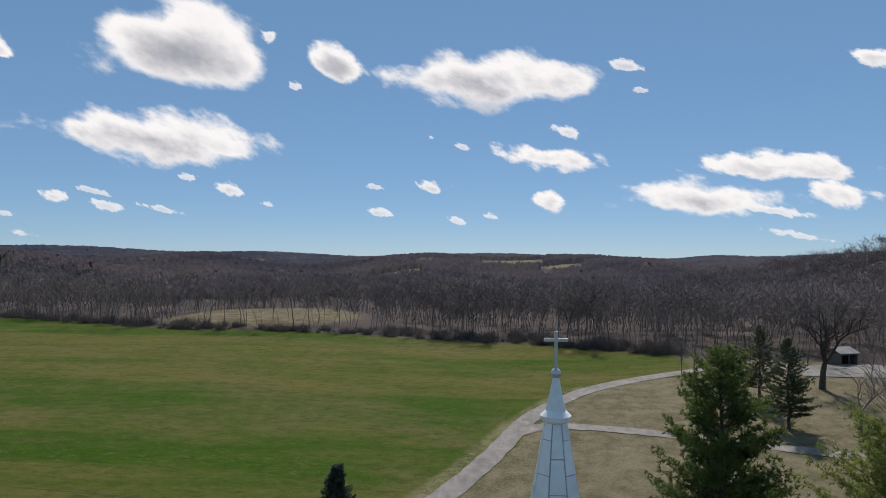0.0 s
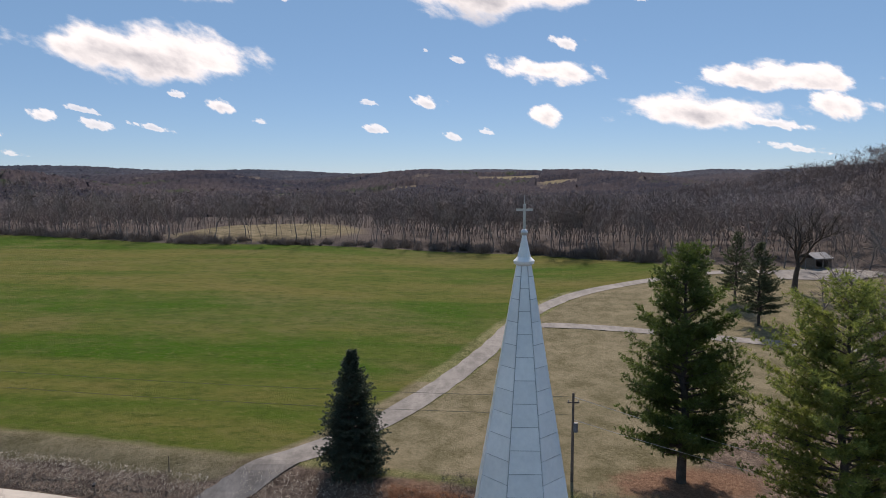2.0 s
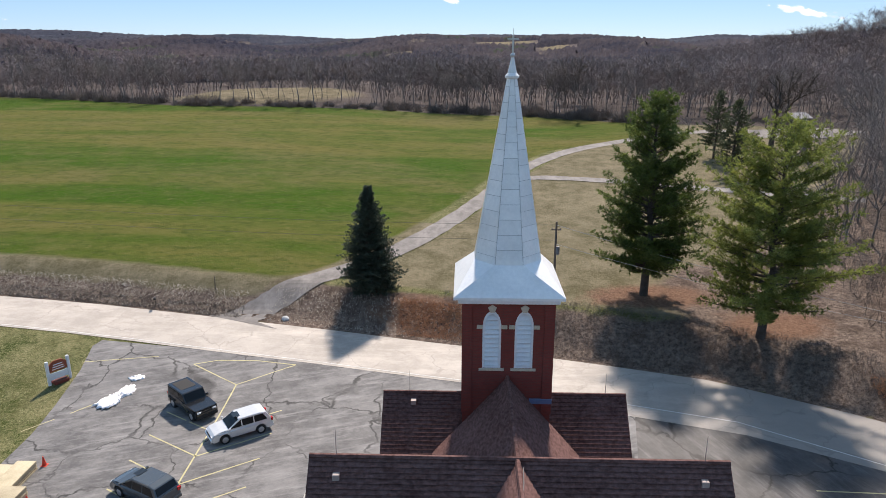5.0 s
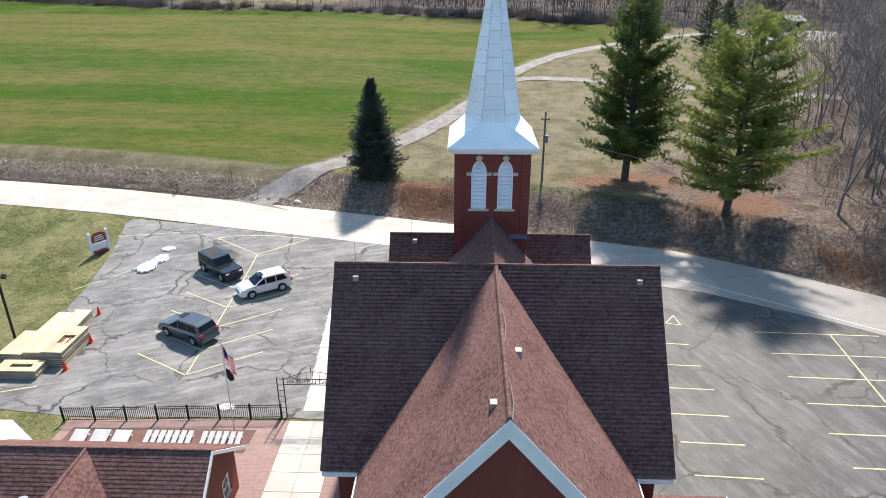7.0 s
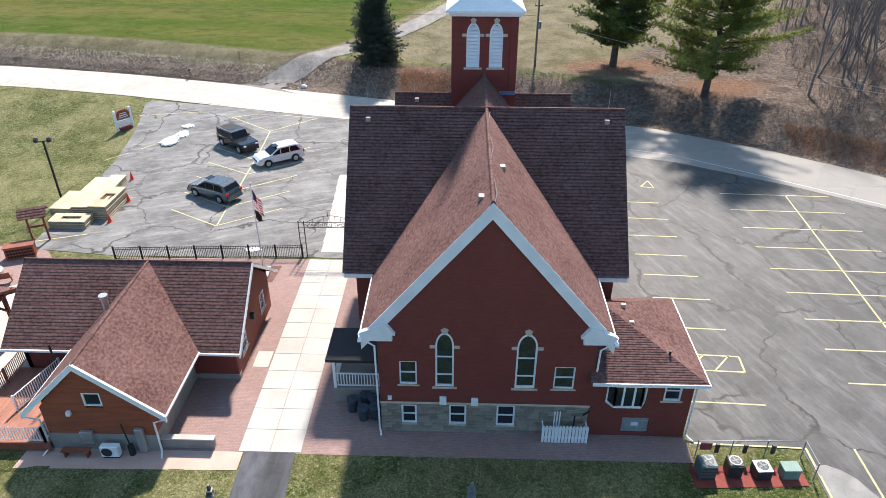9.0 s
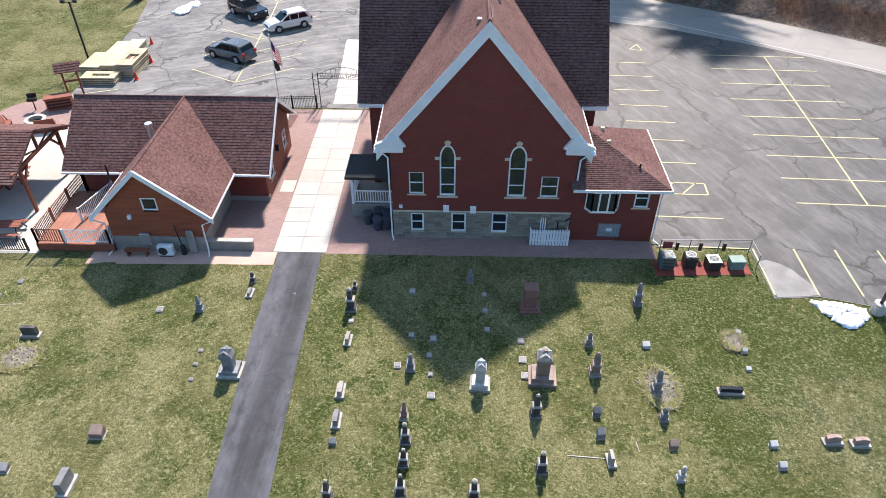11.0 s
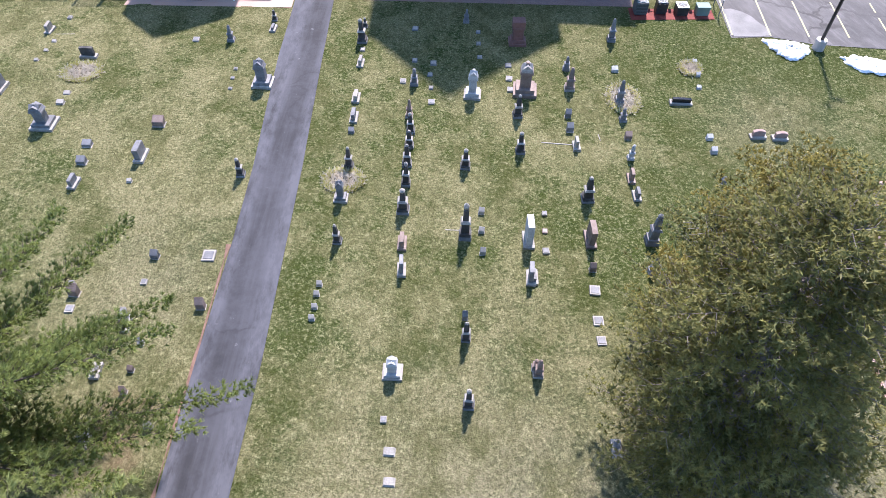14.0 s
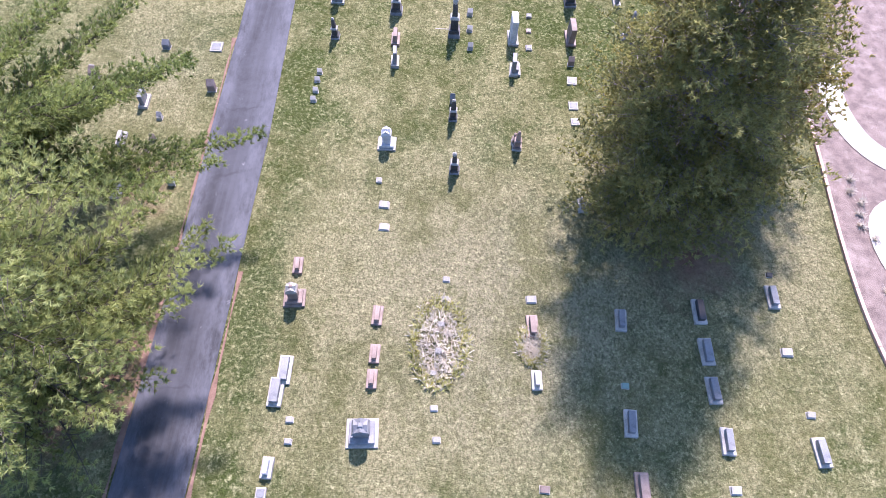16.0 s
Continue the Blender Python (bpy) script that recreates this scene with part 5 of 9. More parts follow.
# ---- vehicles ----
car_glass = plain("tinted_car_glass", (0.008, 0.010, 0.012), 0.12)
car_glass.node_tree.nodes["Principled BSDF"].inputs["Specular IOR Level"].default_value = 0.25


def car(label, at, rz, L, W, H, wb, paint, boxy=False):
    """A car facing +x, its wheels on z = 0."""
    body_paint = plain("car_paint", paint, 0.22, 0.35, 0.8)
    c = thing("car", label, "car", at, rz, "parked cars")
    hood, belt = H * (0.60 if boxy else 0.56), H * 0.62
    f, r = L / 2, -L / 2
    if boxy:
        side = [(r, 0.5), (r, hood + 0.05), (f * 0.22, hood + 0.05), (f * 0.95, hood - 0.05), (f, 0.7), (f, 0.5)]
        cab = [(r + 0.05, hood), (r + 0.12, H), (f * 0.12, H), (f * 0.32, hood)]
    else:
        side = [(r, 0.42), (r - 0.02, 0.75), (r + 0.08, belt), (f * 0.42, hood + 0.12), (f * 0.7, hood + 0.06), (f * 0.9, hood - 0.04), (f * 0.985, hood - 0.2), (f, 0.6), (f - 0.03, 0.42), (f - 0.1, 0.3), (r + 0.1, 0.3)]
        cab = [(r + 0.1, belt - 0.02), (r + 0.42, H - 0.08), (r + 0.9, H), (f * 0.06, H - 0.02), (f * 0.5, hood + 0.06)]
    R = 0.40 if boxy else 0.35
    # the sill line rises over each wheel
    low = side[-1][1] if side[-1][1] < 0.4 else 0.42
    side = [p for p in side if p[1] > low + 0.01]
    base = [(f - 0.1, low)]
    for wx in (wb / 2, -wb / 2):
        base += [(wx + (R + 0.07) * math.cos(a_ * math.pi / 6), max(low, R + (R + 0.07) * math.sin(a_ * math.pi / 6))) for a_ in range(7)]
    side = side + base + [(r + 0.1, low)]
    bm = prism([(x, -W / 2, z) for x, z in side], (0, W, 0))
    for v in bm.verts:
        e_ = max(0.0, abs(v.co.x) / f - 0.62) / 0.38
        v.co.y *= 1 - (0.04 if boxy else 0.08) * e_ * e_
        if v.co.z > hood - 0.1 and not boxy:
            v.co.y *= 0.96
    bmesh.ops.bevel(bm, geom=[e for e in bm.edges if abs(e.verts[0].co.y - e.verts[1].co.y) < 0.01], offset=0.07, segments=2, affect="EDGES")
    body = part("body", bm, body_paint, c)
    bm = bmesh.new()
    n = len(cab)
    k = 0.94 if boxy else 0.82
    V = []
    for s in (-1, 1):
        V.append([bm.verts.new((x, s * W / 2 * (0.96 if z < H * 0.7 else k), z)) for x, z in cab])
    bm.faces.new(V[0])
    bm.faces.new(V[1][::-1])
    for i in range(n):
        bm.faces.new((V[0][i], V[1][i], V[1][(i + 1) % n], V[0][(i + 1) % n]))
    bmesh.ops.recalc_face_normals(bm, faces=bm.faces[:])
    bmesh.ops.bevel(bm, geom=bm.edges[:], offset=0.04, segments=1, affect="EDGES")
    part("cabin", bm, body_paint, c)
    # glazing
    def at_z(t):
        return hood + (H - hood) * t
    zb, zt = belt + 0.04 if not boxy else hood + 0.08, H - 0.13
    for s in (-1, 1):
        y0, y1 = s * (W / 2 * 0.955 + 0.008), s * (W / 2 * (k + 0.02) + 0.012)
        xr0, xr1 = cab[0][0] + 0.3, cab[1][0] + (0.12 if boxy else 0.3)
        xf0, xf1 = cab[-1][0] - 0.2, cab[-2][0] - 0.05
        m1, m2 = xr0 + (xf0 - xr0) * 0.36, xr0 + (xf0 - xr0) * 0.68
        for a0, a1, c0, c1 in ((xr0, xr1, m1 - 0.04, m1 - 0.04), (m1 + 0.04, m1 + 0.04, m2 - 0.04, m2 - 0.04), (m2 + 0.04, m2 + 0.04, xf0, xf1)):
            part("side_window", prism([(a0, y0, zb), (c0, y0, zb), (c1, y1, zt), (a1, y1, zt)], (0, -s * 0.02, 0)), car_glass, c)
        part("mirror", box(xf0 - 0.05, xf0 + 0.1, min(s * W / 2, s * (W / 2 + 0.17)), max(s * W / 2, s * (W / 2 + 0.17)), belt + 0.02, belt + 0.18, 0.02), body_paint, c)
        part("headlight", box(f - 0.26, f - 0.01, min(s * (W / 2 - 0.46), s * (W / 2 - 0.13)), max(s * (W / 2 - 0.46), s * (W / 2 - 0.13)), hood - 0.32, hood - 0.17, 0.03), plain("lamp_glass", (0.7, 0.72, 0.75), 0.1), c)
        part("tail_light", box(r - 0.015, r + 0.12, min(s * (W / 2 - 0.3), s * (W / 2 - 0.03)), max(s * (W / 2 - 0.3), s * (W / 2 - 0.03)), belt - 0.22, belt + 0.02, 0.02), plain("red_lens", (0.5, 0.02, 0.02), 0.2), c)
    (xa, za), (xb, zb_) = cab[-1], cab[-2]
    def pane(name, x0, z0, x1, z1, w0, w1, push):
        part(name, prism([(x0 + push, -w0, z0), (x0 + push, w0, z0), (x1 + push, w1, z1), (x1 + push, -w1, z1)], (-0.02, 0, 0)), car_glass, c)
    t0, t1 = 0.14, 0.9
    pane("windscreen", xa + (xb - xa) * t0, za + (zb_ - za) * t0, xa + (xb - xa) * t1, za + (zb_ - za) * t1, W * 0.42, W / 2 * (k - 0.06), 0.025)
    (xa, za), (xb, zb_) = cab[0], cab[1]
    pane("rear_window", xa + (xb - xa) * 0.25, za + (zb_ - za) * 0.25, xa + (xb - xa) * t1, za + (zb_ - za) * t1, W * 0.40, W / 2 * (k - 0.08), -0.012)
    part("sunroof" if not boxy else "roof_panel", box(0.0 if not boxy else r + 0.35, 0.5 if not boxy else -0.35, -0.36 if not boxy else -0.62, 0.36 if not boxy else 0.62, H - 0.01, H + 0.012, 0.01), glass if not boxy else rubber, c)
    part("bumper", box(f - 0.1, f + 0.07, -W / 2 + 0.08, W / 2 - 0.08, 0.34, 0.6, 0.04), rubber if boxy else body_paint, c)
    part("bumper", box(r - 0.07, r + 0.1, -W / 2 + 0.08, W / 2 - 0.08, 0.34, 0.6, 0.04), rubber if boxy else body_paint, c)
    part("grille", box(f - 0.02, f + 0.02, -0.45, 0.45, hood - 0.36, hood - 0.18, 0.01), rubber, c)
    for x in (-wb / 2, wb / 2):
        for s in (-1, 1):
            y = s * (W / 2 - 0.11)
            bm = bmesh.new()
            add_tube(bm, (x, y - 0.12, R), (x, y + 0.12, R), R, R, 20)
            wheel = part("wheel", bm, rubber, c)
            part("rim", tube((x, y + s * 0.115, R), (x, y + s * 0.13, R), R * 0.66, R * 0.6, 12), chrome, wheel)
    if boxy:
        part("spare_wheel", tube((r - 0.02, 0, 0.95), (r - 0.24, 0, 0.95), R, R, 18), rubber, c)
        for s in (-1, 1):
            for x in (-wb / 2, wb / 2):
                part("fender", box(x - 0.55, x + 0.55, min(s * (W / 2 - 0.2), s * (W / 2 + 0.1)), max(s * (W / 2 - 0.2), s * (W / 2 + 0.1)), 0.82, 0.92, 0.03), rubber, c)
    return c


car("dark grey sport utility vehicle parked across the yellow lines", (-22.23, 26.2, 0.03), 152.5, 4.7, 1.84, 1.7, 2.75, (0.075, 0.09, 0.10))
car("white compact sport utility vehicle with a glass sunroof", (-18.54, 33.64, 0.03), 214.9, 4.53, 1.82, 1.66, 2.65, (0.72, 0.72, 0.71))
car("black boxy off-road vehicle with a soft top", (-23.3, 36.8, 0.05), -41, 4.6, 1.85, 1.83, 2.95, (0.012, 0.013, 0.015), True)

# ---- lumber and cones ----
def lumber_stack(x0, x1, y0, y1, layers, hole, label="stack of pale timber wall panels on the asphalt"):
    st = thing("lumber_stack", label, "lumber stack", ((x0 + x1) / 2, (y0 + y1) / 2, 0.03), random.uniform(-2, 2), "lumber stacks")
    a, c = (x1 - x0) / 2, (y1 - y0) / 2
    for i in range(layers):
        z = i * 0.17
        j = random.uniform(-0.03, 0.03)
        bm = bmesh.new()
        if i == layers - 1 and hole:
            hx, hy = a * 0.45, c * 0.3
            add_box(bm, -a + j, -hx, -c, c, z, z + 0.11)
            add_box(bm, hx + 0.2, a + j, -c, c, z, z + 0.11)
            add_box(bm, -hx, hx + 0.2, -c, -hy, z, z + 0.11)
            add_box(bm, -hx, hx + 0.2, hy, c, z, z + 0.11)
        else:
            add_box(bm, -a + j, a + j, -c, c, z, z + 0.11)
        part("panel", bm, lumber, st)
        bm = bmesh.new()
        for k in range(4):
            x = -a + 0.1 + k * (2 * a - 0.2) / 3
            add_box(bm, x - 0.04, x + 0.04, -c + 0.05, c - 0.05, z + 0.11, z + 0.17)
        if i < layers - 1:
            part("spacer", bm, timber, st)
        else:
            bm.free()
    return st


lumber_stack(-33.4, -30.5, 20.2, 21.6, 4, True)
lumber_stack(-34.2, -32.5, 22.0, 25.2, 5, False)
lumber_stack(-32.4, -31.0, 22.0, 25.2, 6, False)
lumber_stack(-30.9, -29.4, 21.8, 25.4, 7, True)
lumber_stack(-33.6, -32.3, 25.6, 28.6, 3, False, "stack of weathered white boards on the asphalt")
lumber_stack(-32.2, -30.9, 25.6, 28.8, 4, False)


def cone(x, y):
    c = thing("traffic_cone", "small red-orange plastic traffic cone", "traffic cone", (x, y, 0.03), 0, "traffic cones")
    bm = bmesh.new()
    add_frustum(bm, 14, 0.16, 0.03, 0.04, 0.72)
    part("body", bm, red_plastic, c)
    part("base", box(-0.2, 0.2, -0.2, 0.2, 0, 0.04, 0.01), red_plastic, c)
    return c


for p in ((-30.7, 29.2), (-29.2, 25.0), (-29.15, 21.4)):
    cone(*p)

# ---- fence, gate, flag ----
fence = thing("iron_fence", "low black iron picket fence beside the lot", "fence")
fa, fb = Vector((-26.2, 15.85, 0)), Vector((-12.75, 16.6, 0))
n = 8
for i in range(n):
    p = fa.lerp(fb, i / (n - 1))
    part("post", box(p.x - 0.05, p.x + 0.05, p.y - 0.05, p.y + 0.05, 0, 1.15), black_iron, fence)
for z in (0.12, 0.85, 1.0):
    part("rail", tube(fa + Vector((0, 0, z)), fb + Vector((0, 0, z)), 0.022, 0.022, 4), black_iron, fence)
pk = bmesh.new()
add_box(pk, -0.012, 0.012, -0.012, 0.012, 0.05, 1.06)
pk_me = bpy.data.meshes.new("picket")
pk.to_mesh(pk_me)
pk.free()
pk_me.materials.append(black_iron)
for i in range(112):
    o = new("picket", pk_me)
    o.parent = fence
    o.matrix_basis = Matrix.Translation(fa.lerp(fb, (i + 0.5) / 112))

gate = thing("gate_arch", "black iron gate arch with lettering over the walk", "gate arch", (0, 16.75, 0))
for x in (-12.85, -12.45, -8.95, -8.55):
    part("post", tube((x, 0, 0), (x, 0, 2.95), 0.035, 0.035, 6), black_iron, gate)
for xs in ((-12.85, -12.45), (-8.95, -8.55)):
    for i in range(7):
        part("rung", tube((xs[0], 0, 0.3 + i * 0.42), (xs[1], 0, 0.3 + i * 0.42), 0.02, 0.02, 5), black_iron, gate)
for z in (2.45, 2.85):
    part("crossbar", tube((-12.45, 0, z), (-8.95, 0, z), 0.03, 0.03, 5), black_iron, gate)
bm = bmesh.new()
for i in range(9):
    a, c = -12.2 + i * 0.4, -11.8 + i * 0.4
    za, zc = 2.9 + 0.5 * math.sin(max(0, min(1, (a + 12.2) / 3.4)) * math.pi), 2.9 + 0.5 * math.sin(max(0, min(1, (c + 12.2) / 3.4)) * math.pi)
    add_tube(bm, (a, 0, za), (min(c, -8.9), 0, zc), 0.018, 0.018, 4)
    add_tube(bm, (a, 0, 2.85), (a, 0, za), 0.012, 0.012, 4)
part("scrollwork", bm, black_iron, gate)
part("cross", prism([(-10.72, -0.02, 3.3), (-10.68, -0.02, 3.3), (-10.68, -0.02, 3.75), (-10.72, -0.02, 3.75)], (0, 0.03, 0)), black_iron, gate)
fc = bpy.data.curves.new("lettering", "FONT")
fc.body, fc.size, fc.extrude, fc.align_x = "MONT LUTHERAN", 0.36, 0.012, "CENTER"
letters = new("lettering", fc)
dg = bpy.context.evaluated_depsgraph_get()
me = bpy.data.meshes.new_from_object(letters.evaluated_get(dg))
bpy.data.objects.remove(letters)
me.materials.clear()
me.materials.append(black_iron)
letters = new("lettering", me)
letters.parent = gate
letters.matrix_basis = pose(-10.75, 0, 2.53, 90, 0, 180)
for i in range(3):
    part("bar", box(-9.25 + i * 0.1, -9.2 + i * 0.1, -0.01, 0.01, 2.52, 2.78), black_iron, gate)

pole = thing("flagpole", "white flagpole with a hanging striped flag", "flagpole", (-15.3, 15.2, 0))
part("pole", tube((0, 0, 0), (0, 0, 6.5), 0.05, 0.03, 8), white_paint, pole)
bm = bmesh.new()
bmesh.ops.create_uvsphere(bm, u_segments=10, v_segments=8, radius=0.08, matrix=Matrix.Translation((0, 0, 6.55)))
part("finial", bm, chrome, pole)
fl, nt, b = nodes_of("flag_cloth")
tc = nt.nodes.new("ShaderNodeTexCoord")
sep = nt.nodes.new("ShaderNodeSeparateXYZ")
nt.links.new(tc.outputs["UV"], sep.inputs[0])
stripe = maths(nt, "GREATER_THAN", maths(nt, "FRACT", maths(nt, "MULTIPLY", sep.outputs["Y"], 6.5)), 0.5)
canton = maths(nt, "MULTIPLY", maths(nt, "GREATER_THAN", sep.outputs["Y"], 0.46), maths(nt, "LESS_THAN", sep.outputs["X"], 0.4))
nt.links.new(mix(nt, canton, mix(nt, stripe, (0.75, 0.74, 0.72), (0.45, 0.03, 0.04)), (0.03, 0.04, 0.13)), b.inputs["Base Color"])
b.inputs["Roughness"].default_value = 0.8
bm = bmesh.new()
uvl = bm.loops.layers.uv.new("UVMap")
NU, NV = 16, 8
grid = [[None] * (NV + 1) for _ in range(NU + 1)]
uvs = {}
for i in range(NU + 1):
    for j in range(NV + 1):
        u, v = i / NU, j / NV
        fold = 0.16 * math.sin(u * 9 + v) * u
        p = Vector((0.06 + u * 0.62, -0.1 * u + fold, 6.15 - 1.25 * (1 - v) * (1 - 0.1 * u) - 1.05 * u ** 0.9))
        grid[i][j] = bm.verts.new(p)
        uvs[grid[i][j]] = (u, v)
for i in range(NU):
    for j in range(NV):
        f = bm.faces.new((grid[i][j], grid[i + 1][j], grid[i + 1][j + 1], grid[i][j + 1]))
        f.smooth = True
        for l in f.loops:
            l[uvl].uv = uvs[l.vert]
bmesh.ops.solidify(bm, geom=bm.faces[:], thickness=0.01)
part("flag", bm, fl, pole, "red and white striped flag with a blue corner")
part("second_flag", prism([(0.05, 0, 4.6), (0.4, 0.05, 4.35), (0.45, 0.05, 3.75), (0.2, 0.0, 3.7), (0.05, 0, 4.0)], (0, 0.02, 0)), rubber, pole, "small dark flag")

# memorial stones in the paved garden
sheet("memorial_bed", [(-25.5, 13.2), (-14.2, 13.3), (-14.0, 15.4), (-25.3, 15.3)], surface("dark_red_paver", (0.09, 0.045, 0.038), (0.15, 0.075, 0.06), 1.5, 18, 0.9), 0.022, "dark red paved memorial garden bed", "garden bed")
def memorial(x0, x1, y):
    m = thing("memorial_stone", "flat white memorial stone in the paved garden", "memorial stone", ((x0 + x1) / 2, y, 0.02), 0, "memorial stones")
    part("tablet", prism([(-(x1 - x0) / 2, -0.5, 0.05), ((x1 - x0) / 2, -0.5, 0.05), ((x1 - x0) / 2, 0.5, 0.28), (-(x1 - x0) / 2, 0.5, 0.28)], (0, 0, 0.07)), TONES["white"], m)
    part("footing", box(-(x1 - x0) / 2 + 0.03, (x1 - x0) / 2 - 0.03, -0.45, 0.45, 0, 0.05), concrete, m)


for x0, x1 in ((-24.8, -23.9), (-23.6, -22.6), (-22.3, -21.3)):
    memorial(x0, x1, 14.25)
for i in range(7):
    memorial(-20.4 + i * 0.42, -20.1 + i * 0.42, 14.3)
for i in range(6):
    memorial(-17.0 + i * 0.42, -16.7 + i * 0.42, 14.3)

# sign by the road
sign = thing("church_sign", "brown sign board between two white posts", "sign", (-36.05, 40.4, h1(-36, 40.4)), 56)
for x in (-0.85, 0.85):
    part("post", box(x - 0.11, x + 0.11, -0.11, 0.11, 0, 2.15, 0.02), white_paint, sign)
part("board", prism([(-0.72, -0.05, 1.1), (0.72, -0.05, 1.1), (0.72, -0.05, 1.75), (0.35, -0.05, 2.05), (-0.35, -0.05, 2.05), (-0.72, -0.05, 1.75)], (0, 0.1, 0)), siding, sign, "brown wooden board")
part("lower_board", box(-0.74, 0.74, -0.04, 0.04, 0.4, 1.0, 0.01), white_paint, sign)
for i in range(3):
    part("text_bar", box(-0.5 + 0.06 * i, 0.5 - 0.06 * i, -0.065, -0.05, 1.25 + i * 0.2, 1.33 + i * 0.2), white_paint, sign)
part("planter", box(-0.6, 0.6, -0.4, 0.4, 0, 0.3, 0.04), brick, sign)


def light_pole(x, y, h, rz, base):
    z = h1(x, y)
    p = thing("light_pole", "tall black pole with two floodlights", "light pole", (x, y, z), rz, "light poles")
    if base:
        bm = bmesh.new()
        add_frustum(bm, 18, 0.36, 0.33, 0, 0.65)
        part("base", bm, concrete, p, "round concrete base")
    part("pole", box(-0.07, 0.07, -0.07, 0.07, 0.0, h), black_iron, p)
    part("arm", tube((-0.55, 0, h - 0.05), (0.55, 0, h - 0.05), 0.03, 0.03, 6), black_iron, p)
    for x_ in (-0.5, 0.5):
        bm = box(-0.17, 0.17, -0.22, 0.12, -0.13, 0.13, 0.05)
        bm.transform(Matrix.Translation((x_, -0.05, h + 0.12)) @ Matrix.Rotation(radians(35), 4, "X"))
        part("floodlight", bm, black_iron, p)


light_pole(-34.65, 24.65, 5.5, 10, False)
light_pole(21.0, -5.75, 5.6, 30, True)

# ---- cooling units behind a wire fence ----
sheet("unit_pad", [(9.9, -3.25), (15.3, -2.95), (15.3, -1.9), (9.9, -1.9)], brick, 0.03, "red brick pad under the cooling units", "pad")
case = surface("painted_sheet_metal", (0.09, 0.12, 0.13), (0.14, 0.17, 0.18), 2, 20, 0.5, metal=0.3)
case_dark = surface("dark_sheet_metal", (0.03, 0.03, 0.032), (0.05, 0.05, 0.052), 2, 20, 0.5, metal=0.3)
case_green = surface("green_sheet_metal", (0.12, 0.2, 0.17), (0.17, 0.26, 0.22), 2, 20, 0.6)
def cooler(x, y, w, h, m, label, rim, plate=None):
    c = thing("cooling_unit", label, "cooling unit", (x, y, 0.0), random.uniform(-4, 4), "cooling units")
    part("case", box(-w / 2, w / 2, -w / 2, w / 2, 0.04, h, 0.05), m, c)
    for i in range(int(h / 0.11)):
        z = 0.12 + i * 0.105
        part("louvre", box(-w / 2 + 0.04, w / 2 - 0.04, -w / 2 - 0.012, -w / 2, z, z + 0.035), case_dark, c)
    bm = bmesh.new()
    add_frustum(bm, 24, w * 0.42, w * 0.42, h, h + 0.03)
    top = part("fan_ring", bm, rim, c)
    if plate:
        part("top_plate", box(-w / 2 + 0.01, w / 2 - 0.01, -w / 2 + 0.01, w / 2 - 0.01, h, h + 0.02, 0.005), plate, c, "pale top plate")
    bm = bmesh.new()
    add_frustum(bm, 24, w * 0.36, w * 0.36, h + 0.03, h + 0.036)
    part("fan_well", bm, case_dark, top)
    bm = bmesh.new()
    for i in range(4):
        add_box(bm, 0.04, w * 0.3, -0.035, 0.035, h + 0.036, h + 0.044, Matrix.Rotation(i * math.pi / 2 + 0.4, 4, "Z"))
    add_frustum(bm, 10, 0.07, 0.07, h + 0.036, h + 0.06)
    part("fan_blade_set", bm, case, top)


cooler(10.55, -2.35, 0.8, 0.92, case, "blue-grey steel cooling unit with a top fan", case)
cooler(11.9, -2.25, 0.7, 0.84, case_dark, "black steel cooling unit with a pale fan ring", white_paint)
cooler(13.2, -2.35, 0.76, 0.62, case_dark, "low black cooling unit with a pale top fan", white_paint, white_paint)
tb = thing("transformer_box", "green steel utility cabinet beside the cooling units", "utility box", (14.55, -2.3, 0), 2)
part("body", box(-0.4, 0.4, -0.3, 0.3, 0, 0.55, 0.03), case_green, tb)
part("lid", box(-0.43, 0.43, -0.33, 0.33, 0.55, 0.62, 0.02), case_green, tb)
dull_pipe = plain("dull_galvanised_pipe", (0.24, 0.25, 0.26), 0.6, 0.3)
wf = thing("wire_fence", "galvanised pipe fence round the cooling units", "fence")
for x, y in ((10.4, -1.3), (12.1, -1.25), (13.8, -1.2), (15.6, -1.2), (15.6, -2.6)):
    part("post", tube((x, y, 0), (x, y, 1.15), 0.03, 0.03, 6), dull_pipe, wf)
for p, q in (((10.4, -1.3), (15.6, -1.2)), ((15.6, -1.2), (15.6, -2.6))):
    part("rail", tube((*p, 1.12), (*q, 1.12), 0.025, 0.025, 6), dull_pipe, wf)
for x in (11.3, 12.65, 14.0):
    part("disconnect_box", box(x - 0.09, x + 0.09, -1.5, -1.38, 0.5, 1.05, 0.01), case_dark, wf)
part("warning_panel", box(10.5, 11.05, -1.4, -1.36, 0.6, 1.05), plain("dark_red_paint", (0.22, 0.04, 0.05), 0.6), wf)

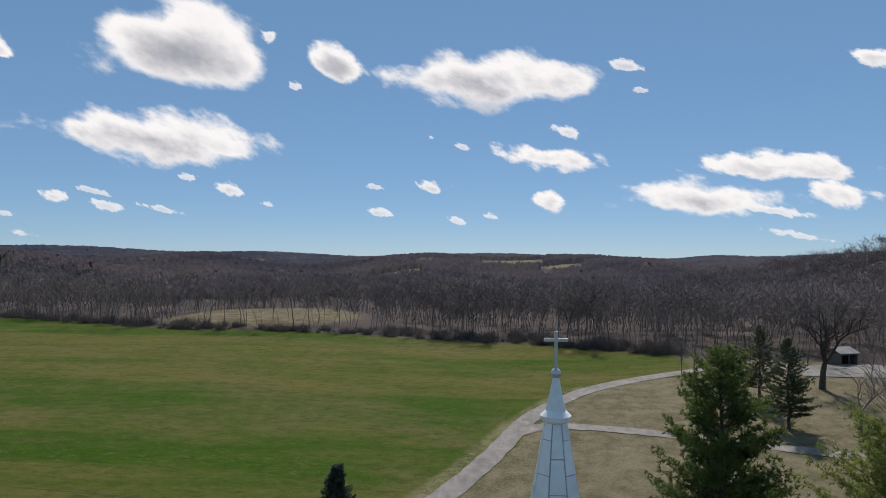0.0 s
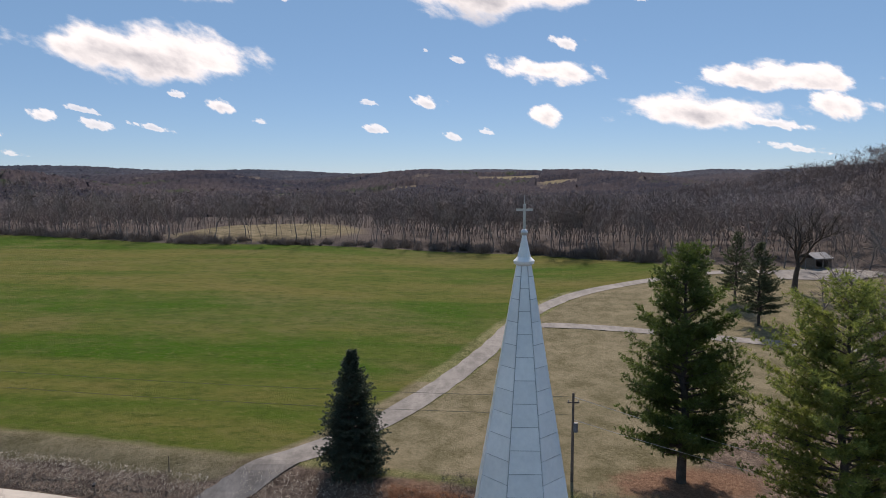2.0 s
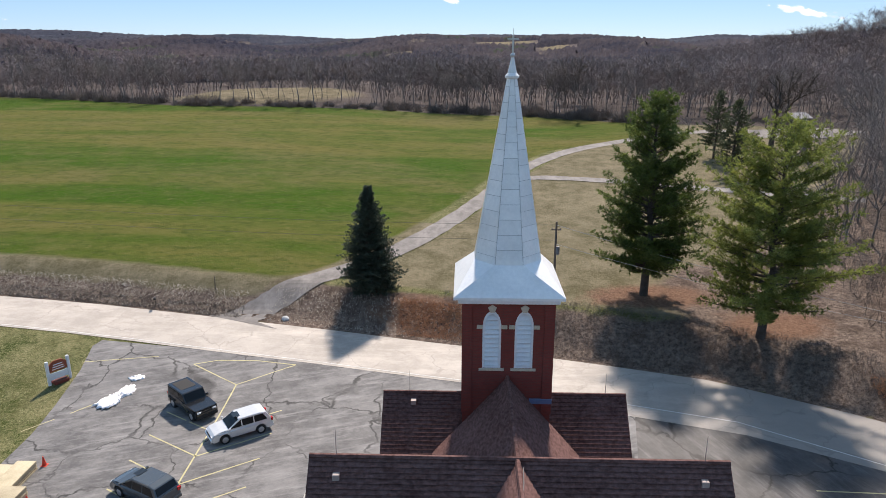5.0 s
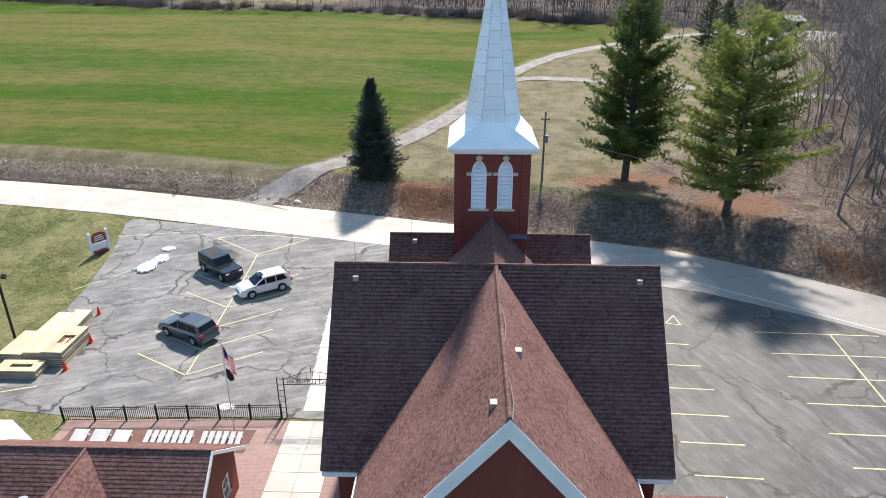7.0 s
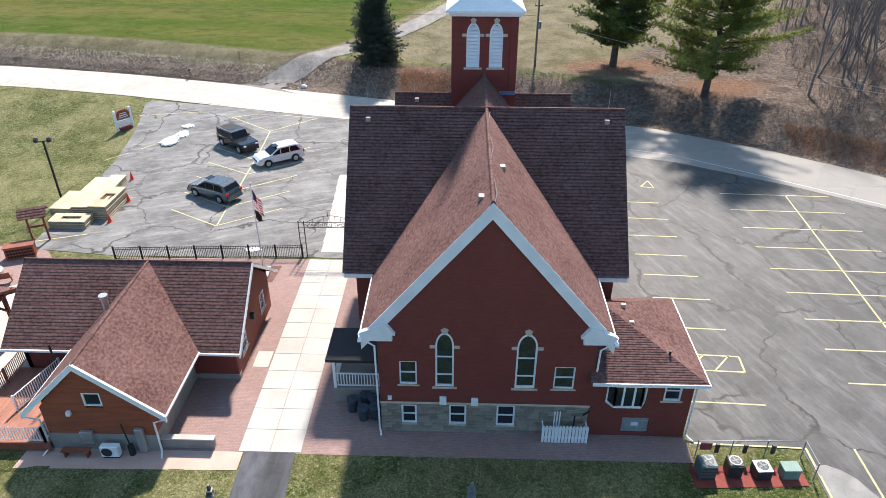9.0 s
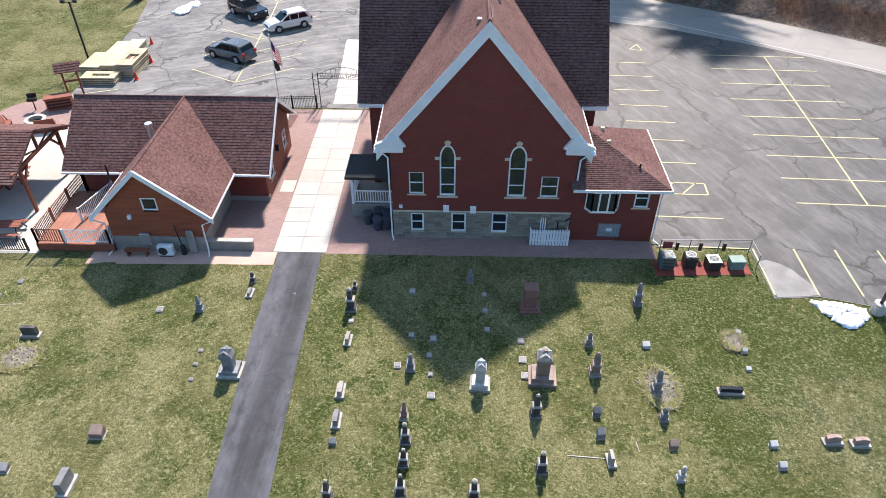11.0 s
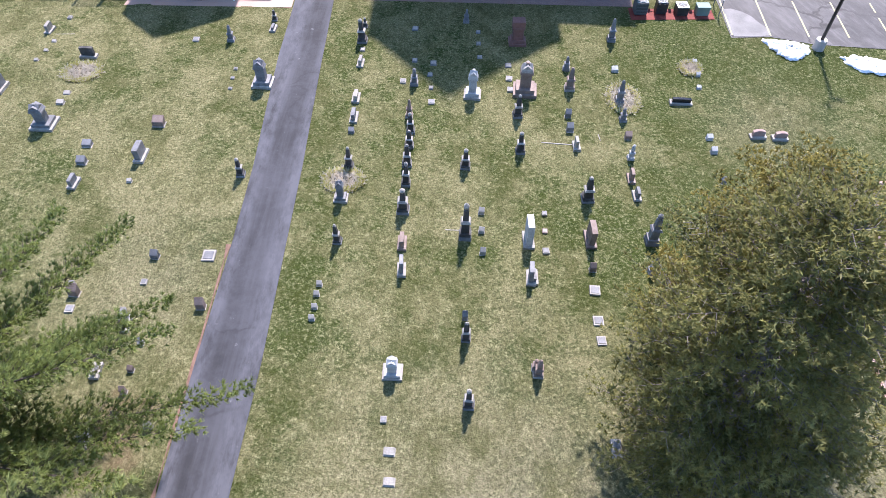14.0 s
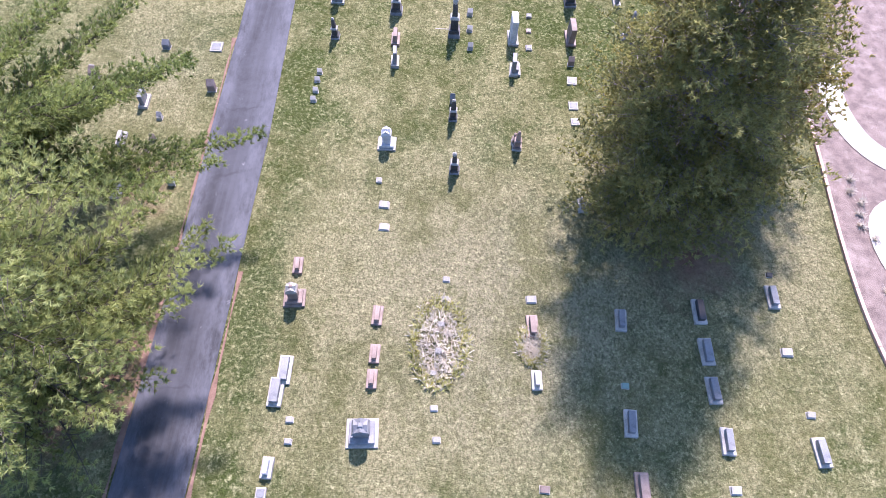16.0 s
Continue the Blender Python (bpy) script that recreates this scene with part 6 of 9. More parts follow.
# white picket screen and pipes behind the church
ps = thing("picket_screen", "white plank screen hiding pipes behind the church", "fence")
for i in range(14):
    x = 2.95 + i * 0.168
    part("picket", prism([(x - 0.065, -0.62, 0.02), (x + 0.065, -0.62, 0.02), (x + 0.065, -0.62, 1.1), (x, -0.62, 1.18), (x - 0.065, -0.62, 1.1)], (0, 0.03, 0)), white_paint, ps)
for x in (2.95, 5.13):
    part("side_rail", box(x - 0.03, x + 0.03, -0.58, -0.02, 0.85, 0.95), white_paint, ps)
for z in (0.3, 0.9):
    part("rail", box(2.95, 5.13, -0.59, -0.55, z, z + 0.08), white_paint, ps)
vp = thing("vent_pipes", "cluster of white and black service pipes", "pipes", (3.6, -0.25, 0.02))
for i in range(3):
    part("pipe", tube((i * 0.13 - 0.1, 0, 0), (i * 0.13 - 0.1, 0, 1.75), 0.035, 0.035, 8), white_paint, vp)
part("pipe", tube((0.9, 0, 0), (0.9, 0, 1.5), 0.04, 0.04, 8), black_iron, vp)
part("pipe", tube((1.3, 0.1, 1.45), (1.65, 0.15, 1.7), 0.05, 0.05, 8), black_iron, vp)

bin_mat = plain("dark_blue_plastic", (0.035, 0.05, 0.07), 0.55)
for x, y in ((-6.9, 1.35), (-6.25, 1.75), (-5.75, 1.5), (-6.25, 0.75), (-5.65, 0.85)):
    bn = thing("trash_bin", "dark blue plastic trash bin with a lid", "trash bin", (x, y, 0.02), random.uniform(0, 90), "trash bins")
    bm = bmesh.new()
    add_frustum(bm, 16, 0.24, 0.3, 0, 0.75)
    part("body", bm, bin_mat, bn)
    bm = bmesh.new()
    add_frustum(bm, 16, 0.33, 0.3, 0.75, 0.82)
    part("lid", bm, bin_mat, bn)
    part("lid_handle", box(-0.1, 0.1, -0.03, 0.03, 0.82, 0.87, 0.01), bin_mat, bn)
ac = thing("wall_cooler", "pale box cooling unit beside the porch", "cooling unit", (-6.1, 5.25, 0.95), 0)
part("case", box(-0.45, 0.45, -0.2, 0.2, 0, 0.75, 0.02), white_paint, ac)
part("bracket", box(-0.35, 0.35, -0.15, 0.15, -0.93, 0, 0.01), found, ac)

# ---- annex surroundings ----
ms = thing("heat_pump", "white outdoor heat pump beside the annex wall", "heat pump", (-18.3, -2.15, 0.02), 0)
part("case", box(-0.45, 0.45, -0.17, 0.17, 0.08, 0.75, 0.03), white_paint, ms)
bm = bmesh.new()
add_tube(bm, (-0.12, -0.175, 0.42), (-0.12, -0.19, 0.42), 0.27, 0.27, 20)
part("fan_grille", bm, case_dark, ms)
part("foot", box(-0.4, 0.4, -0.15, 0.15, 0, 0.08), rubber, ms)
dc = thing("drain_hoses", "black plastic drain fittings against the annex", "pipes", (-17.35, -2.0, 0.02))
part("drum", tube((0, 0, 0), (0, 0, 0.6), 0.16, 0.14, 10), rubber, dc)
part("hose", tube((0, 0, 0.6), (-0.2, 0.1, 1.9), 0.04, 0.04, 6), rubber, dc)
rw = thing("retaining_wall", "low grey concrete wall with a pale cap", "wall", (0, 0, 0))
part("wall", box(-16.0, -13.4, -1.55, -1.3, 0, 0.6), found, rw)
part("cap", box(-16.05, -13.35, -1.6, -1.25, 0.6, 0.68, 0.01), concrete, rw)
bb = thing("low_bench", "small dark wooden bench by the annex", "bench", (-20.0, -2.2, 0.02))
part("seat", box(-0.7, 0.7, -0.18, 0.18, 0.38, 0.44, 0.01), timber, bb)
for x in (-0.55, 0.55):
    part("leg", box(x - 0.04, x + 0.04, -0.15, 0.15, 0, 0.38), timber, bb)

deck = thing("deck", "raised wooden deck with brown and white railings", "deck")
for i in range(30):
    x = -25.9 + i * 0.15
    part("board", box(x, x + 0.142, -1.95, 3.5 if x < -21.45 else -0.2, 0.56, 0.6), deck_wood, deck)
part("rim", box(-25.95, -21.4, -2.0, -1.95, 0.1, 0.58), timber, deck)
part("rim", box(-25.98, -25.9, -2.0, 3.5, 0.1, 0.58), timber, deck)
for i in range(4):
    part("joist_post", box(-25.7 + i * 1.3, -25.55 + i * 1.3, -1.7, -1.55, 0, 0.56), timber, deck)
def railing(p, q, z, m, parent, top=0.95, gap=0.14):
    p, q = Vector(p), Vector(q)
    L = (q - p).length
    for zz in (z + top, z + 0.12):
        part("rail", tube((p.x, p.y, zz), (q.x, q.y, zz), 0.035, 0.035, 4), m, parent)
    for i in range(max(2, int(L / 1.6) + 1)):
        a = p.lerp(q, i / max(1, int(L / 1.6)))
        part("post", box(a.x - 0.05, a.x + 0.05, a.y - 0.05, a.y + 0.05, z - 0.05, z + top + 0.06), m, parent)
    for i in range(int(L / gap)):
        a = p.lerp(q, (i + 0.5) / int(L / gap))
        part("baluster", box(a.x - 0.018, a.x + 0.018, a.y - 0.018, a.y + 0.018, z + 0.12, z + top), m, parent)


railing((-25.9, -1.9), (-25.9, 4.3), 0.6, timber, deck)
railing((-25.9, -1.9), (-24.3, -1.9), 0.6, timber, deck)
railing((-24.2, -1.9), (-21.6, -1.9), 0.6, white_paint, deck)
railing((-24.2, 0.2), (-23.4, 3.2), 0.6, white_paint, deck)
railing((-21.6, -1.9), (-21.5, -0.3), 0.6, white_paint, deck)
for i in range(3):
    part("step", box(-21.4 + i * 0.28, -21.1 + i * 0.28, -1.6, -0.5, 0.0, 0.45 - i * 0.15, 0.01), timber, deck)

pav = thing("pavilion", "open timber pavilion with a brown shingle roof", "pavilion")
PY, PZ = 4.4, 4.5
part("roof", roof_bm((-40.0, 0.7, 2.85), (-27.9, 0.7, 2.85), (-27.9, PY, PZ), (-40.0, PY, PZ)), shingle, pav)
part("roof", roof_bm((-27.9, 8.1, 2.85), (-40.0, 8.1, 2.85), (-40.0, PY, PZ), (-27.9, PY, PZ)), shingle, pav)
for x in (-28.1, -31.6, -35.2, -38.8):
    for y in (2.0, 6.8):
        part("post", box(x - 0.09, x + 0.09, y - 0.09, y + 0.09, 0.0, 3.2), timber, pav)
        s = 1 if y < 4 else -1
        part("brace", prism([(x - 0.05, y, 2.1), (x - 0.05, y + s * 0.12, 2.05), (x - 0.05, y + s * 0.95, 2.95), (x - 0.05, y + s * 0.8, 3.0)], (0.1, 0, 0)), timber, pav)
    part("tie_beam", box(x - 0.08, x + 0.08, 1.2, 7.6, 3.0, 3.2), timber, pav)
    part("king_post", box(x - 0.07, x + 0.07, PY - 0.08, PY + 0.08, 3.2, PZ - 0.15), timber, pav)
    for s in (-1, 1):
        part("rafter", prism([(x - 0.06, PY + s * 3.65, 2.72), (x - 0.06, PY, PZ - 0.13), (x - 0.06, PY, PZ - 0.3), (x - 0.06, PY + s * 3.65, 2.55)], (0.12, 0, 0)), timber, pav)
        part("strut", prism([(x - 0.05, PY + s * 0.1, 3.2), (x - 0.05, PY + s * 0.25, 3.2), (x - 0.05, PY + s * 1.75, 3.55), (x - 0.05, PY + s * 1.6, 3.62)], (0.1, 0, 0)), timber, pav)
for y in (2.0, 6.8):
    part("plate", box(-39.5, -27.95, y - 0.08, y + 0.08, 3.2, 3.35), timber, pav)

def picnic_table(x, y, rz):
    t = thing("picnic_table", "brown wooden picnic table on the patio", "picnic table", (x, y, 0.02), rz, "picnic tables")
    for i in range(5):
        part("top_board", box(-0.95, 0.95, -0.37 + i * 0.15, -0.24 + i * 0.15, 0.72, 0.76), timber, t)
    for s in (-1, 1):
        part("bench_seat", box(-0.95, 0.95, s * 0.72 - 0.13, s * 0.72 + 0.13, 0.42, 0.46), timber, t)
        part("leg_frame", prism([(s * 0.7, -0.75, 0), (s * 0.7, -0.66, 0), (s * 0.7, -0.22, 0.72), (s * 0.7, 0.22, 0.72), (s * 0.7, 0.66, 0), (s * 0.7, 0.75, 0), (s * 0.7, 0.32, 0.72), (s * 0.7, -0.32, 0.72)], (0.05, 0, 0)), black_iron, t)


picnic_table(-28.6, -0.4, 5)
picnic_table(-31.8, 3.6, 0)
picnic_table(-31.5, 5.6, 8)
railing((-33, -2.0), (-26.6, -2.0), 0.0, black_iron, thing("patio_fence", "low black iron fence at the patio edge", "fence"), 0.9)

pit = thing("fire_pit", "round pale concrete fire pit", "fire pit", (-33.9, 13.5, 0.02))
bm = bmesh.new()
add_ring(bm, [(0.8 * math.cos(i * math.tau / 20), 0.8 * math.sin(i * math.tau / 20)) for i in range(20)], [(0.52 * math.cos(i * math.tau / 20), 0.52 * math.sin(i * math.tau / 20)) for i in range(20)], 0, 0.35)
bm.transform(Matrix.Rotation(radians(90), 4, "X"))
part("ring", bm, concrete, pit)
bm = bmesh.new()
add_frustum(bm, 20, 0.55, 0.55, 0, 0.08)
part("ash_bed", bm, rubber, pit)
bar = thing("garden_counter", "brown wooden counter with dark iron scrollwork", "counter", (-33.2, 16.1, 0.02), 22)
part("body", box(-0.95, 0.95, -0.4, 0.4, 0, 0.95, 0.02), siding, bar)
part("top", box(-1.02, 1.02, -0.46, 0.46, 0.95, 1.02, 0.01), timber, bar)
bm = bmesh.new()
for i in range(9):
    for j in range(3):
        bmesh.ops.create_circle(bm, cap_ends=True, segments=8, radius=0.1, matrix=Matrix.Translation((-0.75 + i * 0.19, -0.41, 0.25 + j * 0.24)) @ Matrix.Rotation(radians(90), 4, "X"))
bmesh.ops.solidify(bm, geom=bm.faces[:], thickness=0.02)
part("scrollwork", bm, rubber, bar)
part("planter_box", box(-0.6, 0.4, 0.45, 0.85, 0, 0.6, 0.02), timber, bar)
grill = thing("charcoal_grill", "black charcoal grill on a pedestal", "grill", (-35.0, 15.6, 0.02), 15)
part("pedestal", tube((0, 0, 0), (0, 0, 0.8), 0.05, 0.05, 8), black_iron, grill)
part("firebox", box(-0.35, 0.35, -0.22, 0.22, 0.8, 1.05, 0.03), black_iron, grill)
part("hood", box(-0.35, 0.35, 0.18, 0.22, 1.05, 1.35), black_iron, grill)
shrine = thing("roofed_board", "timber notice board under a small shingle roof", "notice board", (-32.95, 18.3, 0.02), 24)
for x in (-0.55, 0.55):
    part("post", box(x - 0.07, x + 0.07, -0.07, 0.07, 0, 2.5), timber, shrine)
    part("brace", tube((x, 0, 1.7), (x, -0.45, 2.4), 0.04, 0.04, 5), timber, shrine)
part("beam", box(-0.62, 0.62, -0.06, 0.06, 1.2, 1.35), timber, shrine)
part("roof", roof_bm((-0.95, -0.75, 2.3), (0.95, -0.75, 2.3), (0.95, 0, 2.85), (-0.95, 0, 2.85), 0.06), shingle, shrine)
part("roof", roof_bm((0.95, 0.75, 2.3), (-0.95, 0.75, 2.3), (-0.95, 0, 2.85), (0.95, 0, 2.85), 0.06), shingle, shrine)
def log_bench(x, y, rz):
    t = thing("garden_bench", "stained wooden bench beside the fire pit", "bench", (x, y, 0.02), rz, "fire pit benches")
    part("seat", box(-0.7, 0.7, -0.2, 0.2, 0.4, 0.46, 0.01), timber, t)
    part("backrest", prism([(-0.7, 0.2, 0.46), (-0.7, 0.25, 0.46), (-0.7, 0.4, 0.95), (-0.7, 0.35, 0.95)], (1.4, 0, 0)), timber, t)
    for x_ in (-0.6, 0.6):
        part("leg", prism([(x_, -0.2, 0), (x_, -0.12, 0), (x_, 0.25, 0.9), (x_, 0.17, 0.9)], (0.05, 0, 0)), timber, t)
        part("front_leg", box(x_, x_ + 0.05, -0.2, -0.12, 0, 0.4), timber, t)


log_bench(-32.6, 12.6, 200)
log_bench(-35.5, 12.6, 120)

# ---- roadside ----
up = thing("utility_pole", "grey wooden utility pole with a crossarm", "utility pole", (7.3, 56.5, h1(7.3, 56.5)))
top_z = 10.55 - h1(7.3, 56.5)
pole_wood = surface("weathered_pole", (0.10, 0.08, 0.065), (0.17, 0.14, 0.115), 2, 20, 0.9)
part("pole", tube((0, 0, -0.3), (0, 0, top_z), 0.14, 0.1, 8), pole_wood, up)
part("crossarm", box(-0.5, 0.5, -0.05, 0.05, top_z - 0.9, top_z - 0.78), pole_wood, up)
for x in (-0.42, 0, 0.42):
    part("insulator", tube((x, 0, top_z - 0.78), (x, 0, top_z - 0.6), 0.04, 0.03, 6), TONES["grey"], up)
part("transformer", tube((0.22, -0.1, top_z - 3.4), (0.22, -0.1, top_z - 2.6), 0.2, 0.2, 12), TONES["grey"], up, "grey can transformer")


wire_metal = plain("weathered_aluminium", (0.55, 0.55, 0.54), 0.5)
dull_wire = plain("dull_wire", (0.10, 0.11, 0.10), 0.7)


def wire(p, q, sag, r=0.018, metal=wire_metal):
    bm = bmesh.new()
    p, q = Vector(p), Vector(q)
    pts = [p.lerp(q, i / 24) - Vector((0, 0, sag * 4 * (i / 24) * (1 - i / 24))) for i in range(25)]
    add_pipe(bm, pts, r, 4)
    ob = link_bm("power_wire", bm, metal)
    return tagged(ob, "thin sagging power line along the road", "power line", "power lines")


wire((7.3, 56.5, 10.2), (46, 41, 4.2), 0.6)
wire((7.3, 56.5, 8.2), (46, 41, 0.9 + h1(46, 41)), 0.8)
wire((7.3, 56.5, 10.2), (-130, 78, 13), 2.0, 0.013, dull_wire)
wire((7.3, 56.5, 8.6), (-130, 78, 11.2), 2.0, 0.013, dull_wire)
mb = thing("mailbox", "dark mailbox on a leaning post by the road", "mailbox", (-34.5, 55.6, h1(-34.5, 55.6)), 20)
part("post", box(-0.05, 0.05, -0.05, 0.05, -0.1, 1.0), pole_wood, mb)
part("box", box(-0.12, 0.12, -0.5, 0.1, 1.0, 1.22, 0.05), black_iron, mb)
part("arm", box(-0.04, 0.04, -0.45, 0.3, 0.85, 0.93), pole_wood, mb)
fp = thing("field_post", "short grey marker post beside the field", "post", (-28.9, 58.0, h1(-28.9, 58.0)))
part("stake", tube((0, 0, -0.1), (0.03, 0, 1.5), 0.045, 0.04, 6), pole_wood, fp)
rk = bmesh.new()
bmesh.ops.create_icosphere(rk, subdivisions=2, radius=0.42)
for v in rk.verts:
    v.co *= 1 + 0.25 * noise.noise(v.co * 2.1)
    v.co.z *= 0.7
rk_ob = link_bm("boulder", rk, TONES["white"])
rk_ob.matrix_basis = pose(-20.3, 53.8, h1(-20.3, 53.8) + 0.1)
tagged(rk_ob, "pale boulder beside the gravel drive", "boulder", "boulders")
for x, y, s, r in ((23.6, -12.0, 1.3, 20), (24.8, -13.4, 1.2, 70)):
    o = new("boulder", rk_ob.data)
    o.matrix_basis = pose(x, y, h1(x, y) + 0.08, 0, 0, r) @ Matrix.Diagonal((s, s * 0.8, s * 0.7, 1))
    tagged(o, "flat pale boulder lying on the lawn", "boulder", "boulders")

# farm building beyond the woods' edge
barn = thing("garage", "grey open-fronted garage under a dull metal roof", "garage", (69.5, 141.0, h1(69.5, 141.0)), 20)
barn.matrix_basis = barn.matrix_basis @ Matrix.Diagonal((0.68, 0.68, 0.8, 1))
part("rear_wall", box(-3.2, 3.2, 2.8, 3.0, -0.8, 2.5), pole_wood, barn)
for x in (-3.2, 3.0):
    part("side_wall", box(x, x + 0.2, -2.8, 2.8, -0.8, 2.5), pole_wood, barn)
part("front_wall", wall_bm(-3.2, 3.2, -0.8, 2.5, -3.0, -2.8, [(-2.7, -0.2, -0.8, 2.1), (0.2, 2.7, -0.8, 2.1)]), pole_wood, barn)
part("roof", prism([(-3.6, -3.4, 2.4), (-3.6, 0, 3.7), (-3.6, 3.4, 2.4), (-3.6, 3.4, 2.54), (-3.6, 0, 3.84), (-3.6, -3.4, 2.54)], (7.2, 0, 0)), surface("dull_roof_metal", (0.16, 0.16, 0.165), (0.27, 0.27, 0.28), 0.6, 8, 0.7), barn)
sheet("garage_apron", [(58, 131), (70, 127), (80, 131), (74, 138), (60, 139)], gravel_drive_mat, 0.12, "grey gravel apron before the garage", "apron")

# ---- planted bed at the lawn's edge ----
mulch = surface("brown_mulch", (0.095, 0.07, 0.06), (0.235, 0.18, 0.158), 2.0, 24, 0.95, relief=0.6, dist=0.025, stain=(0.30, 0.25, 0.22))
bed_line = curve([(26, -17.0), (21.5, -17.3), (18.6, -17.8), (17.3, -18.3), (16.6, -19.1), (16.4, -20.6), (16.3, -23), (16.15, -28), (15.9, -34), (16.1, -38), (17.0, -42), (19, -46)])
sheet("mulch_bed", bed_line + [(40, -46), (40, -17)], mulch, 0.03, "brown mulch bed with pale winding paths", "garden bed")
kerb = tagged(new("bed_kerb"), "pink concrete edging round the mulch bed", "edging", kind="structure")
for p, q in zip(bed_line, bed_line[1:]):
    p, q = Vector((*p, 0)), Vector((*q, 0))
    d = (q - p).normalized() * 0.008
    n_ = Vector((-d.y, d.x, 0)).normalized() * 0.07
    a, c = p + d, q - d
    part("edging_block", prism([(v.x, v.y, h1(v.x, v.y) - 0.05) for v in (a - n_, c - n_, c + n_, a + n_)], (0, 0, 0.19)), pink, kerb)
sheet("bed_path", ribbon(curve([(18.2, -22.5), (17.7, -25.5), (18.6, -28.2), (21, -29.5), (25, -29.2)]), 1.2), concrete, 0.06, "pale curved concrete path in the mulch bed", "path", 2)
sheet("bed_path", ribbon(curve([(25, -30.5), (20.5, -31.0), (18.0, -32.2), (18.2, -35.0), (20.5, -37)]), 1.2), concrete, 0.065, "pale curved concrete path in the mulch bed", "path", 2)


# ---- gravestones ----
STONE_WORDS = {"pale": "weathered pale marble", "white": "white marble", "grey": "grey granite", "dark": "dark stained marble", "rust": "brown granite", "black": "polished black granite", "pink": "rough pink granite", "granite": "polished red granite", "green": "green plastic"}
stone_rng = random.Random(11)


def settle(name, label, x, y, group, tilt=1.5):
    ob = new(name)
    r = stone_rng
    ob.matrix_basis = pose(x, y, h1(x, y) - 0.01, r.uniform(-tilt, tilt), r.uniform(-tilt, tilt), r.uniform(-4, 4))
    return tagged(ob, label, "gravestone", group)


def add_block(bm, a, c, z0, z1, a1=None, c1=None):
    """A block centred on the axis, a by c at its foot, narrowing to a1 by c1."""
    a1, c1 = a if a1 is None else a1, c if c1 is None else c1
    lo = [bm.verts.new((sx * a / 2, sy * c / 2, z0)) for sx, sy in ((-1, -1), (1, -1), (1, 1), (-1, 1))]
    hi = [bm.verts.new((sx * a1 / 2, sy * c1 / 2, z1)) for sx, sy in ((-1, -1), (1, -1), (1, 1), (-1, 1))]
    bm.faces.new(lo[::-1])
    bm.faces.new(hi)
    for i in range(4):
        bm.faces.new((lo[i], lo[(i + 1) % 4], hi[(i + 1) % 4], hi[i]))


def block_bm(*args, bevel=0.012):
    bm = bmesh.new()
    add_block(bm, *args)
    bmesh.ops.bevel(bm, geom=bm.edges[:], offset=bevel, segments=1, affect="EDGES")
    return bm


def obelisk(x, y, w, h, tone):
    m = TONES[tone]
    g = settle("obelisk_stone", f"tall {STONE_WORDS[tone]} obelisk gravestone on a stepped base", x, y, "obelisk gravestones", 2.0)
    w, h = max(w, 0.32), h * 0.93
    part("base", block_bm(w * 0.94, w * 0.92, -0.05, h * 0.1), TONES["pale" if tone in ("white", "rust") else "grey"], g)
    part("plinth", block_bm(w * 0.85, w * 0.85, h * 0.1, h * 0.2), m, g)
    part("die", block_bm(w * 0.62, w * 0.62, h * 0.2, h * 0.48, w * 0.56, w * 0.56), m, g)
    # dark stones get pale caps, tips and urns: sunlit tops painted in
    part("cap_moulding", block_bm(w * 0.8, w * 0.8, h * 0.48, h * 0.54, w * 0.62, w * 0.62), TONES["pale"] if tone == "dark" else m, g)
    kind = stone_rng.random()
    if kind < 0.55:
        bm = bmesh.new()
        add_block(bm, w * 0.46, w * 0.46, h * 0.54, h * 0.92, w * 0.3, w * 0.3)
        part("shaft", bm, m, g)
        part("tip", block_bm(w * 0.31, w * 0.31, h * 0.92, h, w * 0.16, w * 0.16), TONES["pale"] if tone == "dark" else m, g)
    else:
        part("shaft", block_bm(w * 0.44, w * 0.44, h * 0.54, h * 0.84, w * 0.36, w * 0.36), m, g)
        bm = bmesh.new()
        prof = [(0.12, 0.84), (0.2, 0.88), (0.22, 0.93), (0.14, 0.97), (0.03, 1.0)]
        for (r0, z0), (r1, z1) in zip(prof, prof[1:]):
            add_frustum(bm, 10, w * r0, w * r1, h * z0, h * z1, cap=False)
        part("urn", bm, TONES["pale"] if tone == "dark" else m, g)


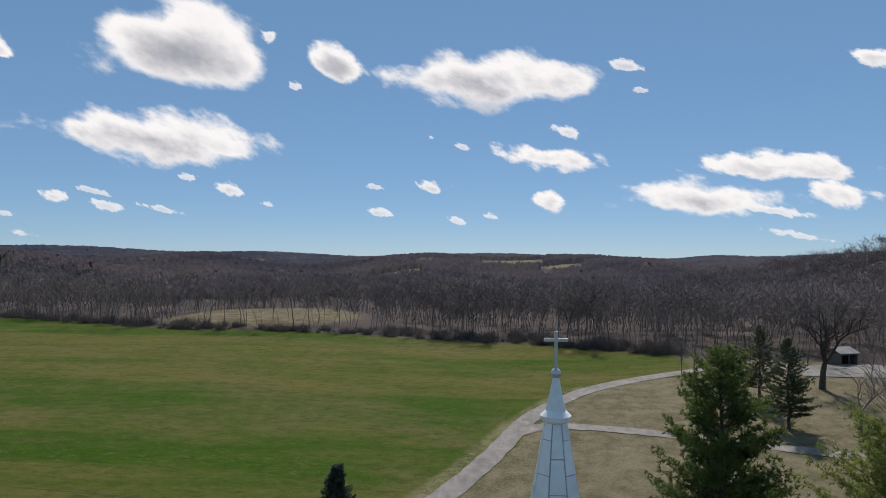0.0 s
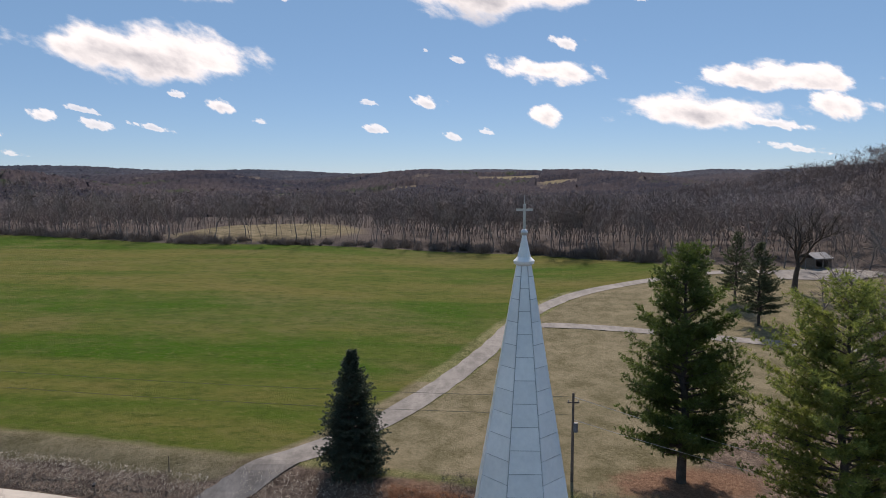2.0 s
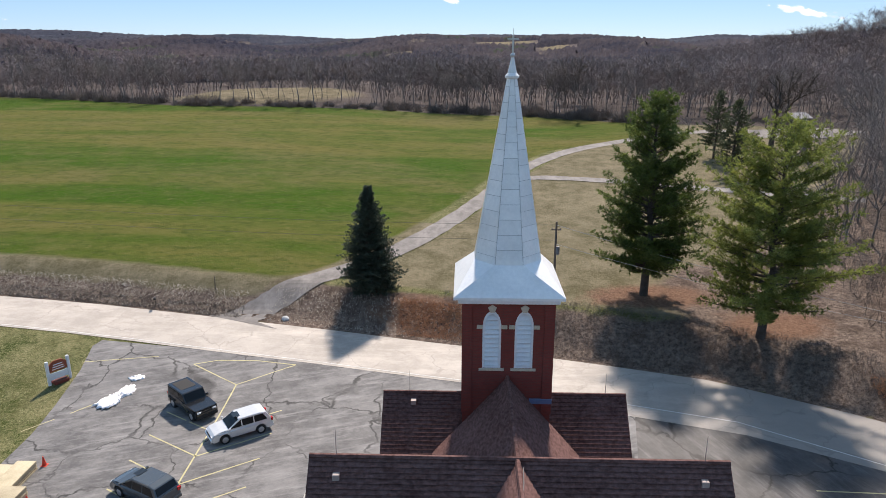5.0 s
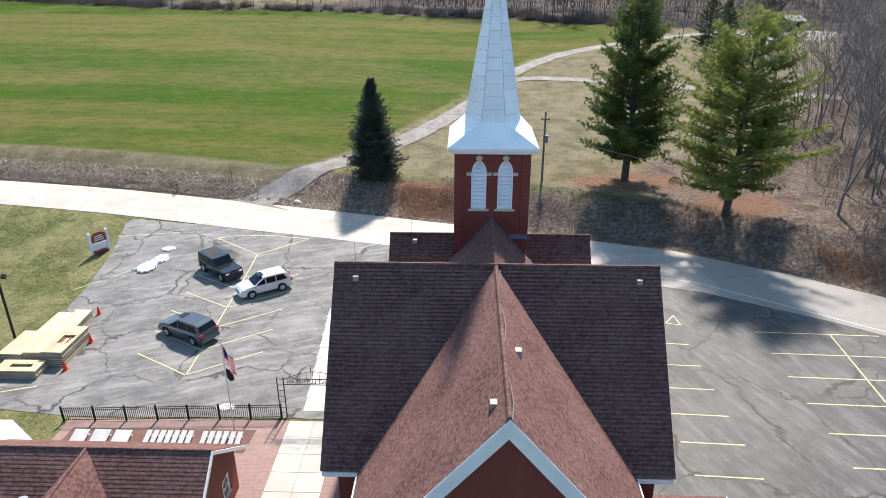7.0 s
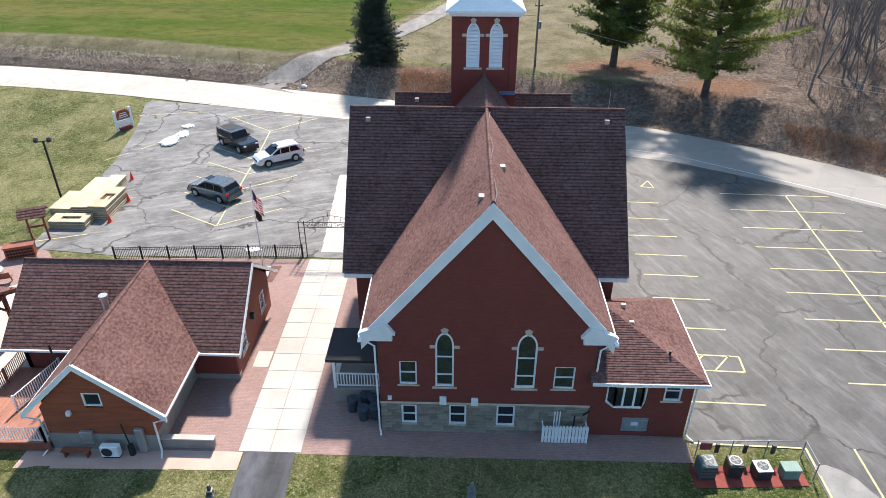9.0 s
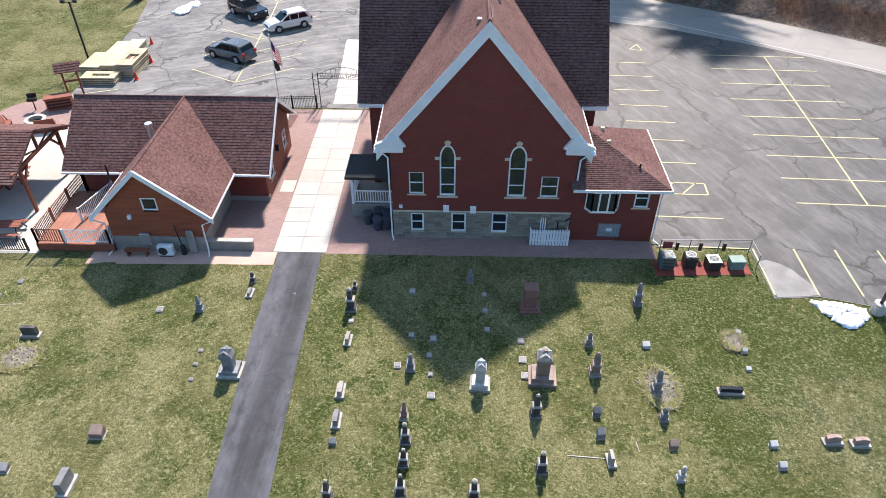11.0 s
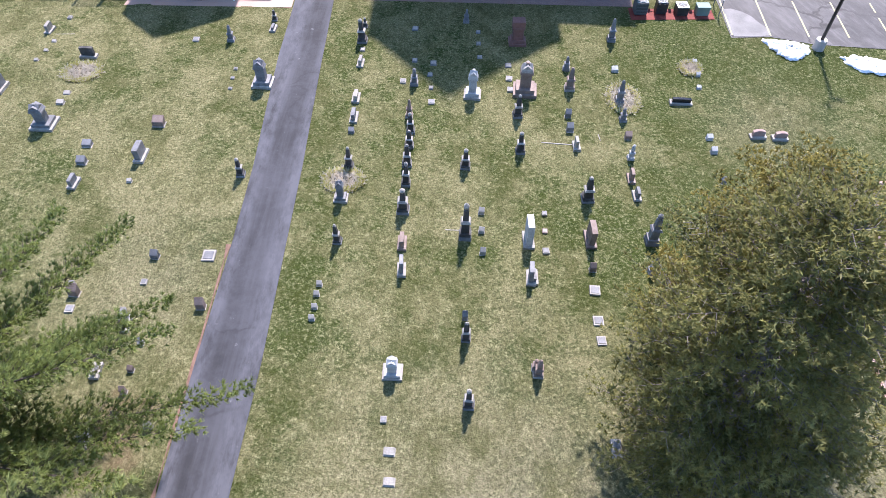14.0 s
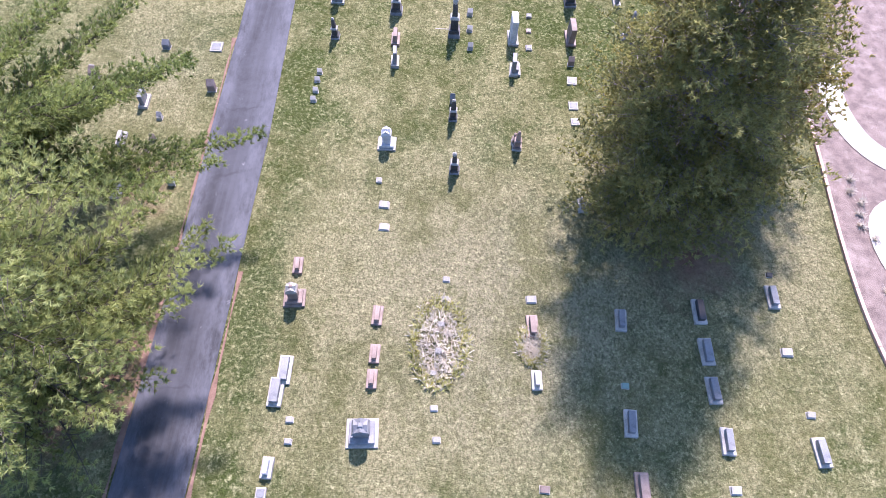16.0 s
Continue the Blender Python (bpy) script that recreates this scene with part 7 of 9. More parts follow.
def monument(x, y, w, h, tone):
    m = TONES[tone]
    g = settle("monument_stone", f"large {STONE_WORDS[tone]} monument with a gabled top", x, y, "large monuments", 0.6)
    part("base", block_bm(w * 1.2, w * 1.1, -0.05, h * 0.1), TONES["pale"] if tone in ("white", "grey") else m, g)
    part("plinth", block_bm(w * 0.95, w * 0.85, h * 0.1, h * 0.22), m, g)
    k = 1.0 if tone == "granite" else 0.76
    part("die", block_bm(w * 0.7 * k, w * 0.6 * k, h * 0.22, h * 0.68), m, g)
    part("cornice", block_bm(w * 0.9 * k, w * 0.78 * k, h * 0.68, h * 0.76, w * 0.84 * k, w * 0.72 * k), m, g)
    if tone == "granite":
        part("lid", block_bm(w * 0.86, w * 0.74, h * 0.76, h), m, g)
        return
    bm = bmesh.new()
    hw, d = w * 0.4 * k, w * 0.34 * k
    for s in (0, 1):
        pts = [(-hw, -d, h * 0.76), (hw, -d, h * 0.76), (hw * 0.9, -d, h * 0.83), (0, -d, h * 0.97), (-hw * 0.9, -d, h * 0.83)]
        if s:
            pts = [(-d, px, pz) for px, py, pz in pts]
            add_prism(bm, pts, (2 * d, 0, 0))
        else:
            add_prism(bm, pts, (0, 2 * d, 0))
    part("gabled_cap", bm, TONES["pale"] if tone == "rust" else m, g)
    part("finial", block_bm(w * 0.22, w * 0.22, h * 0.92, h, w * 0.14, w * 0.14), m, g)


def slab_stone(x, y, w, h, tone, across=False, rounded=False):
    m = TONES[tone]
    g = settle("slab_stone", f"upright {STONE_WORDS[tone]} slab gravestone on a low base", x, y, "slab gravestones", 2.5)
    h *= 0.86
    L = max(w, 0.55) if across else max(0.5, min(0.85, w * 1.6))
    t = 0.2 if across else max(0.16, min(0.3, w * 0.5))
    a = (L, t) if across else (t, L)
    part("base", block_bm(a[0] + 0.22, a[1] + 0.22, -0.05, 0.14), TONES["pale"] if tone != "rust" else TONES["rust"], g)
    n = 6
    top = []
    for i in range(n + 1):
        u = -1 + 2 * i / n
        rise = (1 - u * u) * (0.18 * h if rounded else 0.03 * h)
        top.append((u * L / 2, h - (0.18 * h if rounded else 0.03 * h) + rise))
    out = [(-L / 2, 0.14), (L / 2, 0.14)] + top[::-1]
    bm = prism([(px, -t / 2, pz) for px, pz in out] if across else [(-t / 2, px, pz) for px, pz in out], (0, t, 0) if across else (t, 0, 0))
    bmesh.ops.bevel(bm, geom=bm.edges[:], offset=0.01, segments=1, affect="EDGES")
    part("tablet", bm, m, g)


def block_marker(x, y, w, h, tone):
    m = TONES[tone]
    g = settle("block_marker", f"low {STONE_WORDS[tone]} block grave marker in the grass", x, y, "low grave markers", 3.0)
    L, h = max(0.24, w * 0.84), h * 0.85
    bm = bmesh.new()
    d = L * 0.72
    add_prism(bm, [(-L / 2, -d / 2, 0.02), (-L / 2, d / 2, 0.02), (-L / 2, d / 2, h), (-L / 2, -d / 2, h * 0.6)], (L, 0, 0))
    bmesh.ops.bevel(bm, geom=bm.edges[:], offset=0.015, segments=1, affect="EDGES")
    part("stone", bm, m, g)
    part("footing", block_bm(L * 1.15, d * 1.2, -0.06, 0.03), TONES["pale"], g)


def flat_marker(x, y, w, tone):
    g = settle("flat_marker", f"flat {STONE_WORDS[tone]} grave marker set in the grass", x, y, "flat grave markers", 1.5)
    part("stone", block_bm(max(0.22, w), max(0.2, w * 1.1), -0.06, 0.1), TONES[tone], g)
    part("top_face", block_bm(max(0.22, w) * 0.75, max(0.2, w * 1.1) * 0.7, 0.1, 0.115), TONES["grey" if tone == "pale" else "pale"], g)


block_marker(-22.68, -12.59, 0.42, 0.17, "pale")
block_marker(-22.71, -13.44, 0.47, 0.23, "pale")
block_marker(-20.01, -16.74, 0.55, 0.37, "grey")
block_marker(-19.81, -18.02, 0.54, 0.44, "grey")
block_marker(-16.87, -14.89, 0.69, 0.58, "rust")
block_marker(-17.04, -19.23, 0.24, 0.22, "pale")
block_marker(-14.34, -23.88, 0.42, 0.53, "grey")
block_marker(-17.14, -26.04, 0.49, 0.70, "rust")
block_marker(-13.57, -28.33, 0.27, 0.39, "grey")
block_marker(-11.61, -26.48, 0.44, 0.70, "rust")
block_marker(-6.61, -14.99, 0.37, 0.40, "grey")
block_marker(-6.81, -25.08, 0.18, 0.31, "pale")
block_marker(-6.86, -25.62, 0.18, 0.32, "pale")
block_marker(-6.84, -26.29, 0.18, 0.32, "pale")
block_marker(-6.87, -26.87, 0.17, 0.33, "pale")
block_marker(0.26, -20.47, 0.33, 0.44, "pale")
block_marker(0.26, -21.66, 0.32, 0.38, "pale")
block_marker(0.31, -22.99, 0.31, 0.49, "pale")
block_marker(-0.45, -26.57, 0.26, 0.70, "grey")
block_marker(5.04, -13.02, 0.39, 0.60, "grey")
block_marker(5.05, -14.20, 0.43, 0.62, "grey")
block_marker(5.24, -23.68, 0.35, 0.56, "rust")
block_marker(8.16, -8.70, 0.45, 0.40, "white")
block_marker(8.10, -14.65, 0.43, 0.52, "rust")
block_marker(13.07, -7.59, 0.29, 0.29, "white")
block_marker(13.02, -8.87, 0.29, 0.33, "white")
block_marker(12.83, -10.05, 0.31, 0.26, "white")
block_marker(12.49, -14.42, 0.40, 0.34, "white")
block_marker(12.49, -15.50, 0.39, 0.40, "white")
block_marker(12.45, -17.76, 0.32, 0.45, "grey")
block_marker(-5.70, -41.78, 0.30, 0.18, "pale")
block_marker(-5.64, -42.53, 0.29, 0.18, "pale")
block_marker(-0.43, -35.95, 0.31, 0.18, "pale")
block_marker(-0.44, -36.80, 0.28, 0.18, "pale")
block_marker(-0.56, -37.88, 0.30, 0.18, "pale")
block_marker(-0.62, -38.96, 0.31, 0.18, "pale")
block_marker(-0.79, -39.85, 0.29, 0.18, "pale")
block_marker(-0.70, -41.15, 0.30, 0.18, "pale")
block_marker(-0.57, -42.26, 0.31, 0.18, "pale")
block_marker(-3.15, -32.52, 0.47, 0.18, "pale")
block_marker(-3.06, -33.64, 0.46, 0.18, "pale")
block_marker(2.89, -36.66, 0.44, 0.18, "pale")
block_marker(3.12, -43.75, 0.38, 0.18, "rust")
block_marker(6.21, -39.99, 0.31, 0.18, "green")
block_marker(9.59, -43.51, 0.42, 0.18, "pale")
block_marker(12.51, -35.07, 0.27, 0.18, "dark")
block_marker(12.48, -38.39, 0.47, 0.18, "pale")
block_marker(12.80, -40.78, 0.34, 0.18, "pale")
block_marker(8.35, -30.95, 0.37, 0.18, "pale")
block_marker(9.37, -33.63, 0.30, 0.18, "grey")
block_marker(-13.46, -31.61, 0.20, 0.55, "rust")
block_marker(-13.53, -30.55, 0.20, 0.46, "rust")
block_marker(-13.57, -29.59, 0.21, 0.38, "rust")
block_marker(-12.14, -31.95, 0.35, 0.49, "pale")
block_marker(-17.40, -25.60, 0.30, 0.34, "pale")
block_marker(-13.56, -28.38, 0.21, 0.30, "pale")
block_marker(-14.80, -26.80, 0.22, 0.23, "pale")
block_marker(-25.67, -9.58, 0.29, 0.16, "pale")
block_marker(-25.53, -8.57, 0.29, 0.16, "pale")
block_marker(-25.48, -7.53, 0.30, 0.16, "pale")
flat_marker(-25.62, -4.77, 0.28, "pale")
flat_marker(-17.06, -6.83, 0.37, "pale")
flat_marker(-13.96, -9.77, 0.19, "pale")
flat_marker(-13.92, -10.69, 0.19, "pale")
flat_marker(-13.83, -11.66, 0.18, "pale")
flat_marker(-11.98, -23.71, 0.57, "pale")
flat_marker(-14.40, -25.30, 0.27, "pale")
flat_marker(-17.05, -26.84, 0.35, "pale")
flat_marker(-6.84, -7.37, 0.30, "grey")
flat_marker(-3.80, -4.93, 0.38, "grey")
flat_marker(-3.64, -8.31, 0.32, "grey")
flat_marker(-4.18, -10.39, 0.34, "pale")
flat_marker(-2.52, -8.52, 0.36, "grey")
flat_marker(-2.67, -9.68, 0.29, "grey")
flat_marker(-2.56, -10.92, 0.25, "grey")
flat_marker(-2.48, -12.21, 0.36, "pale")
flat_marker(0.13, -5.09, 0.27, "grey")
flat_marker(0.15, -6.35, 0.27, "grey")
flat_marker(0.23, -7.77, 0.29, "grey")
flat_marker(1.90, -8.53, 0.36, "grey")
flat_marker(1.91, -9.80, 0.38, "pale")
flat_marker(1.96, -10.83, 0.37, "pale")
flat_marker(3.29, -20.36, 0.25, "pale")
flat_marker(3.24, -21.49, 0.25, "rust")
flat_marker(3.21, -22.70, 0.31, "pale")
flat_marker(5.21, -24.84, 0.46, "pale")
flat_marker(5.18, -26.44, 0.44, "pale")
flat_marker(5.20, -27.42, 0.38, "pale")
flat_marker(-6.27, -44.26, 0.34, "pale")
flat_marker(-3.47, -31.27, 0.24, "pale")
monument(-12.09, -11.05, 0.96, 1.65, "grey")
monument(-22.84, -15.23, 1.03, 1.39, "grey")
monument(-6.54, -19.86, 0.57, 1.27, "grey")
monument(-0.21, -11.47, 0.80, 1.78, "white")
monument(2.76, -10.89, 1.11, 1.98, "rust")
monument(-6.22, -37.06, 0.69, 1.10, "rust")
monument(-3.13, -42.14, 0.93, 1.10, "grey")
monument(-3.29, -29.24, 0.67, 1.10, "white")
monument(2.52, -6.05, 0.88, 1.58, "granite")
obelisk(-14.92, -6.78, 0.47, 1.17, "grey")
obelisk(-12.75, -4.31, 0.38, 0.78, "dark")
obelisk(-11.70, -18.48, 0.45, 1.28, "dark")
obelisk(-6.94, -6.46, 0.64, 1.70, "dark")
obelisk(-6.95, -4.82, 0.35, 0.72, "dark")
obelisk(-6.42, -17.60, 0.49, 1.42, "dark")
obelisk(-6.34, -22.59, 0.44, 1.35, "dark")
obelisk(-3.54, -10.58, 0.50, 1.18, "grey")
obelisk(-3.64, -13.49, 0.44, 1.25, "rust")
obelisk(-3.47, -14.74, 0.49, 1.42, "dark")
obelisk(-3.49, -15.87, 0.51, 1.17, "dark")
obelisk(-3.51, -17.28, 0.52, 1.49, "dark")
obelisk(-3.47, -18.69, 0.48, 1.67, "dark")
obelisk(-3.48, -20.48, 0.64, 1.58, "dark")
obelisk(-0.63, -3.97, 0.42, 0.97, "grey")
obelisk(-0.54, -17.30, 0.54, 1.37, "dark")
obelisk(-0.50, -21.98, 0.61, 2.38, "dark")
obelisk(-0.41, -27.57, 0.40, 1.45, "dark")
obelisk(2.27, -13.11, 0.56, 1.56, "dark")
obelisk(2.31, -16.00, 0.53, 1.45, "dark")
obelisk(5.31, -8.62, 0.45, 0.95, "grey")
obelisk(5.33, -10.53, 0.62, 1.57, "rust")
obelisk(5.46, -19.29, 0.65, 1.70, "dark")
obelisk(8.34, -5.52, 0.54, 1.62, "grey")
obelisk(8.06, -11.51, 0.52, 1.58, "grey")
obelisk(8.04, -13.13, 0.44, 0.90, "grey")
obelisk(8.00, -16.24, 0.39, 1.08, "white")
obelisk(8.16, -21.87, 0.64, 2.04, "grey")
obelisk(7.94, -23.67, 0.52, 1.26, "grey")
obelisk(-0.39, -27.53, 0.39, 1.40, "dark")
obelisk(-0.26, -30.53, 0.47, 1.40, "dark")
obelisk(2.48, -29.07, 0.45, 1.20, "rust")
obelisk(2.41, -28.79, 0.37, 0.72, "rust")
slab_stone(-26.23, -6.34, 0.37, 0.65, "pale")
slab_stone(-22.79, -9.01, 0.77, 0.78, "dark", True)
slab_stone(-12.62, -5.41, 0.31, 0.36, "grey")
slab_stone(-17.02, -17.42, 0.71, 0.88, "grey")
slab_stone(-19.65, -19.53, 0.37, 0.60, "grey")
slab_stone(-14.47, -27.45, 0.39, 0.78, "grey")
slab_stone(-6.80, -8.82, 0.35, 0.57, "pale")
slab_stone(-6.69, -12.12, 0.42, 0.50, "pale")
slab_stone(-6.61, -13.80, 0.41, 0.60, "grey")
slab_stone(-3.38, -22.57, 0.39, 0.65, "rust")
slab_stone(-3.30, -24.12, 0.35, 0.97, "grey")
slab_stone(2.43, -22.10, 0.64, 1.65, "white")
slab_stone(2.44, -24.30, 0.39, 1.05, "grey")
slab_stone(5.28, -15.45, 0.23, 0.68, "pale")
slab_stone(5.31, -21.91, 0.54, 1.19, "rust")
slab_stone(7.81, -17.76, 0.24, 0.73, "rust")
slab_stone(7.91, -18.97, 0.31, 0.59, "grey")
slab_stone(7.99, -25.14, 0.50, 0.98, "rust")
slab_stone(11.51, -11.48, 1.04, 0.44, "black", True)
slab_stone(-6.30, -35.63, 0.31, 0.42, "rust")
slab_stone(-6.13, -39.97, 0.53, 0.42, "grey")
slab_stone(-6.32, -40.81, 0.60, 0.42, "grey")
slab_stone(-6.19, -43.44, 0.24, 0.42, "white")
slab_stone(-2.99, -37.65, 0.36, 0.42, "rust")
slab_stone(-2.96, -39.20, 0.27, 0.42, "rust")
slab_stone(-2.98, -40.17, 0.26, 0.42, "rust")
slab_stone(2.54, -24.25, 0.38, 0.42, "grey")
slab_stone(2.89, -37.81, 0.43, 0.42, "rust")
slab_stone(2.98, -39.95, 0.33, 0.42, "pale")
slab_stone(6.30, -37.38, 0.43, 0.42, "grey")
slab_stone(6.25, -41.38, 0.48, 0.42, "grey")
slab_stone(6.41, -43.59, 0.53, 0.42, "rust")
slab_stone(9.39, -36.86, 0.52, 0.42, "black")
slab_stone(9.40, -38.52, 0.55, 0.42, "grey")
slab_stone(9.41, -40.03, 0.51, 0.42, "grey")
slab_stone(9.59, -41.87, 0.47, 0.42, "grey")
slab_stone(12.41, -36.08, 0.49, 0.42, "grey")
slab_stone(12.83, -42.11, 0.51, 0.42, "grey")
slab_stone(5.20, -32.08, 0.21, 0.42, "grey")
slab_stone(-14.30, -32.49, 0.35, 0.67, "pale")
slab_stone(-14.90, -29.69, 0.32, 0.45, "pale")
slab_stone(-26.46, -12.36, 0.70, 0.89, "grey")
slab_stone(15.13, -14.14, 0.64, 0.58, "pink", True, True)
slab_stone(16.29, -14.21, 0.64, 0.56, "pink", True, True)
# corner kerbs of family plots
for pts in (((3.45, -15.2), (5.05, -15.3)), ((6.55, -14.4), (6.75, -16.1), (8.3, -16.25)), ((-1.45, -21.6), (-0.4, -21.6)), ((-25.8, -6.7), (-24.6, -6.6))):
    pk_ = thing("plot_kerb", "thin pale stone kerb flush with the grass", "kerb", (0, 0, 0), 0, "plot kerbs")
    for p, q in zip(pts, pts[1:]):
        p, q = Vector((*p, 0)), Vector((*q, 0))
        n_ = Vector((-(q - p).y, (q - p).x, 0)).normalized() * 0.02
        part("strip", prism([(v.x, v.y, h1(v.x, v.y) - 0.05) for v in (p - n_, q - n_, q + n_, p + n_)], (0, 0, 0.06)), TONES["pale"], pk_)


# ---- plants ----
def leaf_mat(name, a, b_, trans=0.3):
    m = bpy.data.materials.new(name)
    m.use_nodes = True
    nt = m.node_tree
    out, bs = nt.nodes["Material Output"], nt.nodes["Principled BSDF"]
    geo = nt.nodes.new("ShaderNodeNewGeometry")
    f = maths(nt, "ADD", maths(nt, "MULTIPLY", noise_fac(nt, 0.7, 3.0), 0.6), maths(nt, "MULTIPLY", geo.outputs["Random Per Island"], 0.4))
    col = mix(nt, f, a, b_)
    nt.links.new(col, bs.inputs["Base Color"])
    bs.inputs["Roughness"].default_value = 0.6
    tr = nt.nodes.new("ShaderNodeBsdfTranslucent")
    nt.links.new(col, tr.inputs["Color"])
    mx = nt.nodes.new("ShaderNodeMixShader")
    mx.inputs["Fac"].default_value = trans
    nt.links.new(bs.outputs[0], mx.inputs[1])
    nt.links.new(tr.outputs[0], mx.inputs[2])
    nt.links.new(mx.outputs[0], out.inputs["Surface"])
    return m


pine_green = leaf_mat("pine_needles", (0.034, 0.068, 0.016), (0.18, 0.235, 0.055), 0.45)
pine_mid = leaf_mat("green_pine_needles", (0.074, 0.112, 0.024), (0.35, 0.39, 0.095), 0.5)
pine_olive = leaf_mat("olive_pine_needles", (0.124, 0.112, 0.028), (0.43, 0.37, 0.10), 0.45)
pine_lane = leaf_mat("bright_pine_needles", (0.065, 0.105, 0.026), (0.36, 0.42, 0.13), 0.55)
pine_dull = leaf_mat("dull_pine_needles", (0.108, 0.114, 0.038), (0.40, 0.385, 0.135), 0.55)
pine_yellow = leaf_mat("yellow_pine_needles", (0.14, 0.18, 0.045), (0.52, 0.56, 0.21), 0.55)
spruce_green = leaf_mat("spruce_needles", (0.018, 0.036, 0.024), (0.085, 0.115, 0.080), 0.3)
lawn_spruce = leaf_mat("grey_green_needles", (0.030, 0.046, 0.022), (0.13, 0.155, 0.080), 0.4)
brush_brown = leaf_mat("brown_brush", (0.085, 0.068, 0.060), (0.21, 0.175, 0.155), 0.15)
twig_tan = leaf_mat("dead_stems", (0.46, 0.42, 0.35), (0.78, 0.72, 0.62), 0.5)
twig_grey = leaf_mat("grey_brush", (0.075, 0.062, 0.055), (0.18, 0.155, 0.135), 0.1)
weed = leaf_mat("yellow_green_weeds", (0.34, 0.34, 0.10), (0.60, 0.58, 0.25), 0.5)
fern = leaf_mat("dead_rust_bracken", (0.26, 0.125, 0.065), (0.50, 0.28, 0.165), 0.25)
bark = surface("dark_bark", (0.045, 0.035, 0.028), (0.11, 0.09, 0.075), 2.0, 18.0, 0.95, relief=0.6, dist=0.03)
bark_grey = surface("grey_bark", (0.12, 0.102, 0.094), (0.27, 0.238, 0.218), 1.2, 14.0, 0.95, relief=0.5, dist=0.03)
far_bark = surface("bare_twigs", (0.115, 0.090, 0.082), (0.29, 0.238, 0.222), 0.02, 0.3, 1.0, relief=0.0)


def unit(v):
    return v / np.maximum(np.linalg.norm(v, axis=-1, keepdims=True), 1e-9)


def blades(centres, dirs, count, length, width, spread_, lift, rng):
    """Narrow needles that fan out from each centre; returns verts and triangles."""
    N = len(centres)
    c = np.repeat(centres, count, 0)
    d = np.repeat(dirs, count, 0) + rng.normal(0, spread_, (N * count, 3))
    d[:, 2] += lift
    d = unit(d)
    side = unit(np.cross(d, rng.normal(0, 1, d.shape))) * width / 2
    L = length * rng.uniform(0.6, 1.2, (len(d), 1))
    v = np.stack([c - side, c + side, c + d * L], 1).reshape(-1, 3)
    return v, np.arange(len(v)).reshape(-1, 3)


def tubes(segs, n=5):
    """Tapered limbs from rows of (p, q, r0, r1)."""
    P, Q = np.array([s[0] for s in segs], float), np.array([s[1] for s in segs], float)
    R0, R1 = np.array([s[2] for s in segs]), np.array([s[3] for s in segs])
    d = unit(Q - P)
    ref = np.where(np.abs(d[:, 2:3]) > 0.9, np.array([[1.0, 0, 0]]), np.array([[0, 0, 1.0]]))
    u = unit(np.cross(d, ref))
    w = np.cross(d, u)
    ang = np.arange(n) * math.tau / n
    ring = u[:, None] * np.cos(ang)[None, :, None] + w[:, None] * np.sin(ang)[None, :, None]
    v = np.concatenate([P[:, None] + ring * R0[:, None, None], Q[:, None] + ring * R1[:, None, None]], 1).reshape(-1, 3)
    base = (np.arange(len(segs)) * 2 * n)[:, None]
    i = np.arange(n)[None]
    j = (np.arange(n) + 1)[None] % n
    f = np.stack([base + i, base + j, base + n + j, base + n + i], -1).reshape(-1, 4)
    return v, f


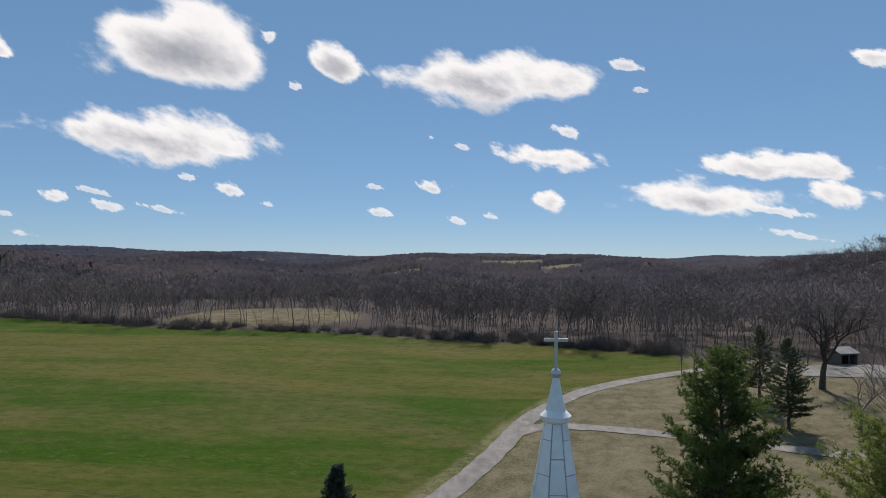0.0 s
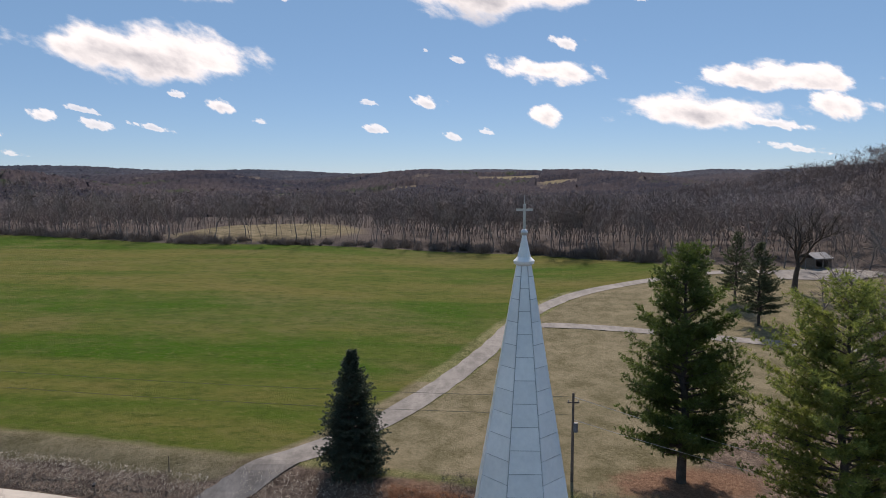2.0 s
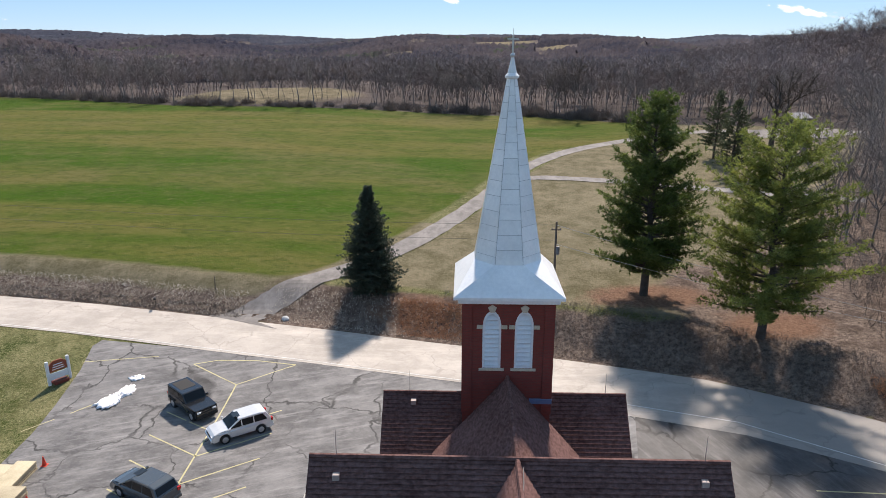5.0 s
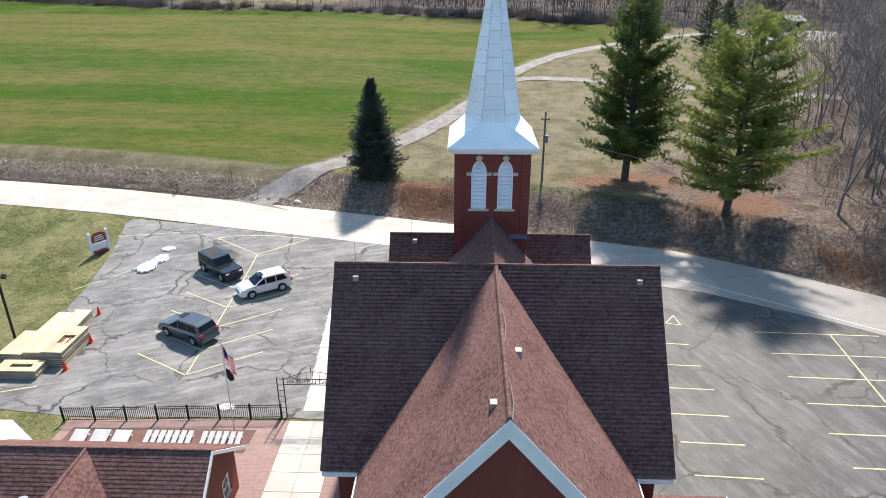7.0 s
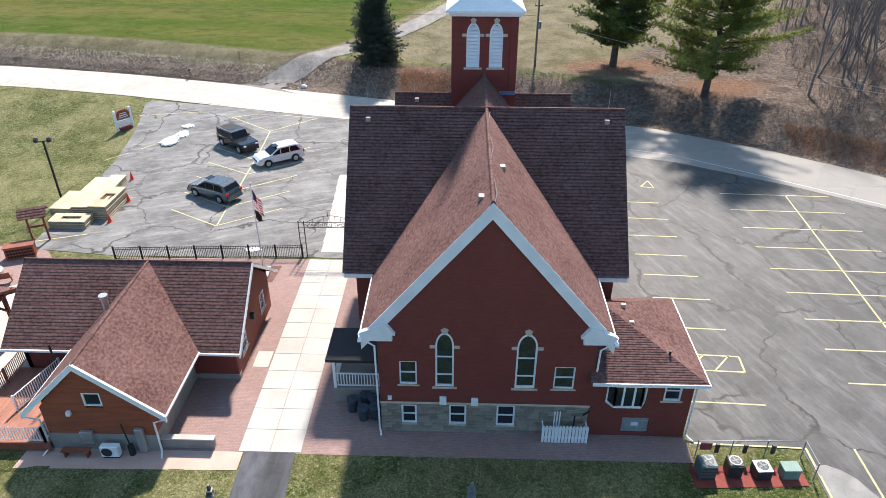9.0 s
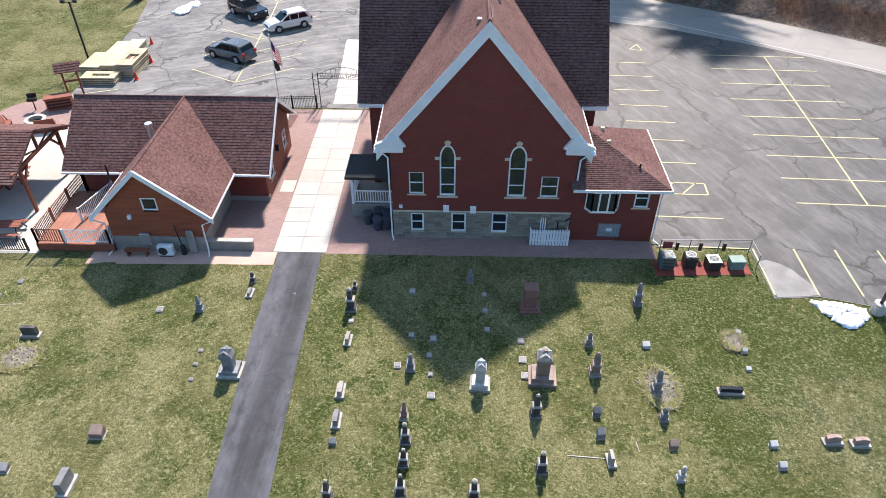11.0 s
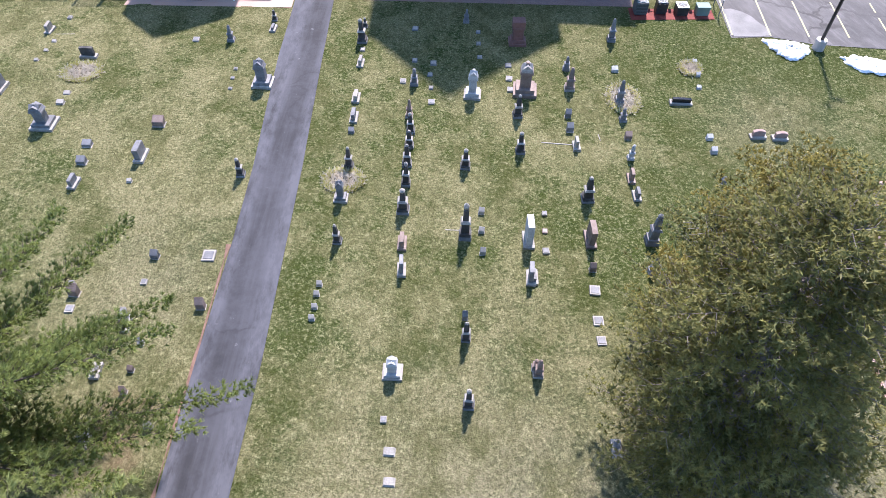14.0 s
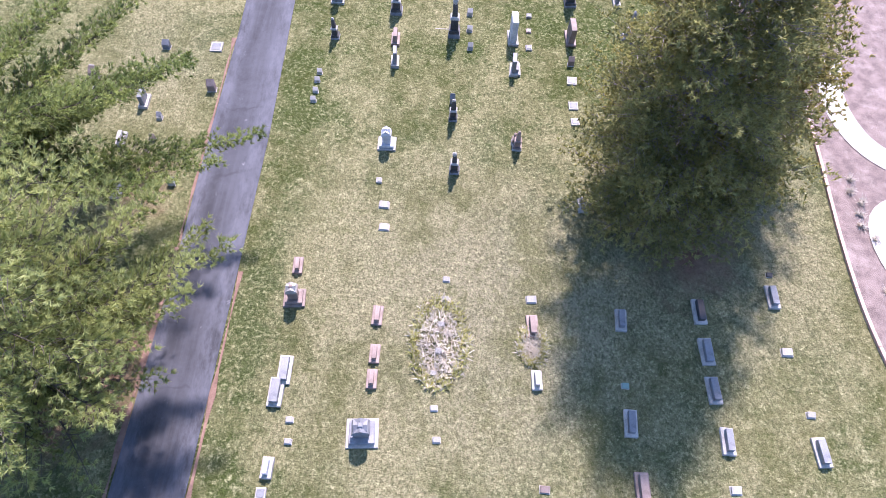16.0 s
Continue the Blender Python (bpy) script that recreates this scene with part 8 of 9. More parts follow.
def conifer(kind, label, x, y, H, R, low, seed, needles, whorls, per, blade, width, count, droop=0.0, shape=0.8, gappy=0.25, lean=(0, 0), dome=False, twigs=0.3, reach=(), fan=0.75, fluff=0.05, inner=0.22, widest=0.4, limb_mat=None, pitch=0.16):
    rng = np.random.default_rng(seed)
    z0 = h1(x, y)
    t = thing(kind, label, "tree", (x, y, z0 - 0.1), 0, "evergreen trees")
    segs, C, D = [], [], []
    r0 = (0.014 if dome else 0.022) * H
    top = np.array([lean[0], lean[1], H])
    steps = 9
    tr = [np.array([top[0] * k / steps, top[1] * k / steps, H * k / steps]) + np.array([*(rng.normal(0, 0.012 * H, 2) if 0 < k < steps else (0, 0)), 0]) for k in range(steps + 1)]
    for k in range(steps):
        segs.append((tr[k], tr[k + 1], r0 * (1 - 0.95 * k / steps), r0 * (1 - 0.95 * (k + 1) / steps)))
    limbs = []
    for k in range(whorls):
        f = low + (0.985 - low) * k / (whorls - 1)
        g = (f - low) / (1 - low)
        prof = max(0.05, (1 - g) ** shape * (0.55 + 0.45 * min(1, g * 5 + 0.35)))
        if dome:
            prof = math.sqrt(max(0.03, 1 - ((g - widest) / (1.02 - widest)) ** 2)) if g > widest else 0.86 + 0.14 * g / widest
        rows = [(rng.uniform(0, math.tau), R * prof * rng.uniform(0.5, 1.15), None) for j in range(per) if rng.random() > gappy * 0.6]
        rows += [(math.atan2(q_[1] - y, q_[0] - x), math.hypot(q_[0] - x, q_[1] - y), q_[2]) for q_ in reach if abs(q_[3] - f) < 0.5 * (1 - low) / whorls]
        for a, L, tip in rows:
            k_ = f * steps
            i_ = min(int(k_), steps - 1)
            p = tr[i_] + (tr[i_ + 1] - tr[i_]) * (k_ - i_)
            rise = (0.12 + 0.5 * g) - droop * (1 - g)
            if dome:
                rise = 0.02 + 0.25 * g - droop * (1 - g)
            if tip is not None:
                rise = (tip - z0 - p[2]) / L - 0.16
            pts = []
            for s in np.linspace(0, 1, 5):
                pts.append(p + np.array([math.cos(a) * L * s, math.sin(a) * L * s, L * (rise * s + 0.16 * s * s)]))
            rr = max(0.012, 0.28 * r0 * (1 - g * 0.75))
            for q in range(4):
                limbs.append((pts[q], pts[q + 1], rr * (1 - q * 0.23), rr * (1 - (q + 1) * 0.23)))
            out = np.array([math.cos(a), math.sin(a), 0.25])
            perp = np.array([-math.sin(a), math.cos(a), 0.0])
            m = max(6 if dome else 3, int(L / (twigs if tip is None else 0.055)))
            core = inner * math.sqrt(1 - g) if dome else inner
            for b_ in range(m):
                s = core + (1 - core) * (b_ + rng.random()) / m
                i2 = min(int(s * 4), 3)
                c = pts[i2] + (pts[i2 + 1] - pts[i2]) * (s * 4 - i2)
                sd = rng.choice((-1, 1))
                bl = (0.22 + 0.35 * min(L, 4.5) * (1.05 - s)) * rng.uniform(0.5, 1.1)
                bd = unit(out * 0.8 + perp * sd * rng.uniform(0.4, 1.1) + np.array([0, 0, rng.uniform(-0.05, 0.35)]))
                e = c + bd * bl
                if bl > 0.5:
                    limbs.append((c, e, 0.012, 0.005))
                nn = max(2, int(bl / pitch))
                w = (np.arange(nn) + 0.6) / nn
                C.append(c[None] + (e - c)[None] * w[:, None] + rng.normal(0, fluff, (nn, 3)))
                D.append(np.repeat(bd[None], nn, 0))
    v, f = tubes(segs, 8)
    mesh_arrays("trunk", v, f, limb_mat or bark, t)
    v, f = tubes(limbs, 4)
    mesh_arrays("limbwork", v, f, limb_mat or bark, t)
    v, f = blades(np.concatenate(C), np.concatenate(D), count, blade, width, fan, 0.25 - droop, rng)
    mesh_arrays("crown", v, f, needles, t)
    return t


conifer("white_pine", "tall dark green pine tree with open whorled branches", 16.6, 56.4, 20.5, 6.2, 0.13, 1, pine_green, 30, 10, 0.36, 0.075, 11, 0.02, 0.55, 0.35, twigs=0.2, fan=0.8, fluff=0.16)
conifer("white_pine", "broad olive green pine tree on the roadside bank", 24.7, 46.9, 19.3, 8.2, 0.14, 2, pine_mid, 28, 9, 0.36, 0.065, 9, 0.08, 0.48, 0.42, twigs=0.22, fan=0.8, fluff=0.16)
conifer("blue_spruce", "dense dark conical spruce beside the gravel drive", -11.9, 57.6, 11.1, 3.8, 0.02, 3, spruce_green, 40, 24, 0.24, 0.06, 11, 0.28, 0.86, 0.03, fan=0.6)
conifer("spruce", "slender dark spruce on the far lawn", 42.0, 101.9, 12.5, 4.4, 0.17, 4, lawn_spruce, 22, 9, 0.36, 0.09, 8, 0.18, 0.75, 0.25)
conifer("spruce", "slender dark spruce on the far lawn", 43.6, 115.4, 12.2, 3.8, 0.2, 5, lawn_spruce, 20, 8, 0.36, 0.09, 8, 0.12, 0.72, 0.3)
conifer("white_pine", "dense rounded olive evergreen beside a taller pine", 10.5, -28.3, 9.4, 4.3, 0.04, 6, pine_olive, 26, 22, 0.165, 0.070, 9, 0.12, 0.45, 0.08, (0.0, 0.9), True, 0.28, (), 0.9, 0.13, 0.3, 0.12, bark_grey, 0.11)
conifer("white_pine", "tall grey-limbed pine tree shading the graves", 8.3, -32.0, 12.6, 4.3, 0.06, 9, pine_dull, 28, 16, 0.18, 0.058, 9, 0.1, 0.45, 0.15, (-0.2, 0.2), True, 0.26, (), 0.9, 0.15, 0.5, 0.22, bark_grey, 0.11)
conifer("white_pine", "spreading green pine tree beside the cemetery lane", -18.4, -34.4, 13.0, 6.8, 0.2, 7, pine_lane, 20, 8, 0.21, 0.031, 17, 0.02, 0.5, 0.3, twigs=0.15, fan=0.5, fluff=0.1,
        reach=((-7.6, -31.9, 4.2, 0.27), (-9.2, -32.2, 7.8, 0.4), (-10.5, -29.4, 5.6, 0.31), (-12.6, -26.6, 6.2, 0.35), (-8.9, -33.4, 4.4, 0.23), (-11.6, -34.6, 4.6, 0.27), (-14.6, -27.2, 7.0, 0.44), (-11.4, -31.0, 6.6, 0.36), (-10.2, -35.6, 5.6, 0.32), (-13.0, -29.6, 4.4, 0.23)))
conifer("white_pine", "sunlit yellow-green pine tree beside the cemetery lane", -13.6, -41.2, 11.0, 5.4, 0.1, 8, pine_yellow, 22, 11, 0.21, 0.031, 16, 0.04, 0.5, 0.12, dome=True, twigs=0.2, fan=0.5, fluff=0.1,
        reach=((-6.9, -38.2, 6.4, 0.4), (-7.8, -39.6, 6.0, 0.33), (-8.0, -37.0, 5.6, 0.27), (-9.2, -36.2, 6.6, 0.44), (-8.6, -41.4, 6.4, 0.4), (-9.0, -43.4, 6.0, 0.33)))


def branching(H, seed, spread_=0.5, levels=5, thick=0.02, first=0.22, limit=900):
    """Limbs of a leafless broadleaf tree."""
    rng = np.random.default_rng(seed)
    segs = []
    todo = [(np.zeros(3), unit(np.array([rng.normal(0, 0.04), rng.normal(0, 0.04), 1.0])), H * first, H * thick, 0)]
    while todo and len(segs) < limit:
        p, d, L, r, lv = todo.pop(0)
        n = 3 if lv < 2 else 2
        q = p
        for k in range(n):
            d = unit(d + rng.normal(0, 0.1 + 0.03 * lv, 3) + np.array([0, 0, 0.06]))
            e = q + d * L / n
            segs.append((q, e, r * (1 - 0.3 * k / n), r * (1 - 0.3 * (k + 1) / n)))
            q = e
            if lv > 0 and k < n - 1 and lv < levels and rng.random() < 0.6:
                side = unit(d + rng.normal(0, 0.7, 3))
                todo.append((q, side, L * rng.uniform(0.45, 0.7), r * 0.45, lv + 1))
        if lv < levels:
            for _ in range(2 if rng.random() < 0.55 else 3):
                dd = unit(d + rng.normal(0, spread_, 3) + np.array([0, 0, 0.12]))
                todo.append((q, dd, L * rng.uniform(0.62, 0.88), r * 0.62, lv + 1))
    return segs


def bare_tree(label, H, seed, m, **kw):
    segs = branching(H, seed, **kw)
    k = H / max(s[1][2] for s in segs)
    segs = [(p * k, q * k, r0 * k, r1 * k) for p, q, r0, r1 in segs]
    t = thing("bare_tree", label, "tree", (0, 0, 0), 0, "bare trees")
    v, f = tubes(segs[:3], 7)
    mesh_arrays("trunk", v, f, m, t)
    v, f = tubes(segs[3:], 3)
    mesh_arrays("crown", v, f, m, t)
    return t


kinds = [bare_tree("bare grey-brown broadleaf tree at the wood's edge", 12.5, s, bark_grey, spread_=sp, levels=6, thick=0.0085, first=fi, limit=460) for s, sp, fi in ((21, 0.34, 0.3), (22, 0.28, 0.34), (23, 0.42, 0.26), (24, 0.32, 0.32), (25, 0.38, 0.22), (26, 0.25, 0.36))]
tr_rng = random.Random(8)
spots = []
for i in range(76):
    x = -150 + i * 2.75 + tr_rng.uniform(-1.5, 1.5)
    if (-38 < x < -20 and i % 3) or (-95 < x < -38 and i % 4 == 0):
        continue
    spots.append((x, float(far_edge(x)) + tr_rng.uniform(-1, 16), tr_rng.uniform(0.85, 1.3)))
for i in range(104):
    y = 37 + i * 0.86
    spots.append((float(wood_side(y)) + 1 + tr_rng.uniform(-0.5, 17), y + tr_rng.uniform(-1.5, 1.5), tr_rng.uniform(0.95, 1.45)))
for i in range(16):
    spots.append((56 + i * 3.5 + tr_rng.uniform(-1, 1), 138 + tr_rng.uniform(0, 14) - i * 2.0, tr_rng.uniform(0.9, 1.3)))
used = set()
for i, (x, y, s) in enumerate(spots):
    m = pose(x, y, h1(x, y) - 0.15, 0, 0, tr_rng.uniform(0, 360)) @ Matrix.Diagonal((s, s, s, 1))
    k = kinds[i % len(kinds)]
    if i % len(kinds) not in used:
        used.add(i % len(kinds))
        k.matrix_basis = m
    else:
        copy_thing(k, pose(0, 0, 0)).matrix_basis = m
big = bare_tree("large spreading bare tree on the far lawn", 15.5, 31, bark, spread_=0.55, levels=7, thick=0.015, first=0.12, limit=2600)
big.matrix_basis = pose(56.6, 122.2, h1(56.6, 122.2) - 0.2)
for x, y, s, sd in ((50.0, 98.7, 0.95, 41), (38.0, 137.0, 0.5, 42), (41.0, 139.0, 0.55, 43), (45.0, 136.0, 0.5, 44)):
    t = bare_tree("small bare ornamental tree on the lawn", 12.0, sd, bark_grey, spread_=0.5, levels=5, thick=0.014, first=0.2, limit=500)
    t.matrix_basis = pose(x, y, h1(x, y) - 0.1) @ Matrix.Diagonal((s, s, s, 1))

# far woods
rng = np.random.default_rng(17)
proto = []
for s in range(7):
    sg = branching(1.0, 60 + s, spread_=0.5, levels=3, thick=0.008, first=0.2, limit=34)
    k = 0.9 / max(a[1][2] for a in sg)
    P, Q = np.array([a[0] for a in sg]) * k, np.array([a[1] for a in sg]) * k
    rad = np.array([max(a[2], 0.0045) for a in sg])[:, None]
    d = unit(Q - P)
    u = unit(np.cross(d, rng.normal(0, 1, d.shape))) * rad
    w = np.cross(d, u)
    v = np.concatenate([np.stack([P - u, P + u, Q], 1).reshape(-1, 3), np.stack([P - w, P + w, Q + d * 0.02], 1).reshape(-1, 3)])
    tips = Q[len(Q) // 3:]
    td = unit(d[len(Q) // 3:] + rng.normal(0, 0.5, (len(tips), 3)))
    bv, _ = blades(tips, td, 5, 0.2, 0.0065, 0.7, 0.1, rng)
    proto.append(np.concatenate([v, bv]))
V = []
K = 3700
az = rng.uniform(radians(-48), radians(44), K * 3)
rd = 165 * (620 / 165) ** rng.random(K * 3)
px, py = np.sin(az) * rd, np.cos(az) * rd
azd = np.degrees(az)
clearing = (azd > -24) & (azd < -8) & (rd > 196) & (rd < 268)
ok = (py > far_edge(px) + 6) & ~clearing
px, py = px[ok][:K], py[ok][:K]
pz = height(px, py)
for i in range(len(px)):
    v = proto[i % 7]
    r_ = math.hypot(px[i], py[i])
    s = rng.uniform(7.0, 15.0) * (1 + r_ / 6000)
    a = rng.uniform(0, math.tau)
    r = math.hypot(px[i], py[i])
    fat = 1.0 + r / 150
    c, s_ = math.cos(a), math.sin(a)
    V.append(np.stack([(v[:, 0] * c - v[:, 1] * s_) * s * fat ** 0.3 + px[i], (v[:, 0] * s_ + v[:, 1] * c) * s * fat ** 0.3 + py[i], v[:, 2] * s + pz[i] - 0.2], 1))
V = np.concatenate(V)
wood = mesh_arrays("far_woods", V, np.arange(len(V)).reshape(-1, 3), far_bark)
tagged(wood, "leafless purple-brown woods covering the hills", "woods", kind="stuff")


# the wooded hills beyond: a canopy of crowns over the land
naz, nrd = 740, 135
ca = np.linspace(radians(-47), radians(47), naz)[None] + rng.normal(0, 0.0007, (nrd, naz))
cr = (470 * (3500 / 470) ** np.linspace(0, 1, nrd))[:, None] * (1 + rng.normal(0, 0.004, (nrd, naz)))
cx, cy = np.sin(ca) * cr, np.cos(ca) * cr
cd = np.degrees(ca)
open_ = ((cd > 0.6) & (cd < 5.8) & (cr > 1125) & (cr < 1285)) | ((cd > 5.5) & (cd < 8.9) & (cr > 990) & (cr < 1105)) | ((cd > -8.7) & (cd < -4.5) & (cr > 960) & (cr < 1050))
cz = height(cx, cy) + np.where(open_, -2.0, rng.uniform(0.0, 1.0, cx.shape) ** 1.3 * (5 + cr * 0.0004) + 4.0)
cz[0] -= 14
ci = (np.arange(nrd - 1)[:, None] * naz + np.arange(naz - 1)[None]).ravel()
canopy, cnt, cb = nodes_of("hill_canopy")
# the bluish dark base tones also hold some haze in the colour
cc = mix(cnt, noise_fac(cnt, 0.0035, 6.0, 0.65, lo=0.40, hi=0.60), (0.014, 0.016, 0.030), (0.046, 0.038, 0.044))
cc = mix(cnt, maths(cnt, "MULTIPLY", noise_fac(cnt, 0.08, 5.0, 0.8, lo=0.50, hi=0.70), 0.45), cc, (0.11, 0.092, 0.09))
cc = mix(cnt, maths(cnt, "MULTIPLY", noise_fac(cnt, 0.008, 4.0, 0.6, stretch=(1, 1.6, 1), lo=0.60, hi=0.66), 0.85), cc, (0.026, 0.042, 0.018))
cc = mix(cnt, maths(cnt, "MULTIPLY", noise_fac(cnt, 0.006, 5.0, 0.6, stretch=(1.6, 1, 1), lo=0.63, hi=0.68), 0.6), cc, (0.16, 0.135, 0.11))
# haze painted into the canopy colour: bluer with distance on the far ridges
cc = mix(cnt, maths(cnt, "MULTIPLY", attr(cnt, "haze_blue"), 0.75), cc, mix(cnt, noise_fac(cnt, 0.004, 6.0, 0.65, lo=0.40, hi=0.62), (0.018, 0.026, 0.044), (0.052, 0.058, 0.078)))
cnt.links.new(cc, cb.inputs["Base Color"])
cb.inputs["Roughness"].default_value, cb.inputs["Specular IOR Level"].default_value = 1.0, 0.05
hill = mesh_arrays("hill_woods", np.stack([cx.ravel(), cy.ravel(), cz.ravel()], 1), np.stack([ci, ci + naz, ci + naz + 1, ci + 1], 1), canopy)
hill.data.attributes.new("haze_blue", "FLOAT", "POINT").data.foreach_set("value", smooth(1350, 2100, cr).ravel().astype(np.float32))
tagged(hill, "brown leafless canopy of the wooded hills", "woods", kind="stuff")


def scatter(name, label, category, pts, material, count, length, width, spread_, lift, seed, material_kind="stuff"):
    r = np.random.default_rng(seed)
    c = np.stack([pts[:, 0], pts[:, 1], height(pts[:, 0], pts[:, 1])], 1)
    v, f = blades(c, np.tile(np.array([[0, 0, 0.8]]), (len(c), 1)), count, length, width, spread_, lift, r)
    ob = mesh_arrays(name, v, f, material)
    return tagged(ob, label, category, kind=material_kind)


def along(n, x0, x1, e0, e1, seed):
    r = np.random.default_rng(seed)
    x = r.uniform(x0, x1, n)
    return np.stack([x, road_far(x) + r.uniform(e0, e1, n)], 1)


def hedge(n, bushes, x0, x1, e0, e1, seed):
    """Leafless bushes of uneven size along the field's far edge; returns stem feet, leanings and lengths."""
    r = np.random.default_rng(seed)
    bx, be, bh = r.uniform(x0, x1, bushes), r.uniform(e0, e1, bushes), r.uniform(0.8, 2.6, bushes) ** 1.1
    k = r.choice(bushes, n, p=bh / bh.sum())
    a, q = r.uniform(0, math.tau, n), np.abs(r.normal(0, 0.5, n))
    x, y = bx[k] + np.cos(a) * q * bh[k] * 0.9, far_edge(bx[k]) + be[k] + np.sin(a) * q * bh[k] * 0.6
    lean = np.stack([np.cos(a) * q * 0.8, np.sin(a) * q * 0.8, np.full(n, 0.9)], 1)
    return np.stack([x, y, height(x, y)], 1), lean, bh[k] * np.clip(1.15 - 0.6 * q, 0.3, 1.2)


scatter("roadside_brush", "tangle of dead stems on the roadside bank", "brush", along(7000, -4, 44, 0.7, 8.5, 1), twig_grey, 4, 0.6, 0.016, 0.7, 0.05, 2)
scatter("roadside_brush", "tangle of dead stems on the roadside bank", "brush", along(6500, -75, -25, 0.7, 4.4, 3), twig_tan, 4, 0.34, 0.02, 1.2, -0.2, 4)
scatter("ditch_clods", "dark rough stubble along the field ditch", "stubble", along(5200, -75, -25, 0.4, 2.6, 33), twig_grey, 4, 0.36, 0.05, 1.3, -0.25, 34)
scatter("dead_bracken", "rust brown dead bracken on the roadside bank", "bracken", along(5200, -8.6, 4.5, 1.0, 5.6, 35), fern, 4, 0.42, 0.03, 0.9, 0.0, 36)
scatter("dead_bracken", "rust brown dead bracken on the roadside bank", "bracken", along(2600, 31, 44, 1.5, 5.0, 37), fern, 4, 0.5, 0.025, 0.8, 0.0, 38)
scatter("roadside_brush", "tangle of dead stems on the roadside bank", "brush", along(1500, -22, 4, 0.7, 5.5, 5), twig_tan, 4, 0.4, 0.018, 0.9, 0.0, 6)
hedges = [hedge(7000, 120, -150, -62, -1, 5, 7), hedge(1600, 22, -60, -28, -1, 3, 8), hedge(9000, 130, -24, 44, -1, 8, 9)]
hr = np.random.default_rng(10)
hc, hd, hl = (np.concatenate([h[k] for h in hedges]) for k in range(3))
hv, hf = blades(hc, hd, 4, np.repeat(hl, 4)[:, None] * 1.1, 0.05, 0.5, 0.05, hr)
tagged(mesh_arrays("field_edge_shrubs", hv, hf, brush_brown), "dark leafless shrubs along the field's edge", "shrubs", kind="stuff")
wr = np.random.default_rng(12)
wx = wr.uniform(30, 86, 8000)
wy = wr.uniform(34, 128, 8000)
keep = (wx > wood_side(wy)) & (wy > road_far(wx) + 3)
scatter("wood_floor_brush", "grey undergrowth beneath the bare trees", "brush", np.stack([wx[keep], wy[keep]], 1), twig_grey, 4, 2.1, 0.03, 0.5, 0.5, 13)


def flower_bed(x, y, rx, ry, seed):
    t = thing("flower_bed", "old flower bed with dead stems and yellow shoots", "flower bed", (0, 0, 0), 0, "flower beds")
    r = np.random.default_rng(seed)
    a = r.uniform(0, math.tau, 640)
    q = np.sqrt(r.random(640))
    pts = np.stack([x + rx * q * np.cos(a), y + ry * q * np.sin(a)], 1)
    c = np.stack([pts[:, 0], pts[:, 1], height(pts[:, 0], pts[:, 1])], 1)
    v, f = blades(c, np.tile(np.array([[0, 0, 0.4]]), (len(c), 1)), 3, 0.32, 0.065, 1.4, -0.2, r)
    mesh_arrays("stem_cover", v, f, twig_tan, t)
    ring = c[q > 0.72]
    v, f = blades(ring, np.tile(np.array([[0, 0, 0.5]]), (len(ring), 1)), 6, 0.26, 0.06, 1.0, 0.1, r)
    mesh_arrays("shoot_ring", v, f, weed, t)
    return t


flower_bed(-6.6, -18.6, 1.05, 0.85, 1)
flower_bed(8.3, -11.3, 0.95, 1.35, 2)
flower_bed(-0.6, -38.6, 1.1, 1.9, 3)
flower_bed(-22.6, -10.6, 1.1, 1.0, 4)
flower_bed(12.7, -8.2, 0.6, 0.7, 5)
flower_bed(2.85, -38.6, 0.5, 0.75, 6)
sr = random.Random(4)
for i in range(14):
    x, y = 16.9 + sr.uniform(0, 1.2), -30 - i * 0.62
    t = thing("garden_shrub", "small dormant brown shrub in the mulch", "shrub", (x, y, h1(x, y) + 0.03), 0, "garden shrubs")
    r = np.random.default_rng(100 + i)
    v, f = blades(r.normal(0, 0.06, (26, 3)) * np.array([1, 1, 0.3]), np.tile(np.array([[0, 0, 0.5]]), (26, 1)), 5, 0.34, 0.03, 0.8, 0.1, r)
    mesh_arrays("stems", v, f, twig_tan, t)
    v, f = tubes([(np.array((0, 0, -0.05)), np.array((0, 0, 0.15)), 0.03, 0.02)], 5)
    mesh_arrays("stump", v, f, bark, t)

# ---- clouds ----
cm = bpy.data.materials.new("cumulus")
cm.use_nodes = True
cm.cycles.emission_sampling = "NONE"
nt = cm.node_tree
nt.nodes.remove(nt.nodes["Principled BSDF"])
tc = nt.nodes.new("ShaderNodeTexCoord")
lump = nt.nodes.new("ShaderNodeUVMap")
lump.uv_map = "lump"
oi = nt.nodes.new("ShaderNodeObjectInfo")
cmb = nt.nodes.new("ShaderNodeCombineXYZ")
for s_ in ("X", "Y", "Z"):
    nt.links.new(oi.outputs["Random"], cmb.inputs[s_])
off = nt.nodes.new("ShaderNodeVectorMath")
off.operation = "MULTIPLY_ADD"
nt.links.new(cmb.outputs[0], off.inputs[0])
off.inputs[1].default_value = (90, 70, 50)
nt.links.new(lump.outputs["UV"], off.inputs[2])


def cloud_noise(scale, detail, rough):
    n = nt.nodes.new("ShaderNodeTexNoise")
    n.inputs["Scale"].default_value, n.inputs["Detail"].default_value, n.inputs["Roughness"].default_value = scale, detail, rough
    nt.links.new(off.outputs[0], n.inputs["Vector"])
    return maths(nt, "SUBTRACT", n.outputs["Fac"], 0.5)


